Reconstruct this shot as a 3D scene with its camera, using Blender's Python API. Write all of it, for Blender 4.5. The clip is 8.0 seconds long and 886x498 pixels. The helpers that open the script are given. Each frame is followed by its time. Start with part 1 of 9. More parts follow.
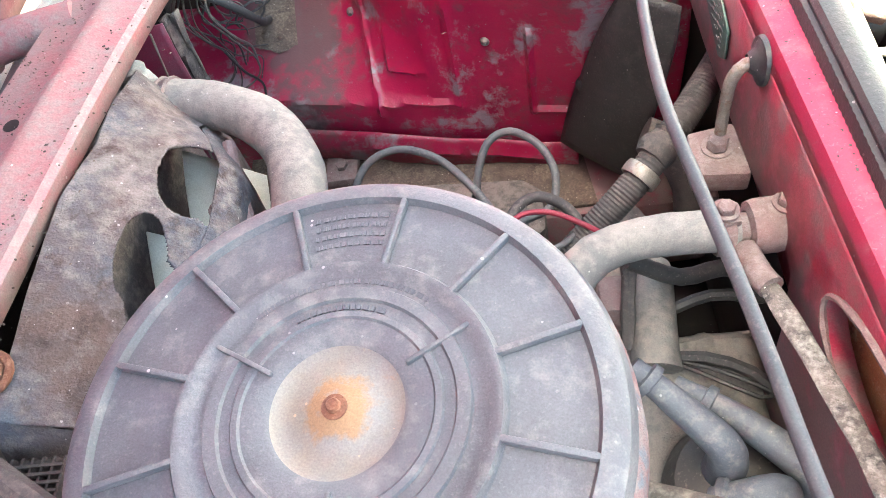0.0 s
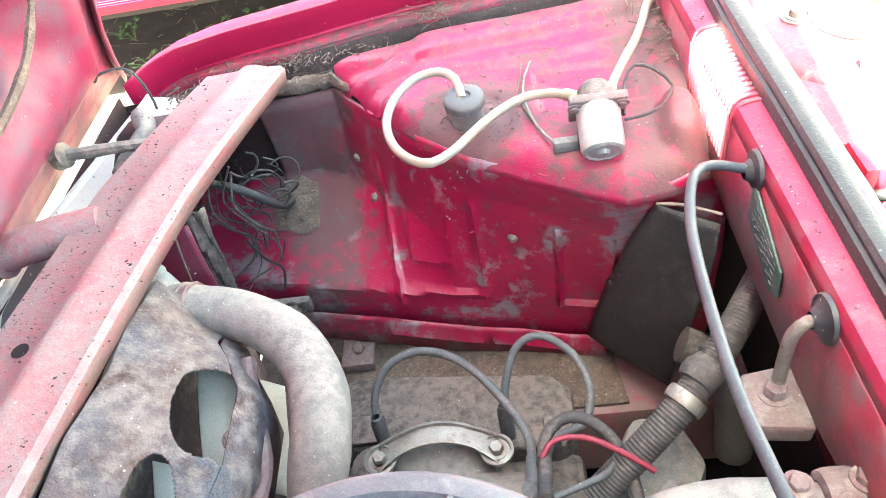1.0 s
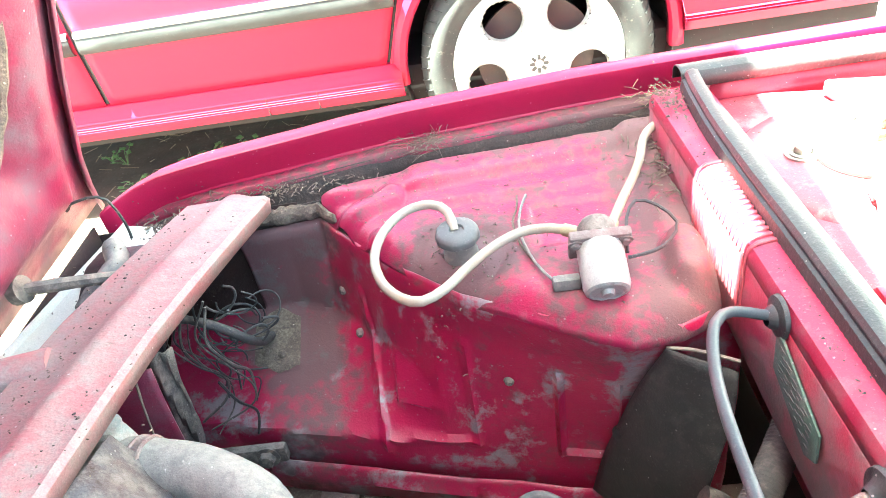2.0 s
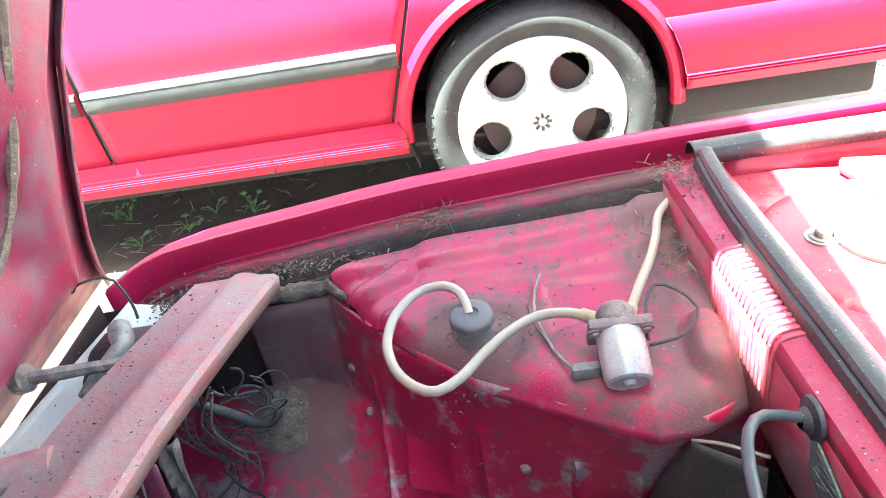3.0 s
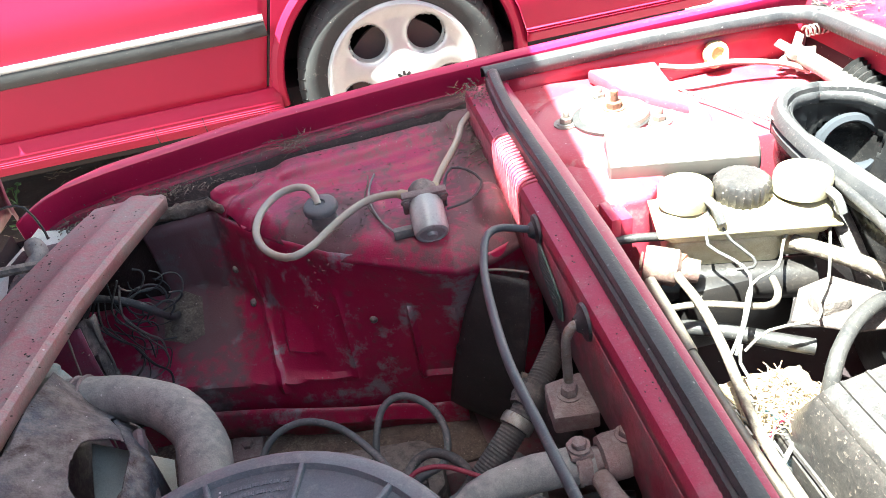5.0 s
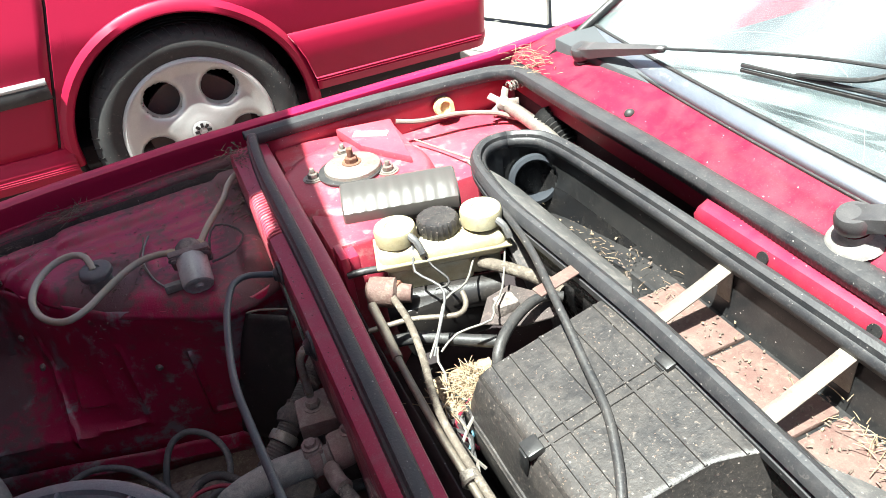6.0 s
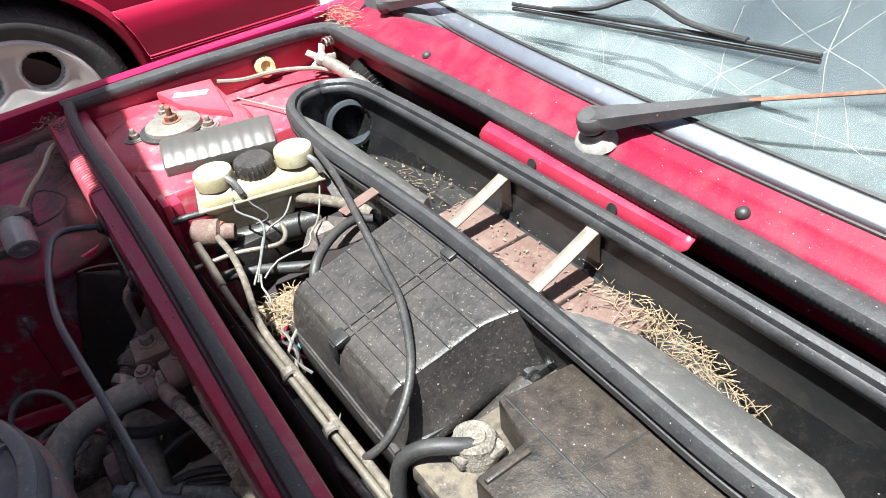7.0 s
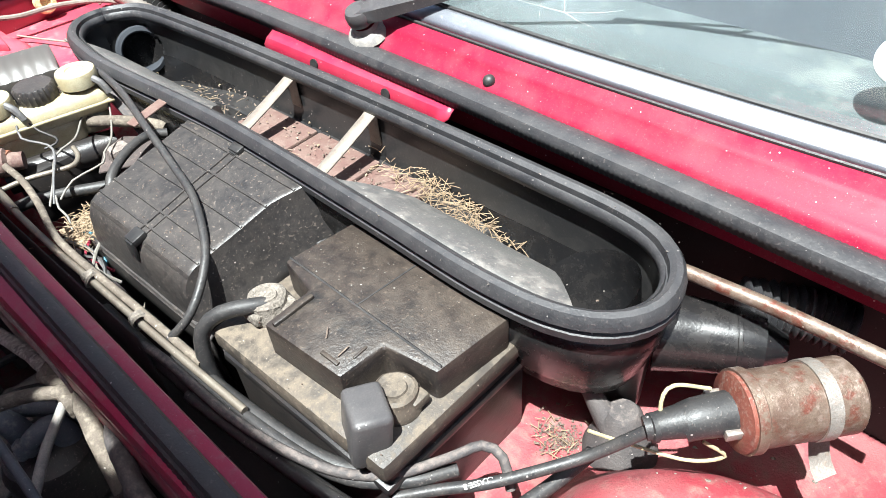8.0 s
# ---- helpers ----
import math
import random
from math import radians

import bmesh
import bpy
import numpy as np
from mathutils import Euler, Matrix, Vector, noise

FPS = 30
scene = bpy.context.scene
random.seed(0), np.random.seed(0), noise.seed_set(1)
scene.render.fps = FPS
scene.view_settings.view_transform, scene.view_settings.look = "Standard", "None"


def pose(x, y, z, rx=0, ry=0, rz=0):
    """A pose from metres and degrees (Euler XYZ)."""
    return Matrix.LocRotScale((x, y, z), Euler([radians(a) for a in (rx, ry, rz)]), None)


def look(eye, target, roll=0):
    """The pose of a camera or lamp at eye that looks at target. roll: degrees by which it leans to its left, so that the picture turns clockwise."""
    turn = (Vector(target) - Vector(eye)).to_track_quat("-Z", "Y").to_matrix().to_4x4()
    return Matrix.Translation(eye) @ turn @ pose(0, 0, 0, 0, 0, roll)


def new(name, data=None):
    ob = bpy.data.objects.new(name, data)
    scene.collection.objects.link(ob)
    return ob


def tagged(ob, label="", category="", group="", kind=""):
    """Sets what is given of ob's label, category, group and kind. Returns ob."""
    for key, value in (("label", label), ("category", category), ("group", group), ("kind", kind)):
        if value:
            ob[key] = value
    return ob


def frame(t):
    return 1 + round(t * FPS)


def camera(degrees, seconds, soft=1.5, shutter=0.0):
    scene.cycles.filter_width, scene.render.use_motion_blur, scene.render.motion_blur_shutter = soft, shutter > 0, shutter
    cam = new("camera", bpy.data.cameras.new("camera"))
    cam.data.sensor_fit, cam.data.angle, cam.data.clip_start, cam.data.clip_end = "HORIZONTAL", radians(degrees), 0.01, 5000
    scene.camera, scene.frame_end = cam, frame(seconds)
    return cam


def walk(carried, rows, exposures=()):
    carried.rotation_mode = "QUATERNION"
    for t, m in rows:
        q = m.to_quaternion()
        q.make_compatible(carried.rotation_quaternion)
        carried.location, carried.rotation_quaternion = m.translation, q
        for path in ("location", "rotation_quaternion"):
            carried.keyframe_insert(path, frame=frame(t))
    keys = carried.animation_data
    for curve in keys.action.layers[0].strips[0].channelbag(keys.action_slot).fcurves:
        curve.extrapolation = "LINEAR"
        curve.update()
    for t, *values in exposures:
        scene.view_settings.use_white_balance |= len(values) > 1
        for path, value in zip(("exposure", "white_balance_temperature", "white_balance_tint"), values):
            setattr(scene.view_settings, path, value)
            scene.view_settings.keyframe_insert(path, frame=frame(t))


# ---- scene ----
cam = camera(65.0, 8.0, 0.8)
PATH = [
    (0, (0.276, 0.235, 0.982), (0.021, 1.364, -0.649), -17.5),
    (0.5, (0.27, 0.282, 1.007), (0.03, 1.552, -0.52), -15.2),
    (1, (0.258, 0.323, 1.013), (0.04, 1.715, -0.406), -13.3),
    (1.5, (0.272, 0.332, 1.015), (0.093, 1.857, -0.266), -11.5),
    (2, (0.252, 0.373, 0.993), (0.112, 1.991, -0.174), -10.3),
    (2.2, (0.239, 0.408, 0.998), (0.109, 2.054, -0.132), -9.9),
    (3.3, (0.249, 0.399, 1.019), (0.123, 2.089, -0.043), -10.4),
    (3.5, (0.266, 0.382, 1.019), (0.135, 2.064, -0.056), -10.7),
    (4, (0.269, 0.285, 1.016), (0.147, 1.943, -0.096), -11.4),
    (4.2, (0.261, 0.246, 1.016), (0.165, 1.897, -0.11), -11.5),
    (5.3, (0.338, 0.143, 1.07), (0.588, 1.753, -0.09), -9.7),
    (5.5, (0.368, 0.113, 1.092), (0.708, 1.712, -0.059), -9.2),
    (6, (0.392, 0.027, 1.122), (0.948, 1.568, -0.026), -7.8),
    (6.5, (0.407, -0.036, 1.13), (1.118, 1.413, -0.05), -7.3),
    (7, (0.41, -0.108, 1.112), (1.234, 1.24, -0.115), -6.9),
    (7.5, (0.416, -0.186, 1.093), (1.322, 1.047, -0.195), -6.7),
    (8, (0.398, -0.241, 1.086), (1.448, 0.797, -0.263), -4.9),
]
EXPOSURES = [(0.0, 5.42, 6700, -8), (1.0, 5.63, 6450, -16), (2.2, 5.46, 6150, -20), (3.3, 4.46, 5750, -14), (4.2, 3.86, 5800, -11), (5.3, 3.52, 5950, -4), (5.9, 2.44, 5950, -2), (6.5, 1.84, 5850, 0), (8.0, 1.82, 5780, 3)]
walk(cam, [(t, look(eye, target, roll)) for t, eye, target, roll in PATH],
     EXPOSURES)

# ---- daylight ----
SUN_WAY = Vector((-0.30, -0.11, 1.0)).normalized()   # towards the sun
world = bpy.data.worlds.new("sky")
world.use_nodes = True
scene.world = world
sky = world.node_tree.nodes.new("ShaderNodeTexSky")
sky.sky_type = 'NISHITA'
sky.sun_disc = False
sky.sun_elevation = math.asin(SUN_WAY.z)
sky.sun_rotation = math.atan2(SUN_WAY.x, SUN_WAY.y)
sky.dust_density = 5.0
sky.air_density = 0.8
world.node_tree.links.new(sky.outputs[0], world.node_tree.nodes["Background"].inputs[0])
world.node_tree.nodes["Background"].inputs[1].default_value = 0.036
sun = new("sun", bpy.data.lights.new("sun", 'SUN'))
sun.data.energy = 5.0
sun.data.angle = radians(0.53)
sun.data.color = (1.0, 0.95, 0.87)
sun.matrix_world = look(SUN_WAY * 12, (0, 0, 0))

# ---- materials ----
def dirty(name, col, col2=None, dust=(0.3, 0.26, 0.23), amount=0.3, rough=0.5, metal=0.0, bump=0.15, scale=18.0,
          fine=420.0, coat=0.0, spec=0.5, third=None, third_amount=0.0, sharp=0.08, up=0.0, specks=0.5, spots=(), strips=(), dens=0.9, flakes=0.03, flake_size=380.0):
    """Paint, rubber or metal with blotches, dust and grain."""
    m = bpy.data.materials.new(name)
    m.use_nodes = True
    nt = m.node_tree
    b = nt.nodes["Principled BSDF"]
    co = nt.nodes.new("ShaderNodeTexCoord")
    info = nt.nodes.new("ShaderNodeObjectInfo")
    off = nt.nodes.new("ShaderNodeVectorMath")
    off.operation = 'ADD'
    nt.links.new(co.outputs["Object"], off.inputs[0])
    nt.links.new(info.outputs["Random"], off.inputs[1])

    def noise_at(s, detail=5.0, r=0.6):
        n = nt.nodes.new("ShaderNodeTexNoise")
        n.inputs["Scale"].default_value = s
        n.inputs["Detail"].default_value = detail
        n.inputs["Roughness"].default_value = r
        nt.links.new(off.outputs[0], n.inputs["Vector"])
        return n

    def ramp(src, lo, hi):
        r = nt.nodes.new("ShaderNodeMapRange")
        r.inputs["From Min"].default_value = lo
        r.inputs["From Max"].default_value = hi
        nt.links.new(src, r.inputs["Value"])
        return r.outputs[0]

    def mix(f, a, c):
        x = nt.nodes.new("ShaderNodeMix")
        x.data_type = 'RGBA'
        nt.links.new(f, x.inputs["Factor"])
        for i, v in ((6, a), (7, c)):
            if isinstance(v, tuple):
                x.inputs[i].default_value = (*v, 1)
            else:
                nt.links.new(v, x.inputs[i])
        return x.outputs[2]

    col2 = col2 or tuple(c * 0.72 for c in col)
    big, small, grain = noise_at(scale), noise_at(scale * 5), noise_at(fine, 3.0)
    c = mix(ramp(big.outputs[0], 0.35, 0.65), col, col2)
    if third:
        t3 = noise_at(scale * 1.7, 8.0, 0.7)
        c = mix(ramp(t3.outputs[0], 0.68 - third_amount * 0.4, 0.72 - third_amount * 0.4 + sharp), c, third)
    add = nt.nodes.new("ShaderNodeMath")
    add.operation = 'MULTIPLY_ADD'
    nt.links.new(small.outputs[0], add.inputs[0])
    add.inputs[1].default_value = 0.6
    half = nt.nodes.new("ShaderNodeMath")
    half.operation = 'MULTIPLY'
    nt.links.new(noise_at(scale * 0.6, 7.0, 0.65).outputs[0], half.inputs[0])
    half.inputs[1].default_value = 0.4
    nt.links.new(half.outputs[0], add.inputs[2])
    level = add.outputs[0]

    def plus(a, f, k):
        x = nt.nodes.new("ShaderNodeMath")
        x.operation = 'MULTIPLY_ADD'
        nt.links.new(f, x.inputs[0])
        x.inputs[1].default_value = k
        nt.links.new(a, x.inputs[2])
        return x.outputs[0]

    if up or spots or strips:
        sx = nt.nodes.new("ShaderNodeSeparateXYZ")
    if up:      # dust lies on what faces the sky
        geo = nt.nodes.new("ShaderNodeNewGeometry")
        nt.links.new(geo.outputs["Normal"], sx.inputs[0])
        level = plus(level, ramp(sx.outputs[2], 0.3, 0.95), up)
    for cx, cy, r, k in spots:      # dirt gathered round a place, and shade painted on the inner wing
        d = nt.nodes.new("ShaderNodeVectorMath")
        d.operation = 'SUBTRACT'
        nt.links.new(co.outputs["Object"], d.inputs[0])
        d.inputs[1].default_value = (cx, cy, 0)
        fl = nt.nodes.new("ShaderNodeVectorMath")
        fl.operation = 'MULTIPLY'
        fl.inputs[1].default_value = (1, 1, 0)
        nt.links.new(d.outputs[0], fl.inputs[0])
        ln = nt.nodes.new("ShaderNodeVectorMath")
        ln.operation = 'LENGTH'
        nt.links.new(fl.outputs[0], ln.inputs[0])
        level = plus(level, ramp(ln.outputs["Value"], r, r * 0.45), k)
    for axis, a, z, k in strips:    # dirt gathered along an edge
        s2 = nt.nodes.new("ShaderNodeSeparateXYZ")
        nt.links.new(co.outputs["Object"], s2.inputs[0])
        level = plus(level, ramp(s2.outputs[axis], a, z), k)
    dm = ramp(level, 0.70 - amount * 0.5 - (0.15 if dens < 0.4 else 0), 0.83 - amount * 0.42 + (0.2 if dens < 0.4 else 0))
    thin = nt.nodes.new("ShaderNodeMath")
    thin.operation = 'MULTIPLY'
    nt.links.new(dm, thin.inputs[0])
    thin.inputs[1].default_value = dens
    c = mix(thin.outputs[0], c, dust)
    tone = noise_at(fine * 2.3, 2.0, 0.7)
    shade = nt.nodes.new("ShaderNodeMapRange")
    shade.inputs["From Min"].default_value, shade.inputs["From Max"].default_value = 0.3, 0.7
    shade.inputs["To Min"].default_value, shade.inputs["To Max"].default_value = 0.85, 1.13
    nt.links.new(tone.outputs[0], shade.inputs["Value"])
    tint = nt.nodes.new("ShaderNodeVectorMath")
    tint.operation = 'SCALE'
    nt.links.new(c, tint.inputs[0])
    nt.links.new(shade.outputs[0], tint.inputs["Scale"])
    c = tint.outputs[0]
    speck = ramp(grain.outputs[0], 0.6, 0.7)
    sc = nt.nodes.new("ShaderNodeMath")
    sc.operation = 'MULTIPLY'
    nt.links.new(speck, sc.inputs[0])
    sc.inputs[1].default_value = min(0.75, amount * 1.4) * specks
    c = mix(sc.outputs[0], c, tuple(min(1, d * 1.25) for d in dust))
    if flakes:      # crisp chips of dust and paint, each with its own size
        vo = nt.nodes.new("ShaderNodeTexVoronoi")
        vo.inputs["Scale"].default_value = flake_size
        nt.links.new(off.outputs[0], vo.inputs["Vector"])
        pick = nt.nodes.new("ShaderNodeSeparateColor")
        nt.links.new(vo.outputs["Color"], pick.inputs[0])
        own = nt.nodes.new("ShaderNodeMapRange")
        own.inputs["From Min"].default_value, own.inputs["From Max"].default_value = 1.0 - flakes, 1.0
        own.inputs["To Max"].default_value = 0.38
        nt.links.new(pick.outputs[0], own.inputs["Value"])
        inside = nt.nodes.new("ShaderNodeMath")
        inside.operation = 'LESS_THAN'
        nt.links.new(vo.outputs["Distance"], inside.inputs[0])
        nt.links.new(own.outputs[0], inside.inputs[1])
        faint = nt.nodes.new("ShaderNodeMath")
        faint.operation = 'MULTIPLY'
        nt.links.new(inside.outputs[0], faint.inputs[0])
        nt.links.new(pick.outputs[1], faint.inputs[1])
        c = mix(faint.outputs[0], c, tuple(min(0.8, 0.12 + d * 1.5) for d in dust))
    nt.links.new(c, b.inputs["Base Color"])
    rr = nt.nodes.new("ShaderNodeMapRange")
    nt.links.new(dm, rr.inputs["Value"])
    rr.inputs["To Min"].default_value = rough
    rr.inputs["To Max"].default_value = min(1.0, rough + 0.35)
    nt.links.new(rr.outputs[0], b.inputs["Roughness"])
    b.inputs["Metallic"].default_value = metal
    b.inputs["Specular IOR Level"].default_value = spec
    if coat:
        b.inputs["Coat Weight"].default_value = coat
        b.inputs["Coat Roughness"].default_value = 0.08
    bp = nt.nodes.new("ShaderNodeBump")
    bp.inputs["Strength"].default_value = bump
    bp.inputs["Distance"].default_value = 0.0015
    sm = nt.nodes.new("ShaderNodeMath")
    sm.operation = 'ADD'
    nt.links.new(small.outputs[0], sm.inputs[0])
    nt.links.new(grain.outputs[0], sm.inputs[1])
    nt.links.new(sm.outputs[0], bp.inputs["Height"])
    nt.links.new(bp.outputs[0], b.inputs["Normal"])
    return m


RED = (0.33, 0.006, 0.046)
paint_shelf = dirty("dust_covered_red_paint", (0.37, 0.009, 0.064), (0.33, 0.016, 0.074), (0.115, 0.08, 0.075), 0.36, 0.32, bump=0.3, scale=18, third=(0.32, 0.11, 0.145), third_amount=0.14, specks=0.6, spots=[(-0.18, 0.53, 0.085, 0.24), (-0.06, 0.465, 0.07, 0.13), (-0.10, 0.60, 0.06, 0.08)], strips=[(0, -0.045, -0.005, 0.16), (1, 0.64, 0.70, 0.12)], dens=0.85, flakes=0.06)
paint_pale = dirty("pale_red_paint", (0.42, 0.040, 0.070), (0.42, 0.08, 0.105), (0.42, 0.30, 0.28), 0.32, 0.36, bump=0.15, scale=9, third=(0.42, 0.22, 0.22), third_amount=0.24, specks=0.5)
# Dark blotches are grime and also stand in for the frame's relief shading.
paint_hood = dirty("grimy_shaded_red_paint", (0.26, 0.012, 0.055), (0.18, 0.035, 0.07), (0.16, 0.12, 0.145), 0.50, 0.36, bump=0.3, scale=6, third=(0.12, 0.085, 0.105), third_amount=0.36, sharp=0.25, specks=0.3, dens=0.8)
paint_bay = dirty("dusty_red_paint", RED, (0.35, 0.03, 0.075), (0.23, 0.165, 0.16), 0.52, 0.34, bump=0.25, scale=11, third=(0.32, 0.15, 0.175), third_amount=0.38, sharp=0.16, specks=0.3, strips=[(2, 0.64, 0.58, 0.12)], flakes=0.05, dens=0.9)
# Besides wear, the brown spots paint the shade under the shelf's front corner.
paint_wing = dirty("worn_red_paint", (0.37, 0.007, 0.058), (0.30, 0.007, 0.050), (0.115, 0.080, 0.078), 0.35, 0.3, bump=0.2, scale=11, coat=0.1, third=(0.26, 0.20, 0.215), third_amount=0.40, sharp=0.05, specks=0.4, spots=[(-0.39, 0.62, 0.085, 0.26), (-0.37, 0.53, 0.075, 0.14)], dens=0.85, flakes=0.06)
paint_clean = dirty("red_car_paint", (0.39, 0.022, 0.056), (0.37, 0.022, 0.056), (0.40, 0.16, 0.18), 0.2, 0.3, bump=0.03, scale=6, coat=0.3, specks=0.4, dens=0.35)
paint_faded = dirty("faded_pink_paint", (0.30, 0.185, 0.18), (0.36, 0.125, 0.14), (0.30, 0.245, 0.23), 0.54, 0.5, bump=0.35, scale=20, fine=300, third=(0.13, 0.075, 0.06), third_amount=0.10, sharp=0.02, specks=0.35)
paint_sedan = dirty("bright_red_paint", (0.32, 0.008, 0.040), (0.30, 0.008, 0.040), (0.36, 0.05, 0.075), 0.08, 0.45, bump=0.01, scale=3, spec=0.22, coat=0.08, specks=0.2, flakes=0.0)
rubber_seal = dirty("grey_rubber", (0.024, 0.024, 0.027), (0.036, 0.036, 0.039), (0.14, 0.125, 0.115), 0.27, 0.4, bump=0.32, scale=12, fine=300, up=0.08, specks=0.8, dens=0.3, flakes=0.06)
rubber_black = dirty("black_rubber", (0.016, 0.016, 0.017), (0.024, 0.024, 0.025), (0.14, 0.12, 0.105), 0.26, 0.4, bump=0.2, scale=14, up=0.1, specks=0.9, dens=0.26, flakes=0.03)
rubber_flap = dirty("black_rubber_sheet", (0.018, 0.018, 0.018), (0.03, 0.028, 0.028), (0.15, 0.13, 0.12), 0.36, 0.5, bump=0.4, scale=14, dens=0.4)
plastic_black = dirty("black_plastic", (0.017, 0.017, 0.018), (0.024, 0.023, 0.023), (0.19, 0.165, 0.145), 0.14, 0.28, bump=0.1, scale=9, fine=300, up=0.05, specks=0.5, dens=0.18, flakes=0.045)
plastic_grey = dirty("dusty_dark_plastic", (0.020, 0.019, 0.020), (0.036, 0.032, 0.030), (0.19, 0.155, 0.13), 0.34, 0.34, bump=0.26, scale=26, fine=300, up=0.05, specks=0.9, dens=0.22, flakes=0.05)
filter_grey = dirty("blue_grey_plastic", (0.132, 0.133, 0.146), (0.092, 0.092, 0.103), (0.27, 0.25, 0.24), 0.40, 0.5, bump=0.25, scale=16, third=(0.085, 0.08, 0.09), third_amount=0.34, sharp=0.3, specks=0.3, dens=0.7, flakes=0.012)
rust = dirty("rust", (0.22, 0.085, 0.045), (0.14, 0.06, 0.04), (0.33, 0.18, 0.11), 0.4, 0.85, bump=0.5, scale=40)
rust_paint = dirty("rusty_peeling_paint", (0.22, 0.135, 0.13), (0.17, 0.125, 0.115), (0.27, 0.225, 0.21), 0.46, 0.75, bump=0.6, scale=26, third=(0.15, 0.09, 0.075), third_amount=0.26, specks=0.4)
shroud_metal = dirty("flaking_grey_paint", (0.118, 0.078, 0.064), (0.075, 0.085, 0.105), (0.24, 0.205, 0.19), 0.36, 0.7, bump=0.9, scale=15, third=(0.055, 0.032, 0.026), third_amount=0.48, sharp=0.10, specks=0.4, strips=[(1, -0.02, 0.12, 0.06)])
engine_grime = dirty("oily_grime", (0.13, 0.105, 0.095), (0.075, 0.065, 0.06), (0.26, 0.215, 0.19), 0.4, 0.75, bump=0.7, scale=22, up=0.1, specks=0.5)
alu = dirty("dirty_aluminium", (0.21, 0.198, 0.18), (0.12, 0.112, 0.105), (0.29, 0.255, 0.225), 0.46, 0.6, metal=0.2, bump=0.5, scale=24, up=0.08, third=(0.05, 0.046, 0.042), third_amount=0.2, specks=0.4)
steel = dirty("dull_steel", (0.36, 0.335, 0.30), (0.24, 0.21, 0.185), (0.25, 0.17, 0.12), 0.36, 0.45, metal=0.55, bump=0.3, scale=45, specks=0.6)
chrome = dirty("chrome", (0.46, 0.48, 0.53), (0.40, 0.42, 0.47), (0.36, 0.35, 0.34), 0.26, 0.4, metal=0.9, bump=0.03, scale=30, dens=0.5)
hose_grey = dirty("dusty_hose", (0.22, 0.205, 0.19), (0.155, 0.148, 0.143), (0.34, 0.305, 0.27), 0.42, 0.72, bump=0.35, scale=20, up=0.08, specks=0.3, dens=0.8)
hose_dark = dirty("grey_black_hose", (0.055, 0.049, 0.049), (0.085, 0.074, 0.07), (0.18, 0.15, 0.135), 0.30, 0.7, bump=0.4, scale=30, up=0.1, specks=0.4)
cable_grey = dirty("grey_cable", (0.055, 0.058, 0.068), (0.075, 0.078, 0.086), (0.18, 0.165, 0.155), 0.24, 0.45, bump=0.05, scale=30, spec=0.3)
wire_black = dirty("black_wire", (0.022, 0.022, 0.024), (0.036, 0.034, 0.033), (0.2, 0.17, 0.15), 0.3, 0.42, bump=0.15, scale=60, specks=0.8, dens=0.25)
wire_grey = dirty("dusty_wire", (0.13, 0.125, 0.125), (0.09, 0.088, 0.09), (0.24, 0.215, 0.195), 0.35, 0.55, bump=0.15, scale=60, specks=0.4)
wire_red = dirty("red_wire", (0.30, 0.02, 0.05), None, (0.3, 0.2, 0.2), 0.25, 0.5, scale=60)
wire_white = dirty("white_wire", (0.22, 0.205, 0.18), None, (0.35, 0.3, 0.25), 0.25, 0.5, scale=60)
wire_yellow = dirty("cream_wire", (0.42, 0.36, 0.21), None, (0.28, 0.22, 0.14), 0.3, 0.5, scale=60)
tube_clear = dirty("yellowed_tube", (0.40, 0.355, 0.30), (0.38, 0.31, 0.22), (0.28, 0.21, 0.15), 0.25, 0.2, bump=0.03, scale=14, specks=0.2)
cream = dirty("cream_plastic", (0.46, 0.42, 0.29), (0.34, 0.28, 0.16), (0.30, 0.25, 0.16), 0.34, 0.35, bump=0.16, scale=28, up=0.05, dens=0.75)
fan_white = dirty("white_fan_plastic", (0.55, 0.55, 0.5), (0.45, 0.43, 0.36), (0.35, 0.3, 0.25), 0.3, 0.45, bump=0.05, scale=25)
lamp_white = dirty("pale_plastic", (0.74, 0.71, 0.62), (0.66, 0.62, 0.52), (0.4, 0.33, 0.27), 0.25, 0.5, scale=20)
leather = dirty("brown_strap", (0.115, 0.062, 0.052), (0.15, 0.10, 0.082), (0.22, 0.165, 0.135), 0.36, 0.75, bump=0.4, scale=40)
strap_pale = dirty("pale_strap", (0.25, 0.22, 0.185), (0.18, 0.15, 0.125), (0.15, 0.10, 0.08), 0.3, 0.7, bump=0.3, scale=50)
straw = dirty("dry_needles", (0.31, 0.235, 0.15), (0.20, 0.135, 0.08), (0.38, 0.32, 0.235), 0.35, 0.8, scale=90)
debris = dirty("brown_leaf_litter", (0.17, 0.125, 0.10), (0.10, 0.075, 0.062), (0.28, 0.225, 0.17), 0.4, 0.9, bump=0.6, scale=60)
tyre_rubber = dirty("tyre_rubber", (0.020, 0.020, 0.021), (0.034, 0.032, 0.031), (0.17, 0.15, 0.13), 0.22, 0.75, bump=0.15, scale=20)
alloy = dirty("silver_alloy", (0.50, 0.49, 0.48), (0.44, 0.43, 0.42), (0.42, 0.37, 0.32), 0.12, 0.36, metal=0.35, bump=0.03, scale=20)
trim_dark = dirty("grey_trim", (0.10, 0.095, 0.095), (0.13, 0.12, 0.12), (0.3, 0.27, 0.25), 0.25, 0.5, scale=30)
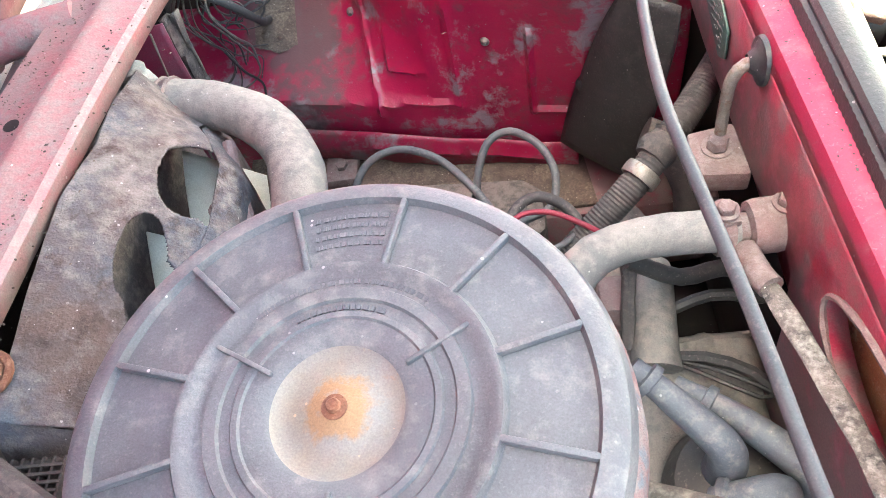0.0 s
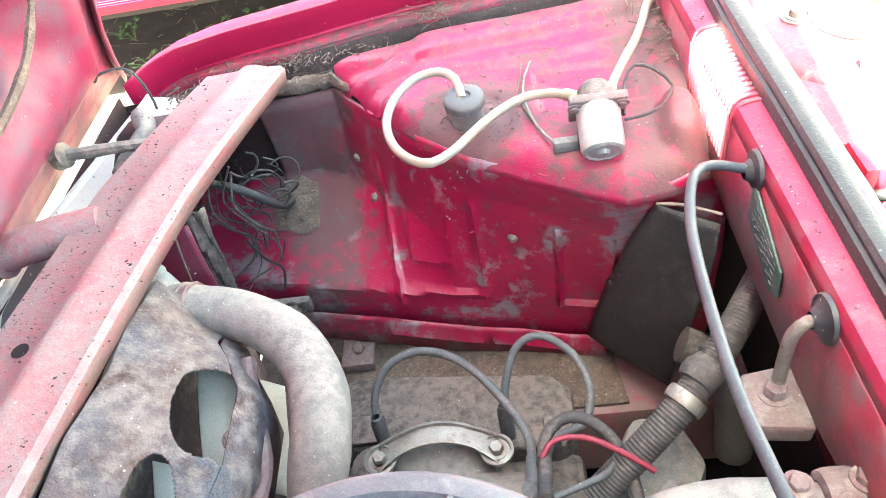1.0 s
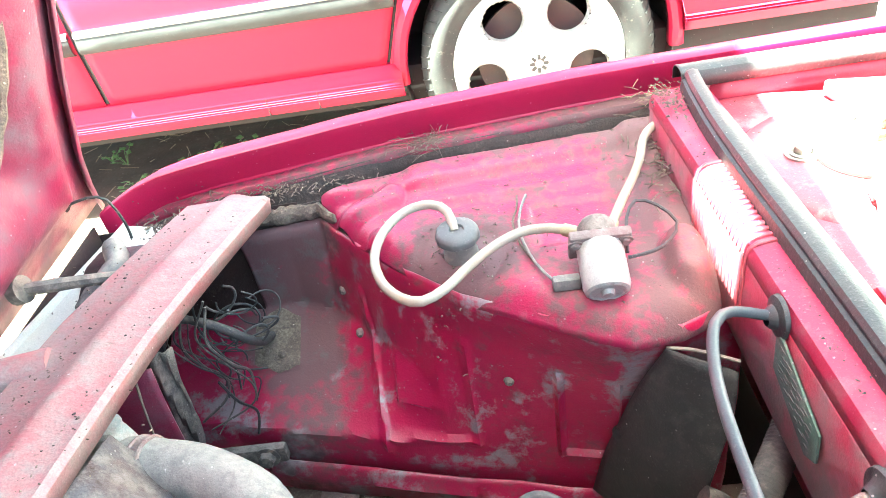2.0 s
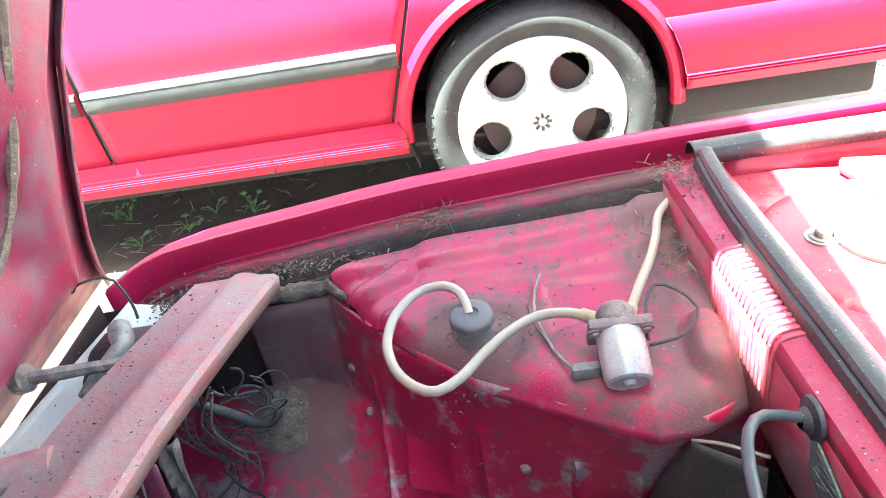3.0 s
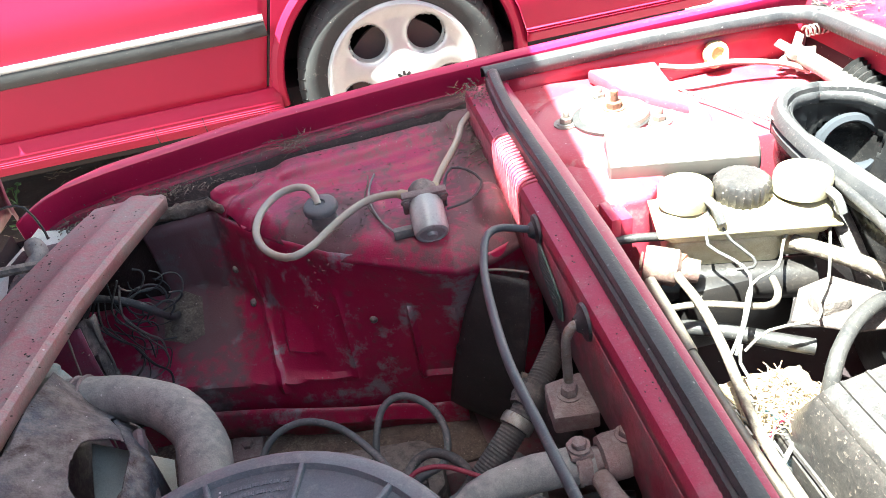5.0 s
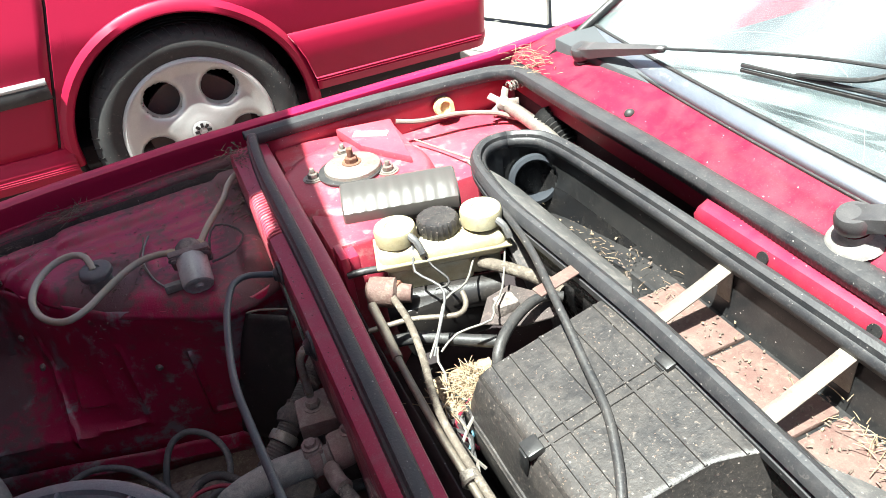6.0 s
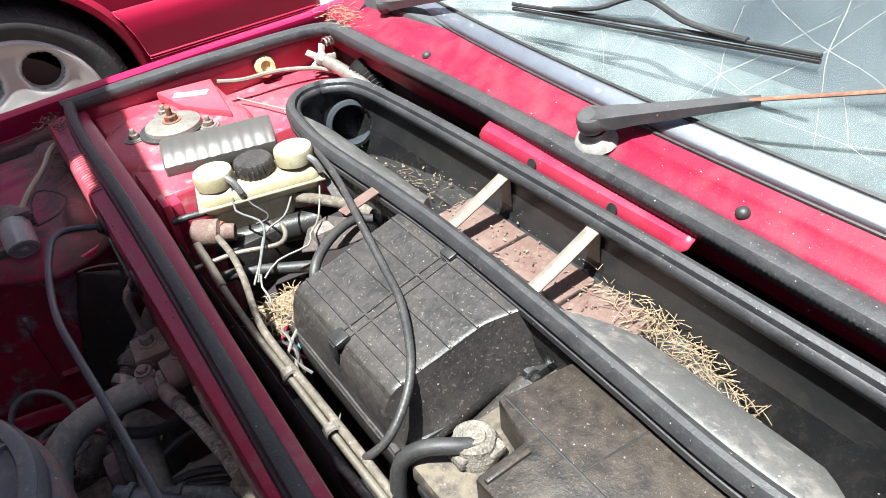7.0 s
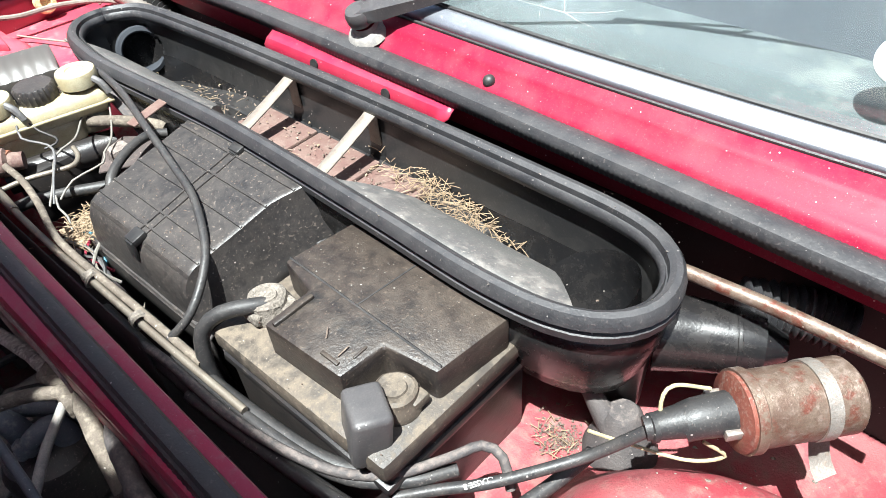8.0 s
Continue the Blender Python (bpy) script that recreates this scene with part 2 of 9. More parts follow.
steel_pale = dirty("pale_bare_pipe", (0.21, 0.185, 0.15), (0.15, 0.125, 0.10), (0.30, 0.24, 0.18), 0.34, 0.4, metal=0.3, bump=0.2, scale=40)
tape_tan = dirty("old_tan_tape", (0.135, 0.11, 0.086), (0.085, 0.068, 0.053), (0.25, 0.215, 0.17), 0.42, 0.8, bump=0.6, scale=34, third=(0.09, 0.07, 0.055), third_amount=0.2)
# grime, darkened so that the colour carries the hollow's shade
recess_shade_grime = dirty("shaded_brown_grime", (0.040, 0.022, 0.020), (0.060, 0.034, 0.030), (0.12, 0.09, 0.075), 0.24, 0.9, bump=0.6, scale=24)
copper_red = dirty("copper_coil_cap", (0.135, 0.040, 0.028), (0.18, 0.06, 0.042), (0.25, 0.18, 0.145), 0.34, 0.4, bump=0.2, scale=60)
coil_shell = dirty("weathered_coil_shell", (0.19, 0.145, 0.11), (0.12, 0.075, 0.055), (0.25, 0.195, 0.165), 0.4, 0.38, metal=0.4, bump=0.3, scale=34, third=(0.14, 0.045, 0.03), third_amount=0.38, dens=0.7)
green_plate = dirty("green_label", (0.05, 0.10, 0.08), (0.07, 0.12, 0.10), (0.3, 0.3, 0.28), 0.3, 0.5, scale=60)
paper = dirty("white_label", (0.75, 0.72, 0.68), None, (0.5, 0.4, 0.38), 0.2, 0.6, scale=60)
soil = dirty("damp_soil", (0.050, 0.030, 0.022), (0.085, 0.056, 0.042), (0.16, 0.12, 0.095), 0.25, 0.9, bump=0.8, scale=6, fine=60)
asphalt = dirty("worn_asphalt", (0.11, 0.105, 0.10), (0.15, 0.14, 0.13), (0.26, 0.24, 0.22), 0.35, 0.9, bump=0.6, scale=3, fine=120, flakes=0.0)
concrete = dirty("pale_concrete", (0.42, 0.40, 0.36), (0.36, 0.34, 0.30), (0.5, 0.47, 0.42), 0.3, 0.9, bump=0.4, scale=5, fine=80)
white_panel = dirty("white_sheet_panel", (0.72, 0.72, 0.70), (0.68, 0.68, 0.66), (0.5, 0.48, 0.44), 0.12, 0.5, scale=5, flakes=0.0)
leaf_green = dirty("green_leaf", (0.09, 0.17, 0.04), (0.13, 0.22, 0.06), (0.2, 0.22, 0.1), 0.2, 0.6, scale=30)
# Near-black for liners and joints; in hollows the colour carries the shade.
cavity_shade = dirty("dark_cavity_shade", (0.018, 0.009, 0.011), (0.014, 0.012, 0.012), (0.05, 0.04, 0.037), 0.25, 0.8, scale=12)
boot_grey = dirty("blue_grey_rubber", (0.125, 0.135, 0.155), (0.09, 0.095, 0.11), (0.27, 0.25, 0.235), 0.3, 0.5, bump=0.2, scale=30, up=0.06)
pump_steel = dirty("dull_white_metal", (0.44, 0.43, 0.41), (0.36, 0.35, 0.335), (0.24, 0.21, 0.19), 0.34, 0.32, metal=0.12, bump=0.1, scale=45)
blue_bit = dirty("blue_plastic", (0.10, 0.25, 0.32), None, (0.3, 0.3, 0.3), 0.2, 0.5, scale=50)
seat_dark = dirty("dark_cabin_trim", (0.022, 0.026, 0.034), (0.03, 0.033, 0.04), (0.05, 0.05, 0.05), 0.2, 0.85, scale=5, specks=0.0, bump=0.0, flakes=0.0)


# Dusty and paler than the trough's black: sunlight painted into the ledge.
plastic_sunlit = dirty("sunlit_dusty_plastic", (0.085, 0.082, 0.08), (0.105, 0.10, 0.094), (0.24, 0.215, 0.19), 0.42, 0.42, bump=0.2, scale=14, specks=1.0, dens=0.62, third=(0.035, 0.034, 0.034), third_amount=0.22, sharp=0.12, flakes=0.04)
plastic_mid = dirty("smooth_grey_plastic", (0.055, 0.052, 0.054), (0.068, 0.064, 0.065), (0.20, 0.18, 0.165), 0.26, 0.32, bump=0.06, scale=10, dens=0.3)


def dust_haze_glass():
    m = bpy.data.materials.new("dust_haze_glass")
    m.use_nodes = True
    nt = m.node_tree
    b = nt.nodes["Principled BSDF"]
    co = nt.nodes.new("ShaderNodeTexCoord")
    n = nt.nodes.new("ShaderNodeTexNoise")
    n.inputs["Scale"].default_value = 5
    n.inputs["Detail"].default_value = 3
    nt.links.new(co.outputs["Object"], n.inputs["Vector"])
    r = nt.nodes.new("ShaderNodeMapRange")
    r.inputs["From Min"].default_value, r.inputs["From Max"].default_value = 0.3, 0.75
    r.inputs["To Min"].default_value, r.inputs["To Max"].default_value = 0.03, 0.22
    nt.links.new(n.outputs[0], r.inputs["Value"])
    # the film thickens towards the far side, painting haze and reflections there
    sep = nt.nodes.new("ShaderNodeSeparateXYZ")
    nt.links.new(co.outputs["Object"], sep.inputs[0])
    side = nt.nodes.new("ShaderNodeMapRange")
    side.inputs["From Min"].default_value, side.inputs["From Max"].default_value = -0.35, 0.45
    side.inputs["To Min"].default_value, side.inputs["To Max"].default_value = 0.12, 2.0
    nt.links.new(sep.outputs[1], side.inputs["Value"])
    more = nt.nodes.new("ShaderNodeMath")
    more.operation = 'MULTIPLY'
    nt.links.new(r.outputs[0], more.inputs[0])
    nt.links.new(side.outputs[0], more.inputs[1])
    # cloudy patches imitate milky sky reflections in the film
    cloud = nt.nodes.new("ShaderNodeTexNoise")
    cloud.inputs["Scale"].default_value = 2.3
    cloud.inputs["Detail"].default_value = 7
    cloud.inputs["Distortion"].default_value = 1.6
    nt.links.new(co.outputs["Object"], cloud.inputs["Vector"])
    patch = nt.nodes.new("ShaderNodeMapRange")
    patch.inputs["From Min"].default_value, patch.inputs["From Max"].default_value = 0.38, 0.62
    patch.inputs["To Min"].default_value, patch.inputs["To Max"].default_value = 0.35, 1.9
    nt.links.new(cloud.outputs[0], patch.inputs["Value"])
    uneven = nt.nodes.new("ShaderNodeMath")
    uneven.operation = 'MULTIPLY'
    nt.links.new(more.outputs[0], uneven.inputs[0])
    nt.links.new(patch.outputs[0], uneven.inputs[1])
    film = nt.nodes.new("ShaderNodeBsdfPrincipled")
    film.inputs["Base Color"].default_value = (0.33, 0.36, 0.365, 1)
    film.inputs["Roughness"].default_value = 0.12
    b.inputs["Base Color"].default_value = (0.85, 0.95, 0.93, 1)
    b.inputs["Roughness"].default_value = 0.02
    b.inputs["Transmission Weight"].default_value = 1.0
    b.inputs["IOR"].default_value = 1.03
    b.inputs["Coat Weight"].default_value = 1.0
    b.inputs["Coat Roughness"].default_value = 0.03
    mx = nt.nodes.new("ShaderNodeMixShader")
    nt.links.new(uneven.outputs[0], mx.inputs[0])
    nt.links.new(b.outputs[0], mx.inputs[1])
    nt.links.new(film.outputs[0], mx.inputs[2])
    nt.links.new(mx.outputs[0], nt.nodes["Material Output"].inputs[0])
    return m


def smoky_plastic():
    m = bpy.data.materials.new("smoky_clear_plastic")
    m.use_nodes = True
    b = m.node_tree.nodes["Principled BSDF"]
    b.inputs["Base Color"].default_value = (0.24, 0.22, 0.205, 1)
    b.inputs["Roughness"].default_value = 0.36
    b.inputs["Transmission Weight"].default_value = 0.72
    return m


filter_dish = dirty("bleached_plastic", (0.205, 0.20, 0.195), (0.235, 0.195, 0.155), (0.30, 0.17, 0.085), 0.16, 0.5, bump=0.2, scale=26, specks=0.2, spots=[(0.0, 0.0, 0.022, 0.26), (0.006, 0.004, 0.034, 0.06)], third=(0.17, 0.15, 0.15), third_amount=0.2, sharp=0.2)
paint_cowl = dirty("sun_struck_red_paint", (0.22, 0.006, 0.028), (0.23, 0.011, 0.036), (0.40, 0.22, 0.21), 0.20, 0.5, bump=0.06, scale=7, spec=0.2, specks=0.4, spots=[(0.525, -0.437, 0.018, 0.16), (0.532, -0.405, 0.012, 0.12), (0.53, -0.51, 0.014, 0.12), (0.56, -0.58, 0.03, 0.12)], dens=0.24)
paint_near = dirty("peeling_faded_red_paint", (0.24, 0.034, 0.045), (0.24, 0.08, 0.082), (0.22, 0.13, 0.11), 0.42, 0.5, bump=0.4, scale=14, third=(0.17, 0.045, 0.05), third_amount=0.3, sharp=0.04, specks=0.5)
plastic_gloss = dirty("glossy_black_plastic", (0.010, 0.010, 0.011), (0.014, 0.013, 0.013), (0.12, 0.10, 0.085), 0.12, 0.22, bump=0.12, scale=14, specks=0.5, dens=0.2, flakes=0.01)
paint_beam = dirty("dull_crimson_paint", (0.31, 0.013, 0.052), (0.28, 0.022, 0.06), (0.28, 0.18, 0.185), 0.36, 0.34, bump=0.15, scale=13, coat=0.1, specks=0.6, dens=0.5)
paint_crest = dirty("satin_red_paint", (0.38, 0.009, 0.062), (0.35, 0.009, 0.058), (0.30, 0.10, 0.14), 0.14, 0.34, bump=0.04, scale=9, specks=0.3, spec=0.35, dens=0.6)
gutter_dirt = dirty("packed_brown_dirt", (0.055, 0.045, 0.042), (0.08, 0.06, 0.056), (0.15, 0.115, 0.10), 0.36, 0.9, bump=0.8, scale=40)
battery_top = dirty("dusty_battery_plastic", (0.015, 0.012, 0.012), (0.032, 0.025, 0.021), (0.19, 0.145, 0.105), 0.22, 0.40, bump=0.4, fine=350, scale=14, up=0.06, third=(0.009, 0.009, 0.010), third_amount=0.40, sharp=0.1, specks=0.8, dens=0.38, flakes=0.03, flake_size=560.0)
battery_case = dirty("grimy_black_plastic", (0.016, 0.015, 0.016), (0.028, 0.024, 0.022), (0.13, 0.105, 0.085), 0.26, 0.34, bump=0.15, scale=16, specks=0.4, dens=0.4)
battery_rim = dirty("brown_dusty_plastic", (0.045, 0.038, 0.032), (0.085, 0.068, 0.052), (0.21, 0.17, 0.125), 0.40, 0.55, bump=0.3, scale=18, up=0.05, third=(0.26, 0.21, 0.11), third_amount=0.08, specks=0.7, dens=0.6, flakes=0.05)
crust = dirty("corroded_clamp", (0.16, 0.14, 0.12), (0.10, 0.085, 0.07), (0.28, 0.245, 0.205), 0.5, 0.9, bump=0.9, scale=70)
dash_pale = dirty("dusty_dash_top", (0.075, 0.08, 0.085), (0.06, 0.065, 0.07), (0.16, 0.16, 0.15), 0.3, 0.8, scale=6, bump=0.0, flakes=0.0, specks=0.0)
glass = dust_haze_glass()
smoky = smoky_plastic()

# ---- mesh helpers ----
def thing(name, at, label, category, group="", kind=""):
    """An Empty at the base of a thing, for its parts."""
    e = new(name)
    e.empty_display_size = 0.02
    e.location = at
    return tagged(e, label, category, group, kind)


def finish(name, bm, material, smooth=True):
    bmesh.ops.recalc_face_normals(bm, faces=bm.faces)
    me = bpy.data.meshes.new(name)
    bm.to_mesh(me)
    bm.free()
    me.materials.append(material)
    if smooth:
        me.shade_smooth()
        me.set_sharp_from_angle(angle=radians(38))
    return me



def part(name, bm, material, parent, label="", smooth=True, thick=0.0):
    """Links a bmesh, drawn in world metres, as one mesh under a thing or a part."""
    ob = new(name, finish(name, bm, material, smooth))
    ob.parent = parent
    top = parent
    while top.parent:
        top = top.parent
    ob.data.transform(Matrix.Translation(-Vector(top.location)))
    if thick:
        s = ob.modifiers.new("thickness", 'SOLIDIFY')
        s.thickness = thick
        s.offset = 0
    if label:
        tagged(ob, label)
    return ob


def solo(name, bm, material, label, category, group="", kind="", thick=0.0, smooth=True):
    """A thing of one mesh, drawn in world metres."""
    ob = new(name, finish(name, bm, material, smooth))
    c = sum((v.co for v in ob.data.vertices), Vector()) / max(1, len(ob.data.vertices))
    ob.data.transform(Matrix.Translation(-c))
    ob.location = c
    if thick:
        s = ob.modifiers.new("thickness", 'SOLIDIFY')
        s.thickness = thick
        s.offset = 0
    return tagged(ob, label, category, group, kind)


def box(bm, lo, hi, bevel=0.003, m=None, seg=2):
    lo, hi = Vector(lo), Vector(hi)
    r = bmesh.ops.create_cube(bm, size=1.0)
    vs = r["verts"]
    bmesh.ops.scale(bm, vec=hi - lo, verts=vs)
    bmesh.ops.translate(bm, vec=(lo + hi) / 2, verts=vs)
    out = vs
    if bevel:
        es = list({e for v in vs for e in v.link_edges})
        g = bmesh.ops.bevel(bm, geom=es, offset=bevel, segments=seg, affect='EDGES', profile=0.5)
        out = list({v for f in g["faces"] for v in f.verts} | {v for v in vs if v.is_valid})
    if m is not None:
        bmesh.ops.transform(bm, matrix=m, verts=out)
    return bm


def B():
    return bmesh.new()


def spline(pts, step=0.012):
    """A smooth line through points."""
    ps = [Vector(p) for p in pts]
    if len(ps) < 3:
        n = max(1, int((ps[1] - ps[0]).length / step))
        return [ps[0].lerp(ps[1], i / n) for i in range(n + 1)]
    ps = [2 * ps[0] - ps[1], *ps, 2 * ps[-1] - ps[-2]]
    out = []
    for a, b, c, d in zip(ps, ps[1:], ps[2:], ps[3:]):
        n = max(2, int((c - b).length / step))
        for i in range(n):
            t = i / n
            out.append(0.5 * (2 * b + (c - a) * t + (2 * a - 5 * b + 4 * c - d) * t * t + (3 * b - a - 3 * c + d) * t ** 3))
    out.append(ps[-2])
    return out


def tube(bm, pts, r, n=10, step=0.012, smooth=True, wob=0.0, squash=1.0, ribs=0.0, rib_len=0.006):
    """A round (or flattened) tube along a smooth line. r: a number, or one at each end."""
    line = spline(pts, step if not ribs else rib_len / 4) if smooth else [Vector(p) for p in pts]
    r0, r1 = r if isinstance(r, tuple) else (r, r)
    rings, up = [], None
    run = 0.0
    for i, p in enumerate(line):
        t = (line[min(i + 1, len(line) - 1)] - line[max(i - 1, 0)]).normalized()
        if up is None:
            up = t.orthogonal().normalized()
            if abs(t.z) < 0.9:
                up = (Vector((0, 0, 1)) - t * t.z).normalized()
        up = (up - t * up.dot(t)).normalized()
        side = t.cross(up)
        if i:
            run += (p - line[i - 1]).length
        rad = r0 + (r1 - r0) * i / max(1, len(line) - 1)
        rad *= 1 + wob * (noise.noise(p * 60) if wob else 0)
        rad += ribs * math.sin(run / rib_len * 2 * math.pi)
        rings.append([bm.verts.new(p + (up * math.cos(a) * squash + side * math.sin(a)) * rad)
                      for a in (2 * math.pi * k / n for k in range(n))])
    for a, b in zip(rings, rings[1:]):
        for k in range(n):
            bm.faces.new((a[k], a[(k + 1) % n], b[(k + 1) % n], b[k]))
    bm.faces.new(rings[0])
    bm.faces.new(rings[-1])
    return bm


def frame_of(at, axis, spin=0.0):
    q = Vector(axis).normalized().to_track_quat('Z', 'Y')
    return Matrix.Translation(at) @ q.to_matrix().to_4x4() @ Matrix.Rotation(radians(spin), 4, 'Z')


def lathe(bm, profile, at=(0, 0, 0), axis=(0, 0, 1), n=32, spin=0.0, flute=0.0, flutes=0):
    """Turns (radius, height) pairs about an axis."""
    m = frame_of(at, axis, spin)
    rings = []
    for r, z in profile:
        if r < 1e-5:
            rings.append([bm.verts.new(m @ Vector((0, 0, z)))])
        else:
            rings.append([bm.verts.new(m @ Vector((math.cos(a) * q, math.sin(a) * q, z)))
                          for a in (2 * math.pi * k / n for k in range(n))
                          for q in (r * (1 + (flute * (1 if math.sin(a * flutes) > 0 else 0) if flutes else 0)),)])
    for a, b in zip(rings, rings[1:]):
        if len(a) == 1 and len(b) == 1:
            continue
        for k in range(n):
            k2 = (k + 1) % n
            if len(a) == 1:
                bm.faces.new((a[0], b[k2], b[k]))
            elif len(b) == 1:
                bm.faces.new((a[k], a[k2], b[0]))
            else:
                bm.faces.new((a[k], a[k2], b[k2], b[k]))
    return bm


def sheet(bm, rows):
    """A surface through rows of points."""
    vs = [[bm.verts.new(p) for p in row] for row in rows]
    for a, b in zip(vs, vs[1:]):
        for k in range(len(a) - 1):
            bm.faces.new((a[k], a[k + 1], b[k + 1], b[k]))
    return bm


def prism(bm, poly, lo, hi, axis='z', bevel=0.002):
    """A polygon pushed out along an axis; the poly's two numbers are the other two axes in order."""
    def at(p, v):
        return {'z': (p[0], p[1], v), 'x': (v, p[0], p[1]), 'y': (p[0], v, p[1])}[axis]
    a = [bm.verts.new(at(p, lo)) for p in poly]
    b = [bm.verts.new(at(p, hi)) for p in poly]
    fs = [bm.faces.new(a), bm.faces.new(b)]
    n = len(poly)
    for k in range(n):
        fs.append(bm.faces.new((a[k], a[(k + 1) % n], b[(k + 1) % n], b[k])))
    bmesh.ops.recalc_face_normals(bm, faces=fs)
    if bevel:
        es = list({e for f in fs for e in f.edges})
        bmesh.ops.bevel(bm, geom=es, offset=bevel, segments=2, affect='EDGES', profile=0.5)
    return bm


def bolt(bm, at, axis=(0, 0, 1), r=0.007, h=0.006, stud=0.0):
    """A hexagon head on a washer, with a stud if asked."""
    lathe(bm, [(0, -0.001), (r * 1.55, -0.001), (r * 1.55, 0.0012), (r * 1.1, 0.0016)], at, axis, 16)
    lathe(bm, [(r * 1.05, 0.001), (r * 1.05, h * 0.85), (r * 0.9, h), (0, h)], at, axis, 6)
    if stud:
        lathe(bm, [(r * 0.5, h), (r * 0.5, h + stud), (r * 0.4, h + stud + 0.001), (0, h + stud + 0.001)], at, axis, 10)
    return bm


def jitter(bm, amount, scale=25.0):
    for v in bm.verts:
        v.co += noise.noise_vector(v.co * scale) * amount
    return bm


def ease(xs, x):
    """Straight interpolation in a table of (x, value)."""
    if x <= xs[0][0]:
        return xs[0][1]
    for (a, p), (b, q) in zip(xs, xs[1:]):
        if x <= b:
            return p + (q - p) * (x - a) / (b - a)
    return xs[-1][1]


def steps(a, b, n):
    return [a + (b - a) * i / n for i in range(n + 1)]

# ---- ground and distance ----
GROUND = -0.025


def ground_height(x, y):
    return GROUND + 0.012 * noise.noise(Vector((x * 0.9, y * 0.9, 3))) * (1 if abs(x) < 20 else 0) - 0.006


def build_ground():
    bm = B()
    xs = [-400, -120, -40, -14, -6, -4, *steps(-3, 5, 64), 6, 8, 14, 40, 120, 400]
    ys = [-400, -120, -40, -14, -6, -4, *steps(-3, 6, 72), 7, 9, 14, 40, 120, 400]
    sheet(bm, [[(x, y, ground_height(x, y)) for y in ys] for x in xs])
    return solo("ground", bm, asphalt, "worn grey asphalt yard with dirt in its cracks", "ground", kind="structure")


build_ground()
# a dark strip of soil between the two cars
bm = B()
rows = []
for x in steps(-1.6, 0.75, 60):
    w = 0.03 * noise.noise(Vector((x * 4, 1, 0)))
    rows.append([(x, y, ground_height(x, y) + 0.004 + 0.012 * max(0, 1 - abs((y - 1.85) / 0.55) ** 3)
                  + 0.006 * noise.noise(Vector((x * 14, y * 14, 2)))) for y in steps(1.25 + w, 3.5, 54)])
sheet(bm, rows)
solo("soil_strip", bm, soil, "dark damp soil strip along the asphalt", "soil", kind="structure")

rnd = random.Random(4)
bm = B()
for i in range(260):
    x, y = rnd.uniform(-1.4, 0.5), rnd.uniform(1.6, 2.8)
    z = ground_height(x, y) + 0.016
    a, l = rnd.uniform(0, 6.3), rnd.uniform(0.02, 0.07)
    tube(bm, [(x, y, z), (x + math.cos(a) * l, y + math.sin(a) * l, z + rnd.uniform(0, 0.02))], 0.0012, 4)
solo("ground_litter", bm, straw, "dry twigs and grass scattered on dark soil", "litter", kind="stuff")


def weed_plant(x, y, seed, s=1.0):
    r = random.Random(seed)
    z = ground_height(x, y) + 0.012
    e = thing("weed_plant", (x, y, z), "small green weed growing in dark soil", "weed", "weeds between the cars")
    st, lv = B(), B()
    for k in range(7):
        a = r.uniform(0, 6.3)
        l = r.uniform(0.02, 0.06) * s
        h = r.uniform(0.02, 0.07) * s
        tip = Vector((x + math.cos(a) * l, y + math.sin(a) * l, z + h))
        tube(st, [(x, y, z), ((x + tip.x) / 2, (y + tip.y) / 2, z + h * 0.7), tip], 0.0012, 5)
        for q in (0, 1):
            d = a + r.uniform(-0.8, 0.8)
            w = r.uniform(0.008, 0.015) * s
            u = Vector((math.cos(d), math.sin(d), 0.3)) * w * 2
            n = Vector((-math.sin(d), math.cos(d), 0.2)) * w
            p = [tip, tip + u * 0.5 + n, tip + u, tip + u * 0.5 - n]
            lv.faces.new([lv.verts.new(v) for v in p])
    part("stem", st, leaf_green, e)
    part("leaves", lv, leaf_green, e, thick=0.0006)


for i, (x, y) in enumerate([(-0.70, 2.36), (-0.64, 2.47), (-0.50, 2.43), (-1.02, 2.54), (-0.95, 2.50), (-1.10, 2.40), (-0.84, 2.30)]):
    weed_plant(x, y, i, 0.6 if i % 2 else 0.8)

# pale concrete strip and white panel fence at the back of the yard
bm = B()
FD = Vector((0.31, -0.6, 0)).normalized()
FN = Vector((FD.y, -FD.x, 0)) * -1
FO = Vector((1.95, 3.25, GROUND))
rows = []
for s in steps(-6, 3.0, 40):
    rows.append([FO + FD * s + FN * w + Vector((0, 0, 0.03 if -0.3 < w < 0.001 else 0.004)) for w in (-0.31, -0.3, -0.15, 0.0, 0.002)])
sheet(bm, rows)
solo("kerb", bm, concrete, "low pale concrete kerb under the white fence", "kerb", kind="structure")
fence = thing("fence", FO, "white sheet panel fence with narrow gaps", "fence")
for k in range(-14, 8):
    bm = B()
    m = Matrix.Translation(FO + FD * (k * 0.40) + Vector((0, 0, 0.05))) @ Matrix.Rotation(math.atan2(FD.y, FD.x), 4, 'Z')
    box(bm, (0.0, -0.012, 0), (0.375, 0.012, 1.9), 0.004, m)
    part("panel", bm, white_panel, fence)
for z in (0.3, 1.5):
    bm = B()
    m = Matrix.Translation(FO + Vector((0, 0, z))) @ Matrix.Rotation(math.atan2(FD.y, FD.x), 4, 'Z')
    box(bm, (-5.7, 0.014, 0), (3.2, 0.05, 0.06), 0.004, m)
    part("rail", bm, white_panel, fence)

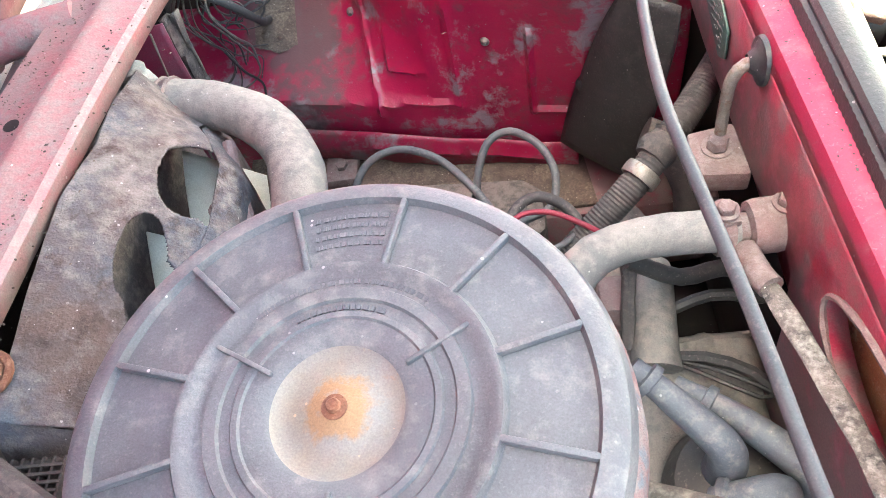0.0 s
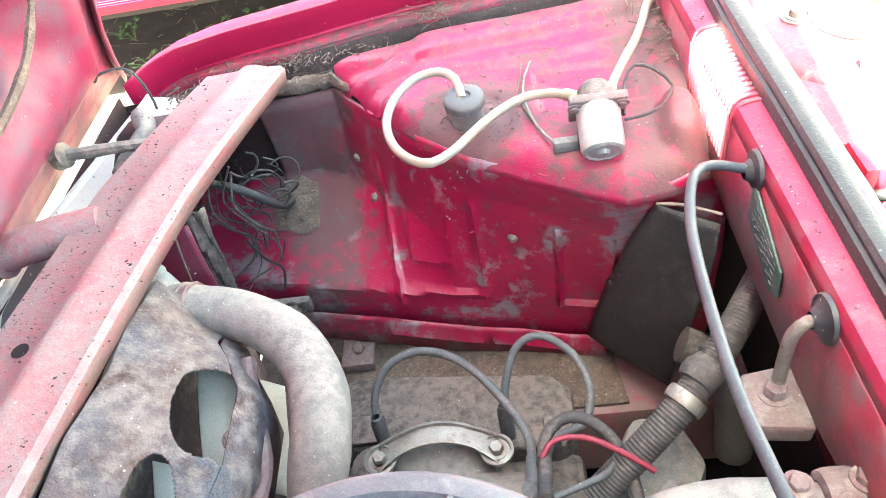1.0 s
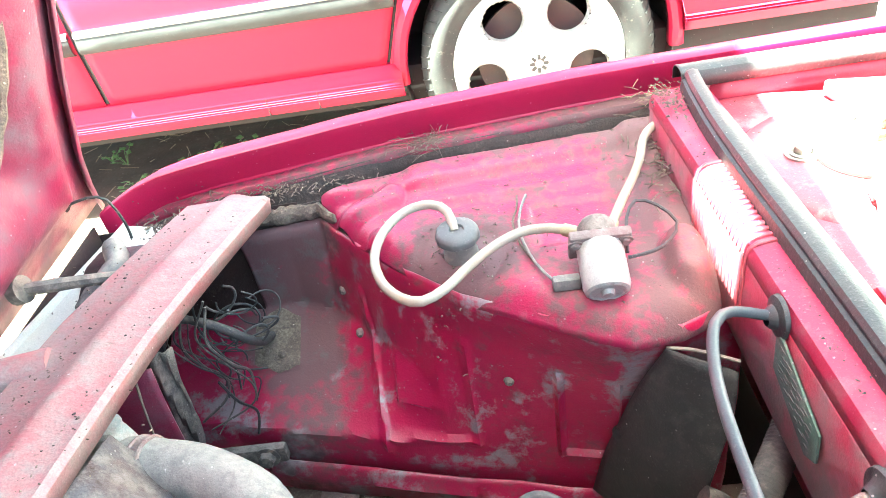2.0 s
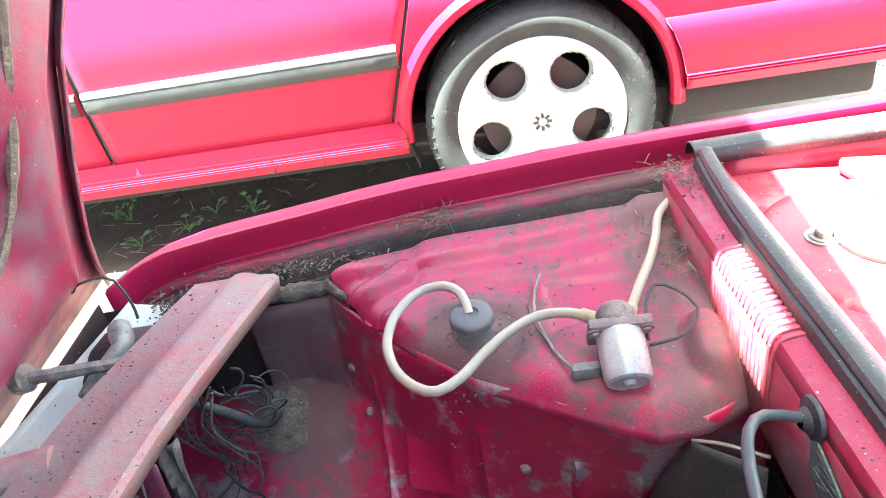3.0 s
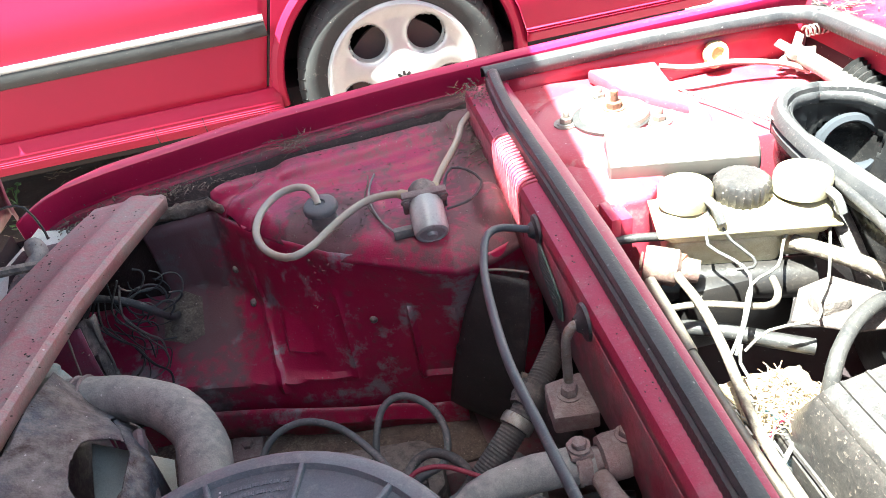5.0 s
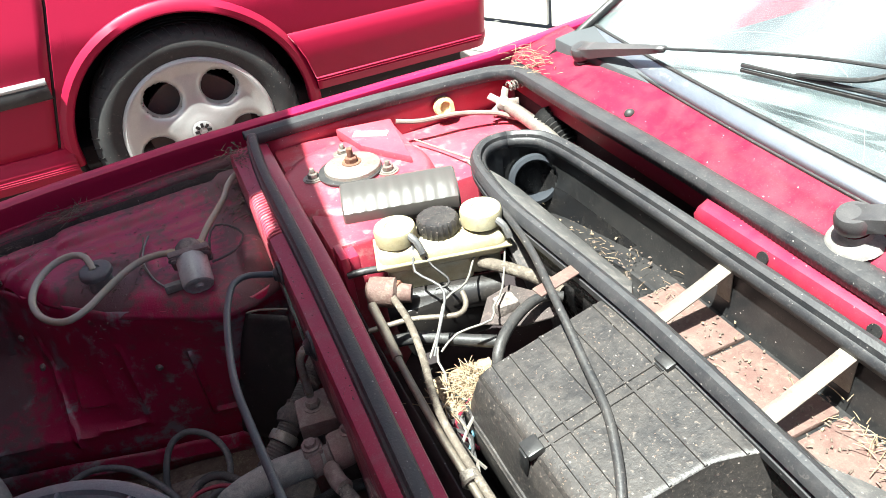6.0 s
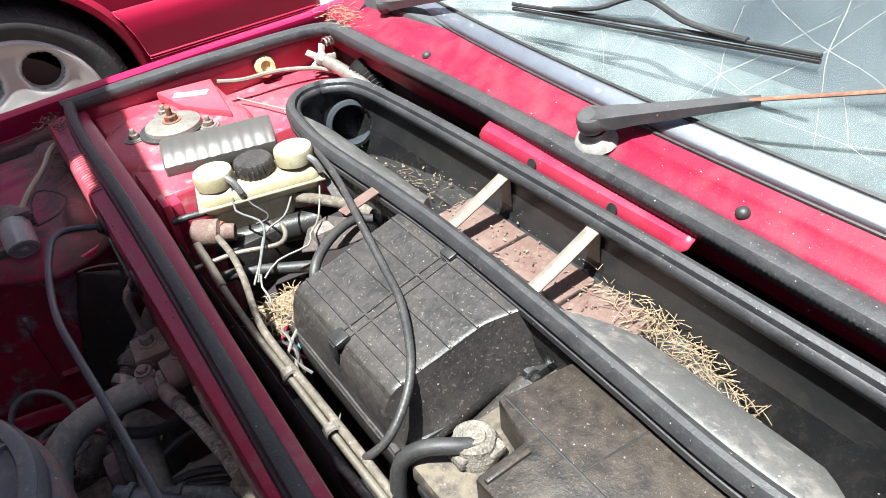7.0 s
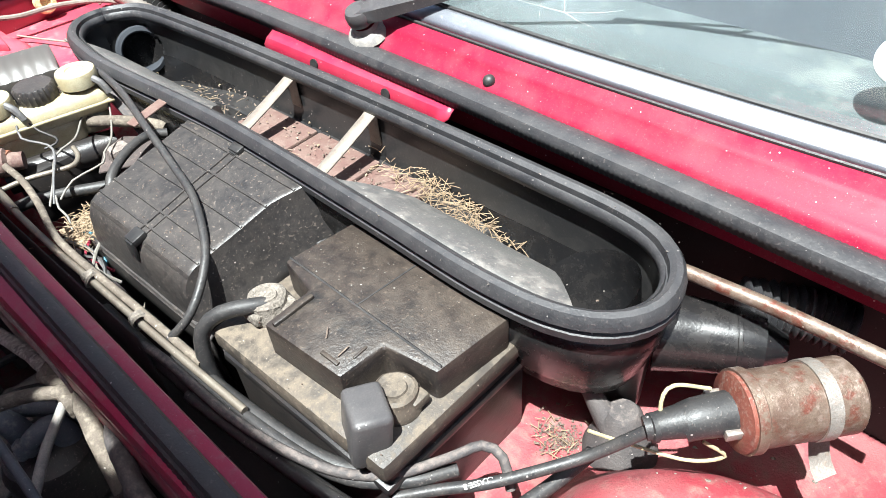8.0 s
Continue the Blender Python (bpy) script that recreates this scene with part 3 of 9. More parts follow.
# ---- the red car whose engine bay is open ----
car = thing("red_car", (0.4, 0.38, GROUND), "old red car with its engine bay open and dusty", "car")


def wing_edge(x):
    return ease([(-0.182, 1.030), (-0.165, 1.058), (-0.145, 1.074), (-0.12, 1.087), (-0.08, 1.097), (-0.03, 1.104), (0.05, 1.114), (0.17, 1.133), (0.374, 1.149), (0.75, 1.152), (1.2, 1.14)], x)


def wing_top(x):
    return ease([(-0.182, 0.624), (-0.15, 0.634), (-0.12, 0.641), (-0.06, 0.649), (0.1, 0.658), (0.5, 0.668), (0.93, 0.675), (1.2, 0.70)], x)


def build_wing(mirror=False):
    prof = [(0.07, -0.50), (0.085, -0.30), (0.07, -0.12), (0.046, -0.045), (0.022, -0.011), (0.009, -0.0022), (0.001, 0.0), (-0.008, 0.0),
            (-0.0188, -0.0008), (-0.0200, -0.0014), (-0.0202, -0.0028), (-0.0194, -0.012), (-0.0160, -0.030), (-0.0152, -0.0355), (-0.0185, -0.039)]
    rows = []
    for x in [*steps(-0.178, 0.15, 40), *steps(0.17, 1.25, 44)]:
        e, z = wing_edge(x), wing_top(x)
        k = min(1.0, max(0.25, (x + 0.19) / 0.12))
        row = [Vector((x, e + a * (k if a < 0 else 1), z + b)) for a, b in prof]
        if mirror:
            row = [Vector((p.x, 0.76 - p.y, p.z)) for p in row]
        rows.append(row)
    return sheet(B(), rows)


def build_wing_ledge():
    rows = []
    for x in [*steps(-0.178, 0.15, 40), *steps(0.17, 1.25, 44)]:
        e, z = wing_edge(x), wing_top(x)
        k = min(1.0, max(0.25, (x + 0.19) / 0.12))
        rows.append([(x, e + a * k, z + b + 0.0012 * noise.noise(Vector((x * 25, a * 90, 4)))) for a, b in ((-0.0165, -0.038), (-0.022, -0.0395), (-0.031, -0.0405), (-0.0345, -0.045), (-0.0355, -0.058))])
    return sheet(B(), rows)


part("wing_ledge", build_wing_ledge(), paint_shelf, car, "dirt-covered inner ledge of the wing", thick=0.0016)
part("front_wing", build_wing(), paint_crest, car, "smooth red outer wing with a rolled top edge", thick=0.0016)
part("front_wing", build_wing(True), paint_clean, car, thick=0.0016)


def shelf_edge(x):
    return ease([(-0.02, 1.06), (0.03, 1.058), (0.065, 1.035), (0.10, 0.99), (0.131, 0.952), (0.17, 0.915), (0.217, 0.872), (0.282, 0.834), (0.33, 0.806), (0.359, 0.794), (0.40, 0.798), (0.437, 0.815), (0.46, 0.822)], x)


def wall_line(x):
    """The inner wing's wall below the shelf: (y, z) from top to bottom."""
    e = min(shelf_edge(x), wing_edge(x) - 0.079)
    m = ease([(-0.06, 1.026), (0.02, 1.024), (0.06, 1.005), (0.09, 0.978), (0.13, 0.925), (0.18, 0.875), (0.25, 0.851), (0.34, 0.818), (0.46, 0.81)], x)
    l = ease([(-0.06, 0.895), (0.0, 0.88), (0.116, 0.86), (0.25, 0.846), (0.34, 0.826), (0.46, 0.815)], x)
    b = ease([(-0.06, 0.385), (0.10, 0.372), (0.20, 0.352), (0.30, 0.342), (0.46, 0.35)], x)
    return [(e, 0.580), (e - 0.006, 0.570), (e * 0.6 + m * 0.4, 0.53), (m, 0.47), (m * 0.45 + l * 0.55, 0.43), (l, b + 0.03), (l - 0.002, b), (l + 0.004, 0.27)]


def along(line, t):
    """A point at share t of a line's length."""
    ls = [math.dist(a, b) for a, b in zip(line, line[1:])]
    d = t * sum(ls)
    for (a, b), l in zip(zip(line, line[1:]), ls):
        if d <= l or (a, b) == (line[-2], line[-1]):
            f = d / l if l else 0
            return tuple(p + (q - p) * f for p, q in zip(a, b))
        d -= l


def ridge(d, w=0.0035):
    return math.exp(-(d / w) ** 2)


def emboss(x, z):
    """Pressed ribs of the inner wing, in metres towards the engine."""
    h = 0.0
    if 0.108 < x < 0.215 and z > 0.385:
        h = max(h, ridge(z - (0.402 - 0.1 * (x - 0.115))) if x > 0.113 else 0)
    if 0.385 < z < 0.52:
        h = max(h, ridge(x - 0.113 + 0.1 * (z - 0.4)), 0.6 * ridge(x - 0.212))
    if 0.295 < x < 0.352 and 0.375 < z < 0.50:
        h = max(h, ridge(z - 0.385), ridge(x - 0.297), 0.7 * ridge(x - 0.35))
    if 0.13 < x < 0.19 and 0.43 < z < 0.475:
        h = max(h, 1.4 * max(0, 1 - (x - 0.13) / 0.06 - (z - 0.43) / 0.07))
    return 0.0068 * h


def build_inner_wing():
    """The painted wall, open in its front corner behind the lamp."""
    bm = B()
    grid = []
    for x in steps(-0.15, 0.46, 190):
        w = wall_line(x)
        row = []
        for t in steps(0, 1, 60):
            y, z = along(w, t)
            dent = 0.0016 * noise.noise(Vector((x * 16, z * 16, 5)))
            row.append(bm.verts.new((x, y - emboss(x, z) + dent, z)))
        grid.append(row)
    for a, b in zip(grid, grid[1:]):
        for k in range(60):
            c = (a[k].co + b[k + 1].co) / 2
            if c.x > -0.03 or c.z < 0.468:
                bm.faces.new((a[k], a[k + 1], b[k + 1], b[k]))
    bmesh.ops.delete(bm, geom=[v for v in bm.verts if not v.link_faces], context='VERTS')
    return bm


part("inner_wing", build_inner_wing(), paint_wing, car, "scuffed red inner wing wall with pressed ribs", thick=0.0015)


def rise(d, w=0.004):
    return 1 / (1 + math.exp(max(-40, min(40, -d / w))))


def bead(x, y, p, q, w):
    """A pressed finger from p to q."""
    dx, dy = q[0] - p[0], q[1] - p[1]
    t = max(0, min(1, ((x - p[0]) * dx + (y - p[1]) * dy) / (dx * dx + dy * dy)))
    return math.exp(-(math.hypot(x - p[0] - t * dx, y - p[1] - t * dy) / w) ** 4)


def shelf_height(x, y):
    d = y - shelf_edge(x)
    h = 0.580 + 0.020 * (1 - math.exp(-max(0, d) / 0.014)) + 1.5 * min(0, d)
    # stepped back, raised corner, ring round the bottle neck, pump pad and pressed fingers
    h += 0.013 * rise(y - ease([(0.10, 1.03), (0.19, 1.022), (0.30, 1.034), (0.40, 1.05)], x), 0.0035)
    h += 0.007 * rise(y - 0.995 - 0.10 * max(0, x - 0.3), 0.003) * rise(x - 0.17, 0.004)
    h += 0.010 * rise(x - 0.408, 0.003) * rise(y - 0.90, 0.01)
    r = math.hypot(x - 0.220, y - 0.908)
    h -= 0.006 * rise(0.048 - r, 0.0022)
    r2 = max(abs(x - 0.345) - 0.042, abs(y - 0.94) - 0.028)
    h -= 0.005 * rise(0.008 - r2, 0.002)
    h += 0.011 * bead(x, y, (0.089, 0.992), (0.151, 1.018), 0.013)
    h += 0.008 * bead(x, y, (0.118, 0.945), (0.140, 0.958), 0.011)
    h += 0.020 * bead(x, y, (0.418, 0.838), (0.420, 0.872), 0.017)
    return h + 0.0012 * noise.noise(Vector((x * 40, y * 40, 0)))


bm = B()
rows = []
for x in steps(0.070, 0.462, 160):
    e = shelf_edge(x)
    rows.append([(x, e + (wing_edge(x) - 0.076 - e) * t, shelf_height(x, e + (wing_edge(x) - 0.076 - e) * t)) for t in (-0.03, -0.015, *steps(0, 1, 100))])
sheet(bm, rows)
part("shelf_panel", bm, paint_shelf, car, "dusty pink-red shelf panel with pressed hollows", thick=0.0015)
# gutter between wing and shelf
bm = B()
sheet(bm, [[(x, wing_edge(x) - o, wing_top(x) - d + 0.002 * noise.noise(Vector((x * 30, o * 50, 1)))) for o, d in ((0.034, 0.044), (0.037, 0.062), (0.042, 0.074), (0.048, 0.070), (0.055, 0.082), (0.066, 0.084), (0.072, 0.074), (0.0765, 0.056))] for x in steps(-0.14, 0.47, 90)])
part("gutter", bm, gutter_dirt, car, "gutter full of brown dirt", thick=0.0015)
bm = B()
rows = []
for x in steps(-0.015, 0.088, 36):
    y0 = min(shelf_edge(x), wing_edge(x) - 0.079)
    fade = math.sin(math.pi * (x + 0.015) / 0.103) ** 0.5
    rows.append([(x, y0 + a * fade + 0.005 * noise.noise(Vector((x * 60, b * 80, 3))), 0.596 + b * (0.4 + 0.6 * fade) + 0.005 * noise.noise(Vector((x * 110, a * 150, 8)))) for a, b in ((0.006, 0.003), (-0.001, 0.003), (-0.004, -0.001), (-0.005, -0.006), (-0.003, -0.012), (0.003, -0.016))])
sheet(bm, rows)
part("packed_mud", bm, debris, car, "lump of dried brown mud at the shelf's corner", thick=0.002)
# lower strip of the wall, bent where it is torn
bm = B()
rows = []
for x in steps(-0.03, 0.345, 90):
    y, z = wall_line(x)[-2]
    rag = 0.006 * max(0, noise.noise(Vector((x * 45, 0, 5)))) if x < 0.16 else 0
    rows.append([(x, y - 0.012, z - 0.004), (x, y - 0.014, z - 0.012 - 0.004 * ridge(x - 0.2, 0.01)),
                 (x, y - 0.017 - 0.004 * (1 if 0.09 < x < 0.2 or 0.215 < x < 0.31 else 0), z - 0.024), (x, y - 0.015, z - 0.034), (x, y - 0.013, z - 0.056 + rag)])
sheet(bm, rows)
part("lower_strip", bm, paint_wing, car, "torn red strip below the inner wing", thick=0.0016)
# chassis rail
bm = B()
prism(bm, [(-0.10, 0.735), (0.50, 0.735), (0.50, 0.835), (0.33, 0.838), (0.05, 0.93), (-0.10, 0.95)], 0.16, 0.296, 'z', 0.006)
part("chassis_rail", bm, paint_bay, car, "red chassis rail covered in brown dirt")
bm = B()
prism(bm, [(-0.095, 0.745), (0.36, 0.745), (0.35, 0.845), (0.05, 0.92), (-0.095, 0.945)], 0.2962, 0.302, 'z', 0.001)
jitter(bm, 0.002)
part("rail_dirt", bm, debris, car, "brown dirt lying on the rail")
bm = B()
box(bm, (0.02, 0.822, 0.302), (0.062, 0.866, 0.318), 0.002)
bolt(bm, (0.042, 0.845, 0.318), (0, -0.1, 1), 0.0075, 0.007)
part("mounting_plate", bm, rust_paint, car, "rusty square plate with a bolt")
bm = B()
box(bm, (-0.10, 0.862, 0.378), (0.0, 0.874, 0.402), 0.004)
bolt(bm, (-0.022, 0.862, 0.39), (0, -1, 0.1), 0.009, 0.009)
part("tie_bar", bm, engine_grime, car, "dirty flat bar with a bolt")
for x, z in ((0.252, 0.48), (0.09, 0.462), (0.075, 0.50)):
    bm = B()
    y = min((along(wall_line(x), t) for t in steps(0, 1, 80)), key=lambda p: abs(p[1] - z))[0]
    lathe(bm, [(0, -0.002), (0.006, -0.002), (0.005, 0.003), (0.002, 0.007), (0, 0.007)], (x, y, z), (0, -1, 0.2), 10)
    part("stud", bm, engine_grime, car)

# rear bulkhead beam with its rubber strip
def beam_poly():
    out = [(1.056, 0.600), (0.83, 0.575), (0.70, 0.566), (0.605, 0.564), (0.542, 0.568), (0.492, 0.578), (0.468, 0.57), (0.452, 0.52), (0.44, 0.44), (0.30, 0.44), (0.27, 0.50), (0.2, 0.56), (-0.40, 0.58)]
    return out


bm = B()
poly = [*beam_poly(), (-0.40, 0.650), (1.056, 0.650)]
outer = [bm.verts.new((0.438, y, z)) for y, z in poly]
hole = [bm.verts.new((0.438, 0.345 + 0.084 * math.cos(a), 0.610 + 0.034 * math.sin(a) - 0.006 * math.cos(a))) for a in (2 * math.pi * k / 28 for k in range(28))]
oe = [bm.edges.new((outer[i], outer[(i + 1) % len(outer)])) for i in range(len(outer))]
he = [bm.edges.new((hole[i], hole[(i + 1) % 28])) for i in range(28)]
bmesh.ops.triangle_fill(bm, edges=oe + he, use_beauty=True)
lip = bmesh.ops.extrude_edge_only(bm, edges=he)
bmesh.ops.translate(bm, verts=[v for v in lip["geom"] if isinstance(v, bmesh.types.BMVert)], vec=(0.012, 0, 0))
part("bulkhead_face", bm, paint_bay, car, "dusty red bulkhead face with an oval hole", thick=0.0016)
bm = B()
tube(bm, [(0.4365, 0.345 + 0.084 * math.cos(a), 0.610 + 0.034 * math.sin(a) - 0.006 * math.cos(a)) for a in steps(0, 2 * math.pi, 40)], 0.0022, 6, smooth=False, wob=0.5)
part("hole_rim", bm, rust_paint, car, "rusty edge of the oval hole")
bm = B()
sheet(bm, [[(0.452 + 0.012 * math.sin((z - 0.55) * 20), y, z) for z in steps(0.54, 0.648, 10)] for y in steps(0.24, 0.46, 20)])
jitter(bm, 0.002, 40)
part("stiffener", bm, dirty("yellow_rust", (0.40, 0.27, 0.11), (0.28, 0.11, 0.05), (0.42, 0.36, 0.24), 0.34, 0.85, bump=0.6, scale=16, third=(0.12, 0.05, 0.03), third_amount=0.34), car, "yellow and brown rusted stiffener behind the oval hole", thick=0.0015)
bm = B()
rows = []
for y in steps(-0.4, 1.06, 90):
    up = 0.004 * (1 - ((y - 0.4) / 0.7) ** 2)
    bk = ease([(-0.4, 0.466), (0.1, 0.476), (0.4, 0.484), (0.67, 0.495), (1.06, 0.498)], y)
    rows.append([(0.438, y, 0.646 + up), (0.4385, y, 0.655 + up), (0.441, y, 0.6605 + up), (0.447, y, 0.663 + up), (0.455, y, 0.664 + up), (bk - 0.008, y, 0.665 + up), (bk - 0.002, y, 0.663 + up), (bk, y, 0.656 + up), (bk, y, 0.60), (bk, y, 0.42)])
sheet(bm, rows)
part("bulkhead_top", bm, paint_beam, car, "red top of the bulkhead beam", thick=0.0015)


def strip_seal(pts, w, h, name, label, mat, ribs=True, prof=None):
    """A rubber strip on a flange: rounded crown and a ribbed skirt."""
    bm = B()
    line = spline(pts, 0.0028)
    prof = prof or [(-w * 0.5, -h), (-w * 0.5, -h * 0.3), (-w * 0.36, h * 0.05), (-w * 0.1, h * 0.22), (w * 0.15, h * 0.22), (w * 0.4, h * 0.05), (w * 0.5, -h * 0.3), (w * 0.5, -h)]
    rows = []
    for i, p in enumerate(line):
        t = (line[min(i + 1, len(line) - 1)] - line[max(i - 1, 0)]).normalized()
        s = Vector((t.y, -t.x, 0)).normalized()
        rows.append([p + s * (a + ((0.0009 if len(prof) == 8 else 0.0006) if ribs and i % 2 and (k < 3 or len(prof) == 8 and k in (6, 7)) else 0) * (1 if a > 0 else -1)) + Vector((0, 0, b + 0.0006 * noise.noise(p * 14))) for k, (a, b) in enumerate(prof)])
    sheet(bm, rows)
    part(name, bm, mat, car, label, thick=0.001)


strip_seal([(x, y, 0.684) for x, y in ((0.446, -0.38), (0.450, -0.1), (0.455, 0.1), (0.463, 0.4), (0.468, 0.67), (0.4685, 0.9), (0.473, 1.0), (0.478, 1.052))], 0.021, 0.020, "bulkhead_seal", "grey rubber strip with a ribbed skirt along the bulkhead", rubber_seal,
           prof=[(-0.0105, -0.021), (-0.0098, -0.014), (-0.0088, -0.007), (-0.0062, -0.0055), (-0.0072, -0.001), (-0.0052, 0.0025), (0.0, 0.0042), (0.0052, 0.0025), (0.0075, -0.002), (0.0068, -0.012), (0.0068, -0.021)], ribs=True)
strip_seal([(0.468, 1.068, 0.682), (0.60, 1.07, 0.683), (0.75, 1.066, 0.683), (0.86, 1.058, 0.683), (0.905, 1.045, 0.684), (0.925, 1.01, 0.687), (0.922, 0.93, 0.692), (0.915, 0.80, 0.698),
            (0.912, 0.60, 0.703), (0.904, 0.40, 0.706), (0.899, 0.20, 0.705), (0.893, 0.0, 0.702), (0.886, -0.2, 0.698), (0.882, -0.36, 0.694)], 0.030, 0.015, "bay_seal", "dusty black rubber seal round the bay", rubber_seal)
# pale ribs on the bulkhead beam's top corner stand in for stripes of sunlight
for k in range(17):
    y = 0.780 + k * 0.0074
    bm = B()
    zt = 0.6645 + 0.004 * (1 - ((y - 0.4) / 0.7) ** 2)
    sheet(bm, [[(x, y + o, z + 0.0010 * h - (0.0006 if h < 0.5 and z > 0.66 else 0)) if z > 0.66 else (x - 0.0010 * h, y + o, z) for o, h in ((0, 0), (0.0010, 0.6), (0.0024, 0.8), (0.0038, 0.6), (0.0048, 0))]
               for x, z in ((0.4385, 0.598), (0.4375, 0.604), (0.4372, 0.63), (0.4372, 0.652), (0.4392, zt - 0.005), (0.4445, zt - 0.0005), (0.452, zt + 0.0005), (0.459, zt + 0.001), (0.461, zt - 0.001))])
    part("pressed_rib", bm, paint_pale, car, thick=0.0006)

# far strut tower and its shelf
bm = B()
poly = [(0.503, 0.74), (0.56, 0.735), (0.66, 0.83), (0.695, 0.87), (0.70, 1.03), (0.56, 1.06), (0.503, 1.06)]
prism(bm, poly, 0.40, 0.648, 'z', 0.006)
part("strut_tower", bm, paint_pale, car, "red strut tower with a raised round top")
bm = B()
lathe(bm, [(0.118, -0.02), (0.112, -0.004), (0.104, 0.004), (0.09, 0.007), (0.0, 0.007)], (0.590, 0.902, 0.650), (0, 0, 1), 48)
part("tower_dome", bm, paint_pale, car)
bm = B()
prism(bm, [(0.618, 0.948), (0.668, 0.868), (0.690, 1.012), (0.602, 1.030)], 0.650, 0.668, 'z', 0.004)
part("tower_plate", bm, paint_pale, car, "flat red plate beside the strut top")
bm = B()
box(bm, (-0.027, -0.009, 0), (0.027, 0.009, 0.0008), 0.0, Matrix.Translation((0.643, 0.975, 0.6683)) @ Matrix.Rotation(radians(-32), 4, 'Z'))
part("label_plate", bm, paper, car, "small white paper label")
bm = B()
for k in range(5):
    box(bm, (-0.020, -0.0055 + k * 0.003, 0.0009), (0.012 + 0.007 * math.sin(k * 2), -0.0043 + k * 0.003, 0.0012), 0.0, Matrix.Translation((0.643, 0.975, 0.6683)) @ Matrix.Rotation(radians(-32), 4, 'Z'))
part("label_print", bm, trim_dark, car)
strut = thing("strut_top_mount", (0.59, 0.91, 0.657), "worn strut top mount with three nuts on the tower", "strut mount")
bm = B()
lathe(bm, [(0.046, 0), (0.046, 0.003), (0.041, 0.0045), (0.0, 0.0045)], (0.584, 0.899, 0.658), (0, 0, 1), 32)
part("gasket", bm, rubber_black, strut)
bm = B()
lathe(bm, [(0.041, 0.004), (0.040, 0.009), (0.028, 0.013), (0.0, 0.013)], (0.588, 0.899, 0.658), (0, 0, 1), 32)
part("cap_plate", bm, steel, strut, "pale worn steel plate")
bm = B()
bolt(bm, (0.588, 0.899, 0.671), (0, 0, 1), 0.009, 0.009, 0.012)
part("centre_nut", bm, rust, strut, "rusty centre nut")
for x, y in ((0.532, 0.910), (0.591, 0.957), (0.630, 0.867)):
    bm = B()
    lathe(bm, [(0.015, 0), (0.015, 0.002), (0, 0.002)], (x, y, 0.657), (0, 0, 1), 20)
    bolt(bm, (x, y, 0.659), (0, 0, 1), 0.0075, 0.008, 0.006)
    part("nut", bm, steel, strut)
# rear shelf behind the tower, inner side wall, scuttle walls and floor
bm = B()
prism(bm, [(0.695, 0.86), (0.94, 0.86), (0.94, 1.06), (0.695, 1.06)], 0.45, 0.612, 'z', 0.005)
part("rear_shelf", bm, paint_pale, car)
bm = B()
sheet(bm, [[(x, 1.060 + 0.002 * noise.noise(Vector((x * 9, z * 9, 0))), z) for z in steps(0.40, 0.672, 10)] for x in steps(0.50, 0.95, 20)])
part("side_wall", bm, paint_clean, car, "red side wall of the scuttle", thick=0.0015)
# wall and floor near-black, the scuttle's shade put into their colour
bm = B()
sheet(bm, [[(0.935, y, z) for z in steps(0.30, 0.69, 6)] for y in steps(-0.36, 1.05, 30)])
part("scuttle_wall", bm, cavity_shade, car, "scuttle wall under the windscreen, darkened for shade", thick=0.0015)
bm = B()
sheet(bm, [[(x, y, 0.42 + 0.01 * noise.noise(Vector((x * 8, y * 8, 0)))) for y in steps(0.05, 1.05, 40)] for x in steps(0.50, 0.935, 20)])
part("scuttle_floor", bm, cavity_shade, car, "scuttle floor, darkened for shade", thick=0.002)
# red flange under the seal
bm = B()
rows = []
for y in steps(0.205, 0.53, 30):
    t = min(1, (y - 0.2) / 0.03, (0.535 - y) / 0.02)
    rows.append([(0.892, y, 0.690), (0.880, y, 0.684), (0.876 - 0.006 * t, y, 0.684 - 0.028 * max(0.15, t))])
sheet(bm, rows)
flange = part("red_flange", bm, paint_clean, car, "red drip flange with small holes", thick=0.0015)
for y in (0.303, 0.43):
    bm = B()
    lathe(bm, [(0, 0.0), (0.007, 0.0), (0.007, 0.0015), (0, 0.0015)], (0.8755, y, 0.677), (-0.97, 0, 0.2), 16)
    part("hole_plug", bm, rubber_black, car)

# near inner wing: red panel with a hump
def near_height(x, y):
    h = 0.470 + 0.02 * noise.noise(Vector((x * 6, y * 6, 8)))
    d = math.hypot((x - 0.63) / 0.17, (y + 0.27) / 0.20)
    h += 0.10 / (1 + math.exp((d - 0.9) / 0.07))
    return h


bm = B()
sheet(bm, [[(x, y, near_height(x, y)) for y in steps(-0.43, 0.06, 60)] for x in steps(0.50, 0.935, 60)])
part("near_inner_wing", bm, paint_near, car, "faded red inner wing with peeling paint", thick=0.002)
# near-black sheet where the bay only falls into shade
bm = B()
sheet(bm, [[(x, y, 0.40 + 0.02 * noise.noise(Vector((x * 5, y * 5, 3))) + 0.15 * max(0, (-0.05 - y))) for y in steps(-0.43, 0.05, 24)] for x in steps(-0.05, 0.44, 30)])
part("near_side_panel", bm, cavity_shade, car, thick=0.002)

# front crossmember (slam panel)
def slam_z(y):
    return 0.660 - 0.032 * ((y - 0.55) / 0.47) ** 2 if y > 0.55 else 0.660 - 0.01 * ((y - 0.55) / 0.9) ** 2


def slam_in(y):
    return ease([(-0.4, -0.16), (0.1, -0.115), (0.442, -0.066), (0.785, -0.024), (1.015, 0.020)], y)


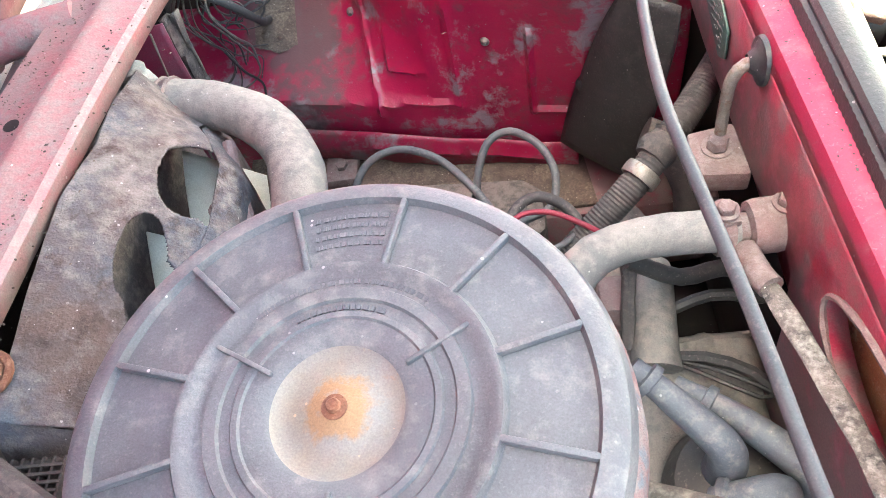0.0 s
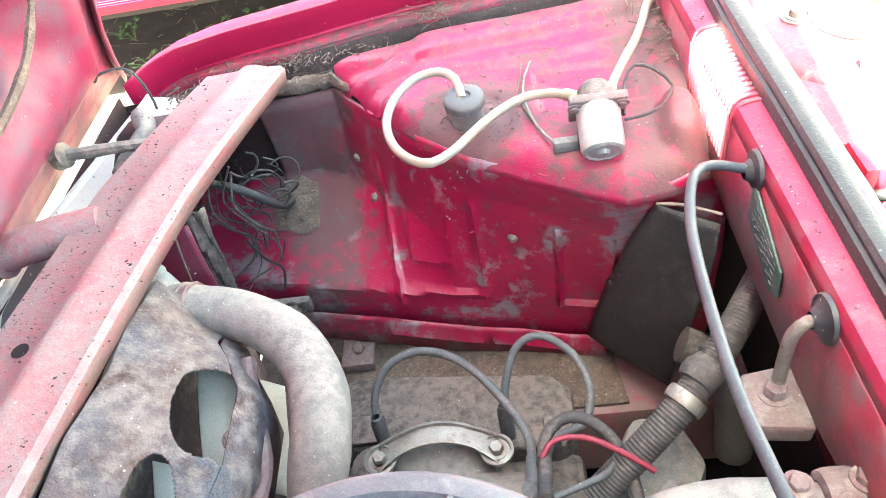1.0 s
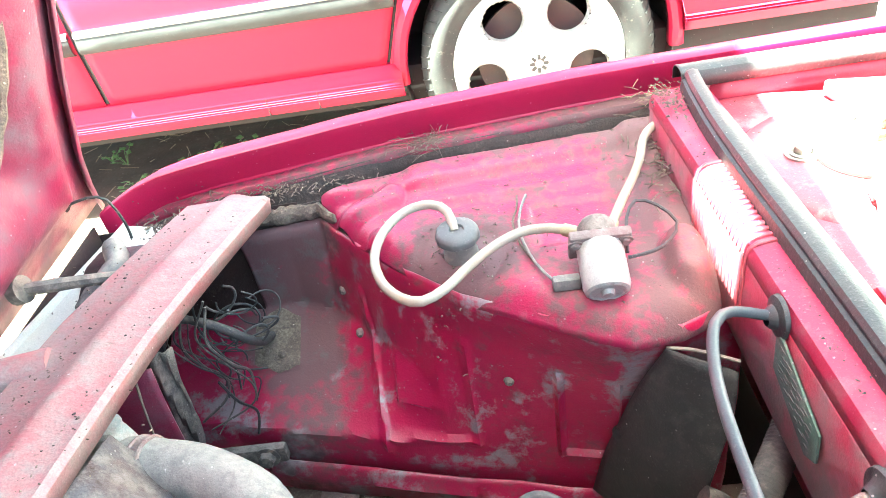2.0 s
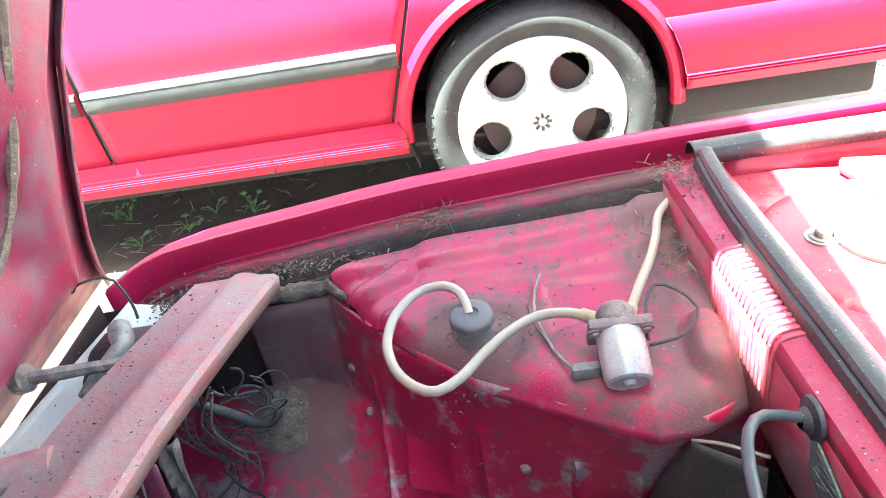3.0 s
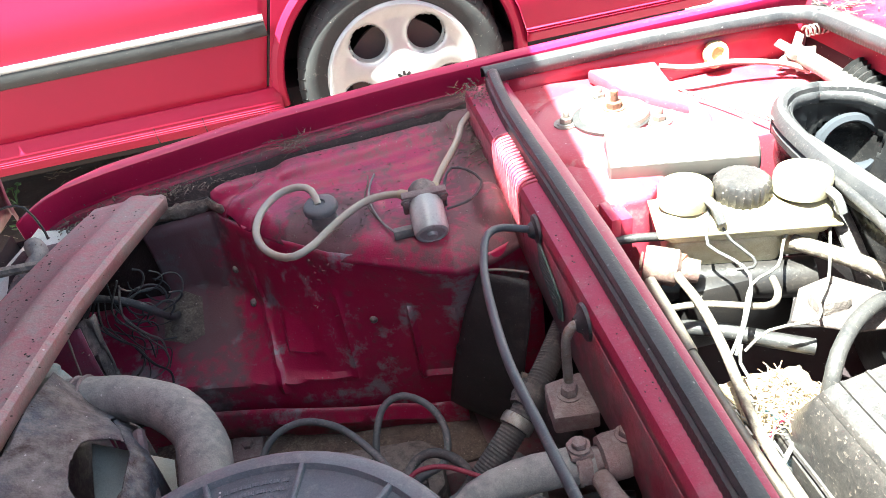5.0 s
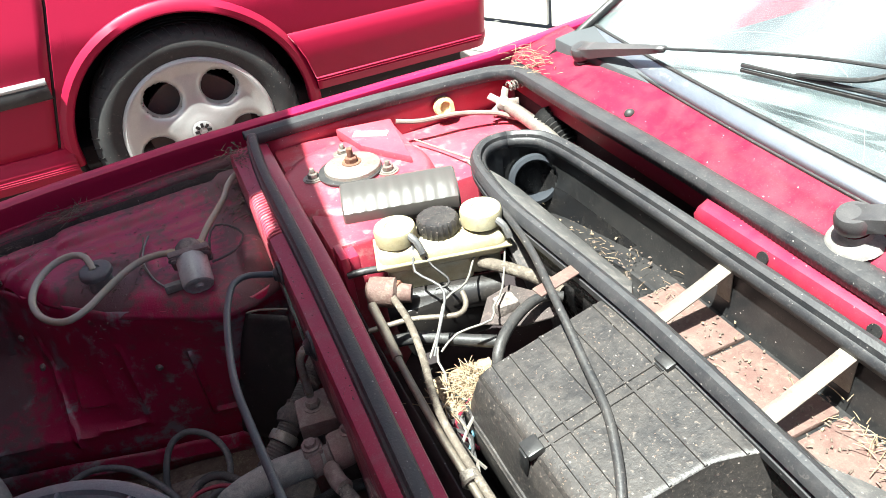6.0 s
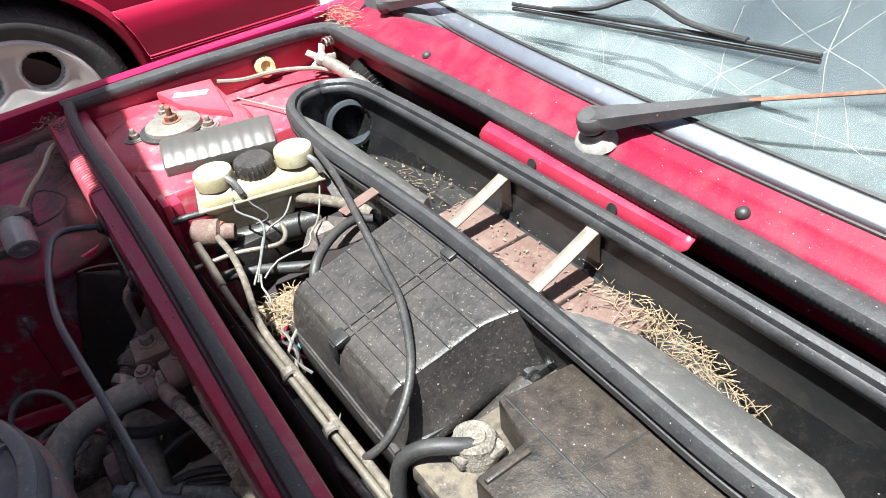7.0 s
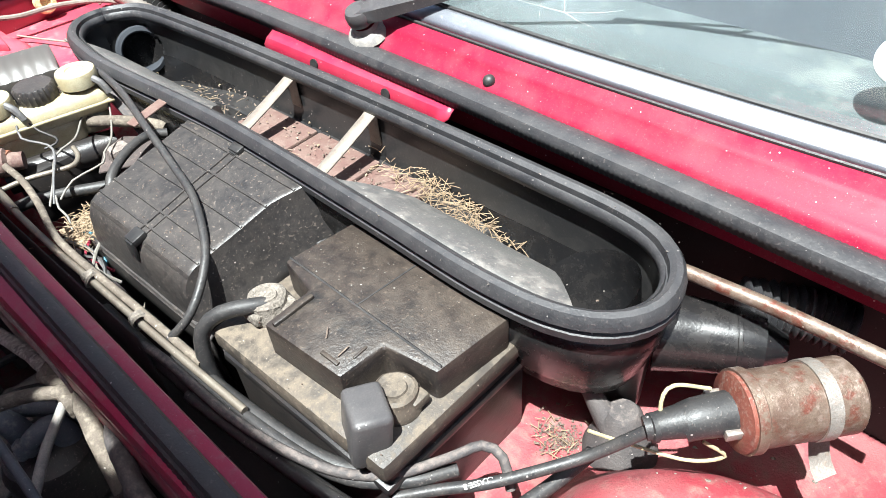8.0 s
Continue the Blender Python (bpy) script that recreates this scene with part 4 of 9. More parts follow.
def slam_out(y):
    return ease([(-0.4, -0.25), (0.1, -0.21), (0.442, -0.158), (0.633, -0.133), (0.809, -0.116), (1.015, -0.074)], y)


bm = B()
rows = []
for y in steps(-0.38, 1.018, 110):
    a, b, z = slam_out(y), slam_in(y), slam_z(y)
    rows.append([(a - 0.004, y, z - 0.03), (a - 0.001, y, z - 0.006), (a + 0.004, y, z), (a + (b - a) * 0.45, y, z + 0.001), (a + (b - a) * 0.54, y, z + 0.0055), (a + (b - a) * 0.60, y, z + 0.0065), (a + (b - a) * 0.68, y, z + 0.0055), (a + (b - a) * 0.8, y, z + 0.001), (b - 0.004, y, z), (b, y, z - 0.004), (b - 0.003, y, z - 0.020)])
sheet(bm, rows)
part("front_crossmember", bm, paint_faded, car, "faded pink front crossmember freckled with dirt", thick=0.0018)
# flat disc, its colour standing for the hole's dark inside
bm = B()
for x, y in ((-0.101, 0.618),):
    lathe(bm, [(0, 0.0), (0.006, 0.0), (0.0065, 0.0008), (0, 0.0009)], (x, y, slam_z(y) + 0.0016), (0, 0, 1), 16)
part("rust_hole", bm, cavity_shade, car, "dark rusted hole")
# front panel and lamp housings beyond the crossmember
bm = B()
rows = []
for y in steps(0.0, 1.02, 60):
    o = slam_out(y)
    rows.append([(o - 0.075, y, 0.618), (o - 0.07, y, 0.612), (o - 0.04, y, 0.606), (o - 0.006, y, 0.600), (o + 0.0, y, 0.585)])
sheet(bm, rows)
part("front_panel", bm, lamp_white, car, "pale front panel behind the crossmember", thick=0.002)
bm = B()
prism(bm, [(0.64, 0.54), (0.665, 0.60), (0.70, 0.617), (0.77, 0.617), (0.80, 0.60), (0.81, 0.54)], -0.185, -0.135, 'x', 0.004)
part("lamp_shell", bm, trim_dark, car, "grey headlamp shell")
bm = B()
prism(bm, [(0.88, 0.54), (0.895, 0.61), (0.93, 0.625), (0.97, 0.62), (0.985, 0.56)], -0.155, -0.085, 'x', 0.006)
part("lamp_shell", bm, rubber_black, car)
# closing sheet, near-black for the shade under the engine
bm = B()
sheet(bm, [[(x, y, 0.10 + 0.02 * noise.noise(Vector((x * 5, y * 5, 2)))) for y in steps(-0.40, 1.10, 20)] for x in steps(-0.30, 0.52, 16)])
part("undertray", bm, cavity_shade, car, "tray under the engine, near-black for the shade there", thick=0.003)
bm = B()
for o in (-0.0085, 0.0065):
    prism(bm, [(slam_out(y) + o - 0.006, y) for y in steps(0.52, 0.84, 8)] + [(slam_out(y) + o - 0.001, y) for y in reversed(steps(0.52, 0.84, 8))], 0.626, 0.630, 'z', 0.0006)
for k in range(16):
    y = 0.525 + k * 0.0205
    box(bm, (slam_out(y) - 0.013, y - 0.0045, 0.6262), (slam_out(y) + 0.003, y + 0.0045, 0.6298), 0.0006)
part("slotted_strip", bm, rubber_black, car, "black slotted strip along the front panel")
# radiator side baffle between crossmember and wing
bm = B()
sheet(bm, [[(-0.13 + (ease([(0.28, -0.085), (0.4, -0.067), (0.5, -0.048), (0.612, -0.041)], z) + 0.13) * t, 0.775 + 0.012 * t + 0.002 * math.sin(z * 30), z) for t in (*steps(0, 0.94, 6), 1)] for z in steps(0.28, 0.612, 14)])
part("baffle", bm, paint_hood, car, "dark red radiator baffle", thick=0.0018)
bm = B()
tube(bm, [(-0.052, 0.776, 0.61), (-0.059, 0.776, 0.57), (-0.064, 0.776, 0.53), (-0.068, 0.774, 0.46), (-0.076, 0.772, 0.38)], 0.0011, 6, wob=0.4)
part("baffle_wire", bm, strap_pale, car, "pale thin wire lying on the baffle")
# dark sheet stands for the shade below the bulkhead
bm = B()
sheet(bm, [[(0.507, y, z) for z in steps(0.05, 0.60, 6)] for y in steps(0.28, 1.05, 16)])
part("lower_bulkhead", bm, cavity_shade, car, "lower bulkhead, darkened for shade", thick=0.002)
# dark sheets stand for the shaded hollow and close gaps below it
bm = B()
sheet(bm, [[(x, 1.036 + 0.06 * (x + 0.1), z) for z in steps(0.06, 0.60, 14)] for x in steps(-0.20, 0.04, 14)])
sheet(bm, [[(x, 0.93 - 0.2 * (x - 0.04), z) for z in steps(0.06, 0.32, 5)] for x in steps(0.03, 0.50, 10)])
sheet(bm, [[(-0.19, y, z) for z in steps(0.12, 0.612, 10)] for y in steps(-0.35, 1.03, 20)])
part("front_cavity", bm, recess_shade_grime, car, "grimy hollow behind the headlamp, its shade in the brown", thick=0.0018)

# cowl under the windscreen
def cowl_back(y):
    return 0.944 + 0.085 * ((y - 0.12) / 0.85) ** 2


def cowl_front(y):
    return ease([(-0.45, 0.894), (-0.1, 0.902), (0.18, 0.906), (0.55, 0.914), (0.75, 0.921), (0.9, 0.928), (1.07, 0.940)], y)


def cowl_z(y):
    return 0.736 - 0.016 * ((y - 0.2) / 0.8) ** 2


bm = B()
rows = []
for y in steps(-0.45, 1.07, 80):
    c, z = cowl_back(y), cowl_z(y)
    f = cowl_front(y)
    rows.append([(f - 0.010, y, z - 0.075), (f, y, z - 0.042), (f + 0.003, y, z - 0.032), (f + 0.007, y, z - 0.0265), (f + 0.012, y, z - 0.0245), (f + (c - f) * 0.55, y, z - 0.0125), (f + (c - f) * 0.60, y, z - 0.0095), (f + (c - f) * 0.66, y, z - 0.0085), (c - 0.003, y, z - 0.001), (c + 0.006, y, z - 0.002)])
sheet(bm, rows)
part("cowl_panel", bm, paint_cowl, car, "bright red cowl panel with scratched patches", thick=0.0015)
for y in (0.731, 0.182):
    bm = B()
    f = cowl_front(y)
    c = cowl_back(y)
    x = f + 0.008 + (c - f - 0.008) * 0.12
    lathe(bm, [(0.0072, -0.003), (0.0072, 0.001), (0.0066, 0.0032), (0.0045, 0.0055), (0.002, 0.0066), (0, 0.0068)], (x, y, cowl_z(y) - 0.0225), (-0.45, 0, 0.9), 20)
    part("rubber_buffer", bm, rubber_black, car, "small black rubber buffer")
bm = B()
rows = []
for y in steps(-0.44, 0.98, 80):
    c, z = cowl_back(y), cowl_z(y)
    rows.append([(c + 0.001, y, z), (c + 0.004, y, z + 0.005), (c + 0.010, y, z + 0.010), (c + 0.017, y, z + 0.0145), (c + 0.020, y, z + 0.0155)])
sheet(bm, rows)
part("chrome_trim", bm, chrome, car, "tarnished chrome trim below the windscreen", thick=0.0012)
for off, w in ((-0.003, 0.002), (0.0215, 0.003)):
    bm = B()
    tube(bm, [(cowl_back(y) + off, y, cowl_z(y) + (0.0005 if off < 0 else 0.0165)) for y in steps(-0.44, 0.985, 12)], w, 6)
    part("glazing_rubber", bm, rubber_black, car)
bm = B()
SLOPE = 0.62
rows = []
for y in steps(-0.46, 0.99, 40):
    c, z = cowl_back(y) + 0.018, cowl_z(y) + 0.0125
    rows.append([(c + d, y + (0.38 - y) * 0.12 * d, z + d * SLOPE - 0.03 * d * d) for d in steps(0, 0.75, 16)])
sheet(bm, rows)
ws = part("windscreen", bm, glass, car, "dusty cracked windscreen, haze put into its film", thick=0.004)
ws.visible_shadow = False
# cracks and the round sticker on the glass
def on_glass(y, d, lift=0.003):
    c, z = cowl_back(y) + 0.018, cowl_z(y) + 0.0125
    return Vector((c + d, y + (0.38 - y) * 0.12 * d, z + d * SLOPE - 0.03 * d * d + lift))


STARS = ((0.14, 0.032, 7, 0.09), (0.295, 0.052, 6, 0.16), (0.213, 0.104, 6, 0.24), (0.60, 0.09, 6, 0.24), (0.80, 0.02, 4, 0.14), (0.42, 0.12, 4, 0.3))   # where the glass was struck: across, up, rays, reach
rnd = random.Random(11)
for cy, cd, count, reach in STARS:
    for k in range(count):
        a = 6.283 * k / count + rnd.uniform(-0.25, 0.25)
        y, d = cy, cd
        bend = rnd.uniform(-0.12, 0.12)
        pts = [on_glass(y, d, 0.0028)]
        for q in range(int(reach * rnd.uniform(0.35, 1.0) / 0.02)):
            y += math.cos(a) * 0.02
            d += math.sin(a) * 0.02
            a += bend * 0.6 + rnd.uniform(-0.10, 0.10)
            if not (0.006 < d < 0.72 and -0.42 < y < 0.95):
                break
            pts.append(on_glass(y, d, 0.0028))
        if len(pts) > 2:
            bm = B()
            tube(bm, pts, (0.00016, 0.00006), 4, smooth=False)
            part("crack", bm, lamp_white, car)
bm = B()
lathe(bm, [(0, 0), (0.026, 0), (0.026, 0.0006), (0, 0.0006)], on_glass(-0.172, 0.066, 0.0035), (-SLOPE, 0, 1), 32)
part("sticker", bm, paper, car, "round white sticker on the glass")
# cabin behind the glass
bm = B()
prism(bm, [(0.985, 0.60), (0.985, 0.728), (1.085, 0.742), (1.12, 0.742), (1.135, 0.725), (1.15, 0.60)], -0.42, 1.0, 'y', 0.004)
part("dashboard", bm, dash_pale, car, "pale dusty dashboard top behind the glass")
bm = B()
box(bm, (1.32, -0.5, 0.15), (2.4, 1.15, 0.60), 0.05)
part("cabin_tub", bm, seat_dark, car)
for y0, y1 in ((-0.50, -0.465), (0.990, 1.0)):
    bm = B()
    sheet(bm, [[(0.99 + d, y0 + (0.38 - y0) * 0.12 * d, 0.70 + d * SLOPE - 0.03 * d * d), (0.97 + d, y1 + (0.38 - y1) * 0.12 * d, 0.70 + d * SLOPE - 0.03 * d * d)] for d in steps(0, 0.8, 10)])
    part("screen_pillar", bm, rubber_black, car, thick=0.008)
bm = B()
sheet(bm, [[(x, y, 1.165 + 0.03 * (1 - (2 * (y - 0.38) / 1.3) ** 2)) for y in steps(-0.28, 1.05, 12)] for x in steps(1.70, 2.7, 8)])
part("roof", bm, paint_clean, car, thick=0.03)
for y in (1.2, -0.45):
    bm = B()
    sheet(bm, [[(x, y, z) for z in (0.1, 0.4, 0.68)] for x in steps(1.25, 2.8, 10)])
    part("door_skin", bm, paint_clean, car, thick=0.02)
for x, y in ((0.25, 1.125), (0.25, -0.365)):
    bm = B()
    lathe(bm, [(0.16, -0.085), (0.27, -0.085), (0.295, -0.06), (0.295, 0.06), (0.27, 0.085), (0.16, 0.085)], (x, y, 0.27), (0, 1, 0), 40)
    part("tyre", bm, tyre_rubber, car)

# ---- raised bonnet, hinged at the front ----
bonnet = thing("bonnet", (-0.2, 0.4, 0.62), "raised red bonnet with a dirty inner frame", "bonnet")
HL = 1.19                      # length of the bonnet
HX, HZ, LEAN_B = -0.205, 0.622, 0.315


def hood_at(s, y, n=0.0):
    """A place on the bonnet: s up from the hinge, n towards the engine."""
    c, d = math.cos(LEAN_B), math.sin(LEAN_B)
    s = s * (1 + 0.08 * ((y - 0.12) / 0.85) ** 2)
    return Vector((HX + s * d + n * c, y, HZ + s * c - n * d))


def hood_far(s):
    return ease([(0, 1.072), (0.03, 1.052), (0.08, 1.034), (0.15, 1.025), (0.26, 1.026), (0.36, 1.07), (0.5, 1.12), (0.75, 1.16), (1.19, 1.21)], s)


def hood_mid(t, s):
    return hood_far(s) * t + (0.76 - hood_far(s)) * (1 - t)


def hood_inner(s, t):
    """Height of the inner frame over the skin: a raised rim, ribs and hollows."""
    y = hood_mid(t, s)
    d = min(hood_far(s) - y, y - 0.76 + hood_far(s), s + 0.0, HL - s)
    rim = 0.036 / (1 + math.exp((d - 0.125) / 0.012)) - 0.030 / (1 + math.exp((d - 0.055) / 0.010))
    rib = 0.024 * math.exp(-((y - 0.38) / 0.05) ** 4)
    cross = 0.022 * math.exp(-((s - 0.55) / 0.05) ** 4)
    return max(rim, rib, cross)


SLOTS = ((1.027, 1.10, 0.672, 0.787), (1.03, 1.085, 0.062, 0.167))   # vent openings: s from, s to, y from, y to
bm = B()
ss, ts = [*steps(0, SLOTS[0][0], 60), *steps(SLOTS[0][0], SLOTS[0][1], 4)[1:], *steps(SLOTS[0][1], HL, 14)[1:]], steps(0, 1, 110)
vs = [[bm.verts.new(hood_at(s, hood_mid(t, s), hood_inner(s, t))) for t in ts] for s in ss]
for i in range(len(ss) - 1):
    for k in range(len(ts) - 1):
        s, y = (ss[i] + ss[i + 1]) / 2, hood_mid((ts[k] + ts[k + 1]) / 2, ss[i])
        if any(a < s < b and c < y < d for a, b, c, d in SLOTS):
            continue
        bm.faces.new((vs[i][k], vs[i][k + 1], vs[i + 1][k + 1], vs[i + 1][k]))
part("inner_frame", bm, paint_hood, bonnet, "dirty red inner frame with a raised rim, shading in its blotches", thick=0.0015)
bm = B()
vs = [[bm.verts.new(hood_at(s, hood_mid(t, s), -0.004 - (0.006 if 0.02 < t < 0.98 else 0))) for t in ts] for s in ss]
for i in range(len(ss) - 1):
    for k in range(len(ts) - 1):
        s, y = (ss[i] + ss[i + 1]) / 2, hood_mid((ts[k] + ts[k + 1]) / 2, ss[i])
        if any(a < s < b and c < y < d for a, b, c, d in SLOTS):
            continue
        bm.faces.new((vs[i][k], vs[i][k + 1], vs[i + 1][k + 1], vs[i + 1][k]))
part("outer_skin", bm, paint_clean, bonnet, thick=0.0015)
bm = B()
rim = []
for s in steps(0.0, HL, 60):
    y = hood_far(s)
    rim.append([hood_at(s, y + 0.001, -0.005), hood_at(s, y + 0.004, 0.002), hood_at(s, y + 0.002, 0.010), hood_at(s, y - 0.004, 0.016), hood_at(s, y - 0.014, 0.018)])
sheet(bm, rim)
part("folded_edge", bm, paint_hood, bonnet, "folded bonnet edge, dusty red", thick=0.0015)
# unseen flange behind the bonnet edge, added to shade the wing tip
bm = B()
rows = []
for s in steps(0.0, 0.56, 40):
    y, wide = hood_far(s), ease([(0, 0.030), (0.06, 0.046), (0.30, 0.046), (0.42, 0.02), (0.56, 0.004)], s)
    rows.append([hood_at(s, y + wide * a, -0.006 - 0.032 * b) for a, b in ((0, 0), (0.3, 0.22), (0.62, 0.5), (0.88, 0.8), (1, 1.05), (0.9, 1.25))])
sheet(bm, rows)
part("side_flange", bm, paint_clean, bonnet, "hidden red flange added to shade the wing tip", thick=0.0015)
# near-black disc in place of an open hole
bm = B()
lathe(bm, [(0, 0), (0.007, 0), (0.008, 0.0015), (0, 0.0016)], hood_at(0.058, 0.973, 0.020), (0.95, 0, -0.3), 16)
part("frame_hole", bm, cavity_shade, bonnet, "dark hole in the inner frame")
bm = B()
tube(bm, [hood_at(0.055, 0.972, 0.018), hood_at(0.06, 0.985, 0.035), (-0.135, 0.99, 0.665), (-0.128, 0.99, 0.635), (-0.126, 0.985, 0.618)], 0.0016, 6)
part("washer_wire", bm, wire_black, bonnet)
# padding edge on the frame
bm = B()
tube(bm, [hood_at(0.42, 0.93, 0.020), hood_at(0.34, 0.925, 0.022), hood_at(0.26, 0.915, 0.022), hood_at(0.20, 0.895, 0.024), hood_at(0.16, 0.86, 0.026), hood_at(0.14, 0.81, 0.028), hood_at(0.13, 0.72, 0.03)], 0.0042, 6, wob=0.6)
part("frame_seam", bm, debris, bonnet, "cracked dark sealing bead")
bm = B()
tube(bm, [(-0.172, 0.862, 0.655), (-0.14, 0.868, 0.652), (-0.10, 0.885, 0.64), (-0.085, 0.905, 0.62)], 0.006, 8, wob=0.2)
lathe(bm, [(0, -0.004), (0.013, -0.004), (0.013, 0.006), (0.007, 0.009), (0, 0.009)], (-0.172, 0.862, 0.655), (1, 0, 0.2), 16)
part("stay", bm, engine_grime, bonnet, "dark wrapped bonnet stay")
bm = B()
tube(bm, [(-0.19, 0.74, 0.645), (-0.15, 0.75, 0.648), (-0.10, 0.765, 0.645)], 0.017, 12)
lathe(bm, [(0, -0.012), (0.02, -0.012), (0.021, 0.008), (0, 0.01)], (-0.188, 0.74, 0.645), (1, 0.1, 0.05), 16)
part("hinge_arm", bm, paint_faded, bonnet, "faded pink hinge tube")

# wires of the headlamp behind the crossmember
bm = B()
tube(bm, [(-0.13, 0.955, 0.63), (-0.115, 0.925, 0.628), (-0.12, 0.90, 0.625), (-0.13, 0.87, 0.615)], 0.012, 10, wob=0.3)
tube(bm, [(-0.10, 0.94, 0.625), (-0.085, 0.925, 0.635), (-0.075, 0.91, 0.63)], 0.003, 6)
solo("lamp_connector", bm, hose_grey, "grey headlamp connector with its lead", "connector")

# ---- red saloon parked alongside ----
sedan = thing("red_saloon", (0.2, 2.9, GROUND), "red saloon car with silver alloy wheels parked alongside", "car")
SY = 2.15                       # its side
WX, WZ = 0.436, 0.282
AR = 0.345                      # radius of the wheel arch


def side_y(z):
    return SY + ease([(0.15, 0.03), (0.22, 0.0), (0.30, 0.006), (0.33, 0.0), (0.50, -0.022), (0.62, -0.03), (0.80, 0.0), (0.95, 0.05)], z)


def arch(x):
    """Lower edge of the side: rises over the wheel."""
    d = abs(x - WX)
    return WZ + 0.01 + math.sqrt(max(0, AR ** 2 - d * d)) if d < AR else 0.0


def side_sheet(x0, x1, z0, z1, nx, nz, cut=True):
    bm = B()
    rows = []
    for x in steps(x0, x1, nx):
        lo = max(z0, arch(x)) if cut else z0
        rows.append([(x, side_y(lo + (z1 - lo) * t), lo + (z1 - lo) * t) for t in steps(0, 1, nz)])
    return sheet(bm, rows)


DOOR_EDGE = [(0.30, 0.032), (0.333, 0.040), (0.53, 0.100), (0.73, 0.160), (0.98, 0.190)]   # rear edge of the door: (z, x)


def door_edge(z):
    return ease(DOOR_EDGE, z)


def rear_door():
    bm = B()
    zs = steps(0.333, 0.98, 24)
    return sheet(bm, [[(-0.722 + (door_edge(z) + 0.722) * t, side_y(z), z) for z in zs] for t in steps(0, 1, 30)])


def quarter_panel():
    bm = B()
    back = [(x, z) for z, x in DOOR_EDGE]
    rows = []
    for x in [*steps(0.048, 0.20, 30), *steps(0.212, 1.36, 70)]:
        lo = max(0.305, arch(x))
        hi = max(lo + 0.004, ease(back, x - 0.008) if x < 0.198 else 0.98)
        rows.append([(x, side_y(lo + (hi - lo) * t), lo + (hi - lo) * t) for t in steps(0, 1, 24)])
    return sheet(bm, rows)


part("rear_door", rear_door(), paint_sedan, sedan, "plain red door", thick=0.003)
part("front_door", side_sheet(-1.70, -0.736, 0.333, 0.98, 20, 24), paint_sedan, sedan, thick=0.003)
part("quarter_panel", quarter_panel(), paint_sedan, sedan, thick=0.003)
for edge_at in (lambda z: -0.729, lambda z: door_edge(z) + 0.004):
    bm = B()
    sheet(bm, [[(edge_at(z) - 0.006, side_y(z) + 0.006, z), (edge_at(z) + 0.006, side_y(z) + 0.006, z)] for z in steps(0.31, 0.98, 20)])
    part("door_gap", bm, rubber_black, sedan, thick=0.002)
# sill with pressed lines
bm = B()
prof = [(0.008, 0.326), (-0.004, 0.316), (-0.006, 0.300), (-0.010, 0.288), (-0.015, 0.272), (-0.017, 0.262), (-0.016, 0.256), (-0.016, 0.248), (-0.0175, 0.245), (-0.016, 0.240), (-0.018, 0.236), (-0.0165, 0.231), (-0.018, 0.227), (-0.015, 0.20), (-0.008, 0.188), (0.02, 0.185)]
sheet(bm, [[(x, SY + a, 0.240 + (b - 0.185) * 0.68) for a, b in prof] for x in steps(-1.7, 0.075, 30)])
part("sill", bm, paint_sedan, sedan, "ribbed red plastic sill", thick=0.003)
for x in (-0.16, -0.30):
    bm = B()
    box(bm, (x, SY - 0.0195, 0.243), (x + 0.002, SY - 0.005, 0.292), 0.0)
    part("sill_joint", bm, cavity_shade, sedan)
for x0, x1 in ((-1.7, -0.738), (-0.720, 0.090)):
    bm = B()
    sheet(bm, [[(x, side_y(0.5) - a, z) for a, z in ((0.0, 0.484), (0.012, 0.488), (0.017, 0.500), (0.0165, 0.516), (0.014, 0.527), (0.006, 0.530))] for x in steps(x0, x1, 12)])
    p = part("rub_strip", bm, rubber_black, sedan, "dark grey rubbing strip with a bright edge", thick=0.003)
    bm = B()
    sheet(bm, [[(x, side_y(0.5) - a, z) for a, z in ((0.0145, 0.5275), (0.0165, 0.531), (0.0160, 0.536), (0.010, 0.541), (0.002, 0.543))] for x in steps(x0, x1, 12)])
    part("bright_edge", bm, alloy, p, "bright metal edge", thick=0.002)
# wheel arch lip and dark liner
bm = B()
rows = []
for k in range(41):
    a = math.pi * (-0.02 + 1.04 * k / 40)
    c, s = math.cos(a), math.sin(a)
    rows.append([(WX + c * r, side_y(WZ + 0.01 + s * r) - o, WZ + 0.01 + s * r) for r, o in ((AR + 0.002, -0.03), (AR - 0.001, 0.004), (AR + 0.004, 0.012), (AR + 0.018, 0.013), (AR + 0.031, 0.004), (AR + 0.037, -0.002))])
sheet(bm, rows)
part("arch_lip", bm, paint_sedan, sedan, "flared red wheel arch lip", thick=0.003)
bm = B()
sheet(bm, [[(WX + math.cos(a) * (AR + 0.012), y, WZ + 0.01 + math.sin(a) * (AR + 0.012)) for a in steps(-0.3, math.pi + 0.3, 24)] for y in (SY + 0.01, SY + 0.12, SY + 0.30)])
sheet(bm, [[(WX + x, SY + 0.31, z) for z in steps(0.02, 0.66, 4)] for x in steps(-0.38, 0.38, 6)])
part("arch_liner", bm, cavity_shade, sedan, "dirty dark wheel arch liner", thick=0.004)
# rear bumper
bm = B()
prof = [(0.02, 0.80), (-0.008, 0.62), (-0.020, 0.505), (-0.028, 0.497), (-0.034, 0.46), (-0.030, 0.40), (-0.022, 0.312), (-0.026, 0.308), (-0.022, 0.303), (-0.026, 0.299), (-0.021, 0.294), (-0.024, 0.290), (-0.008, 0.255), (0.05, 0.248)]
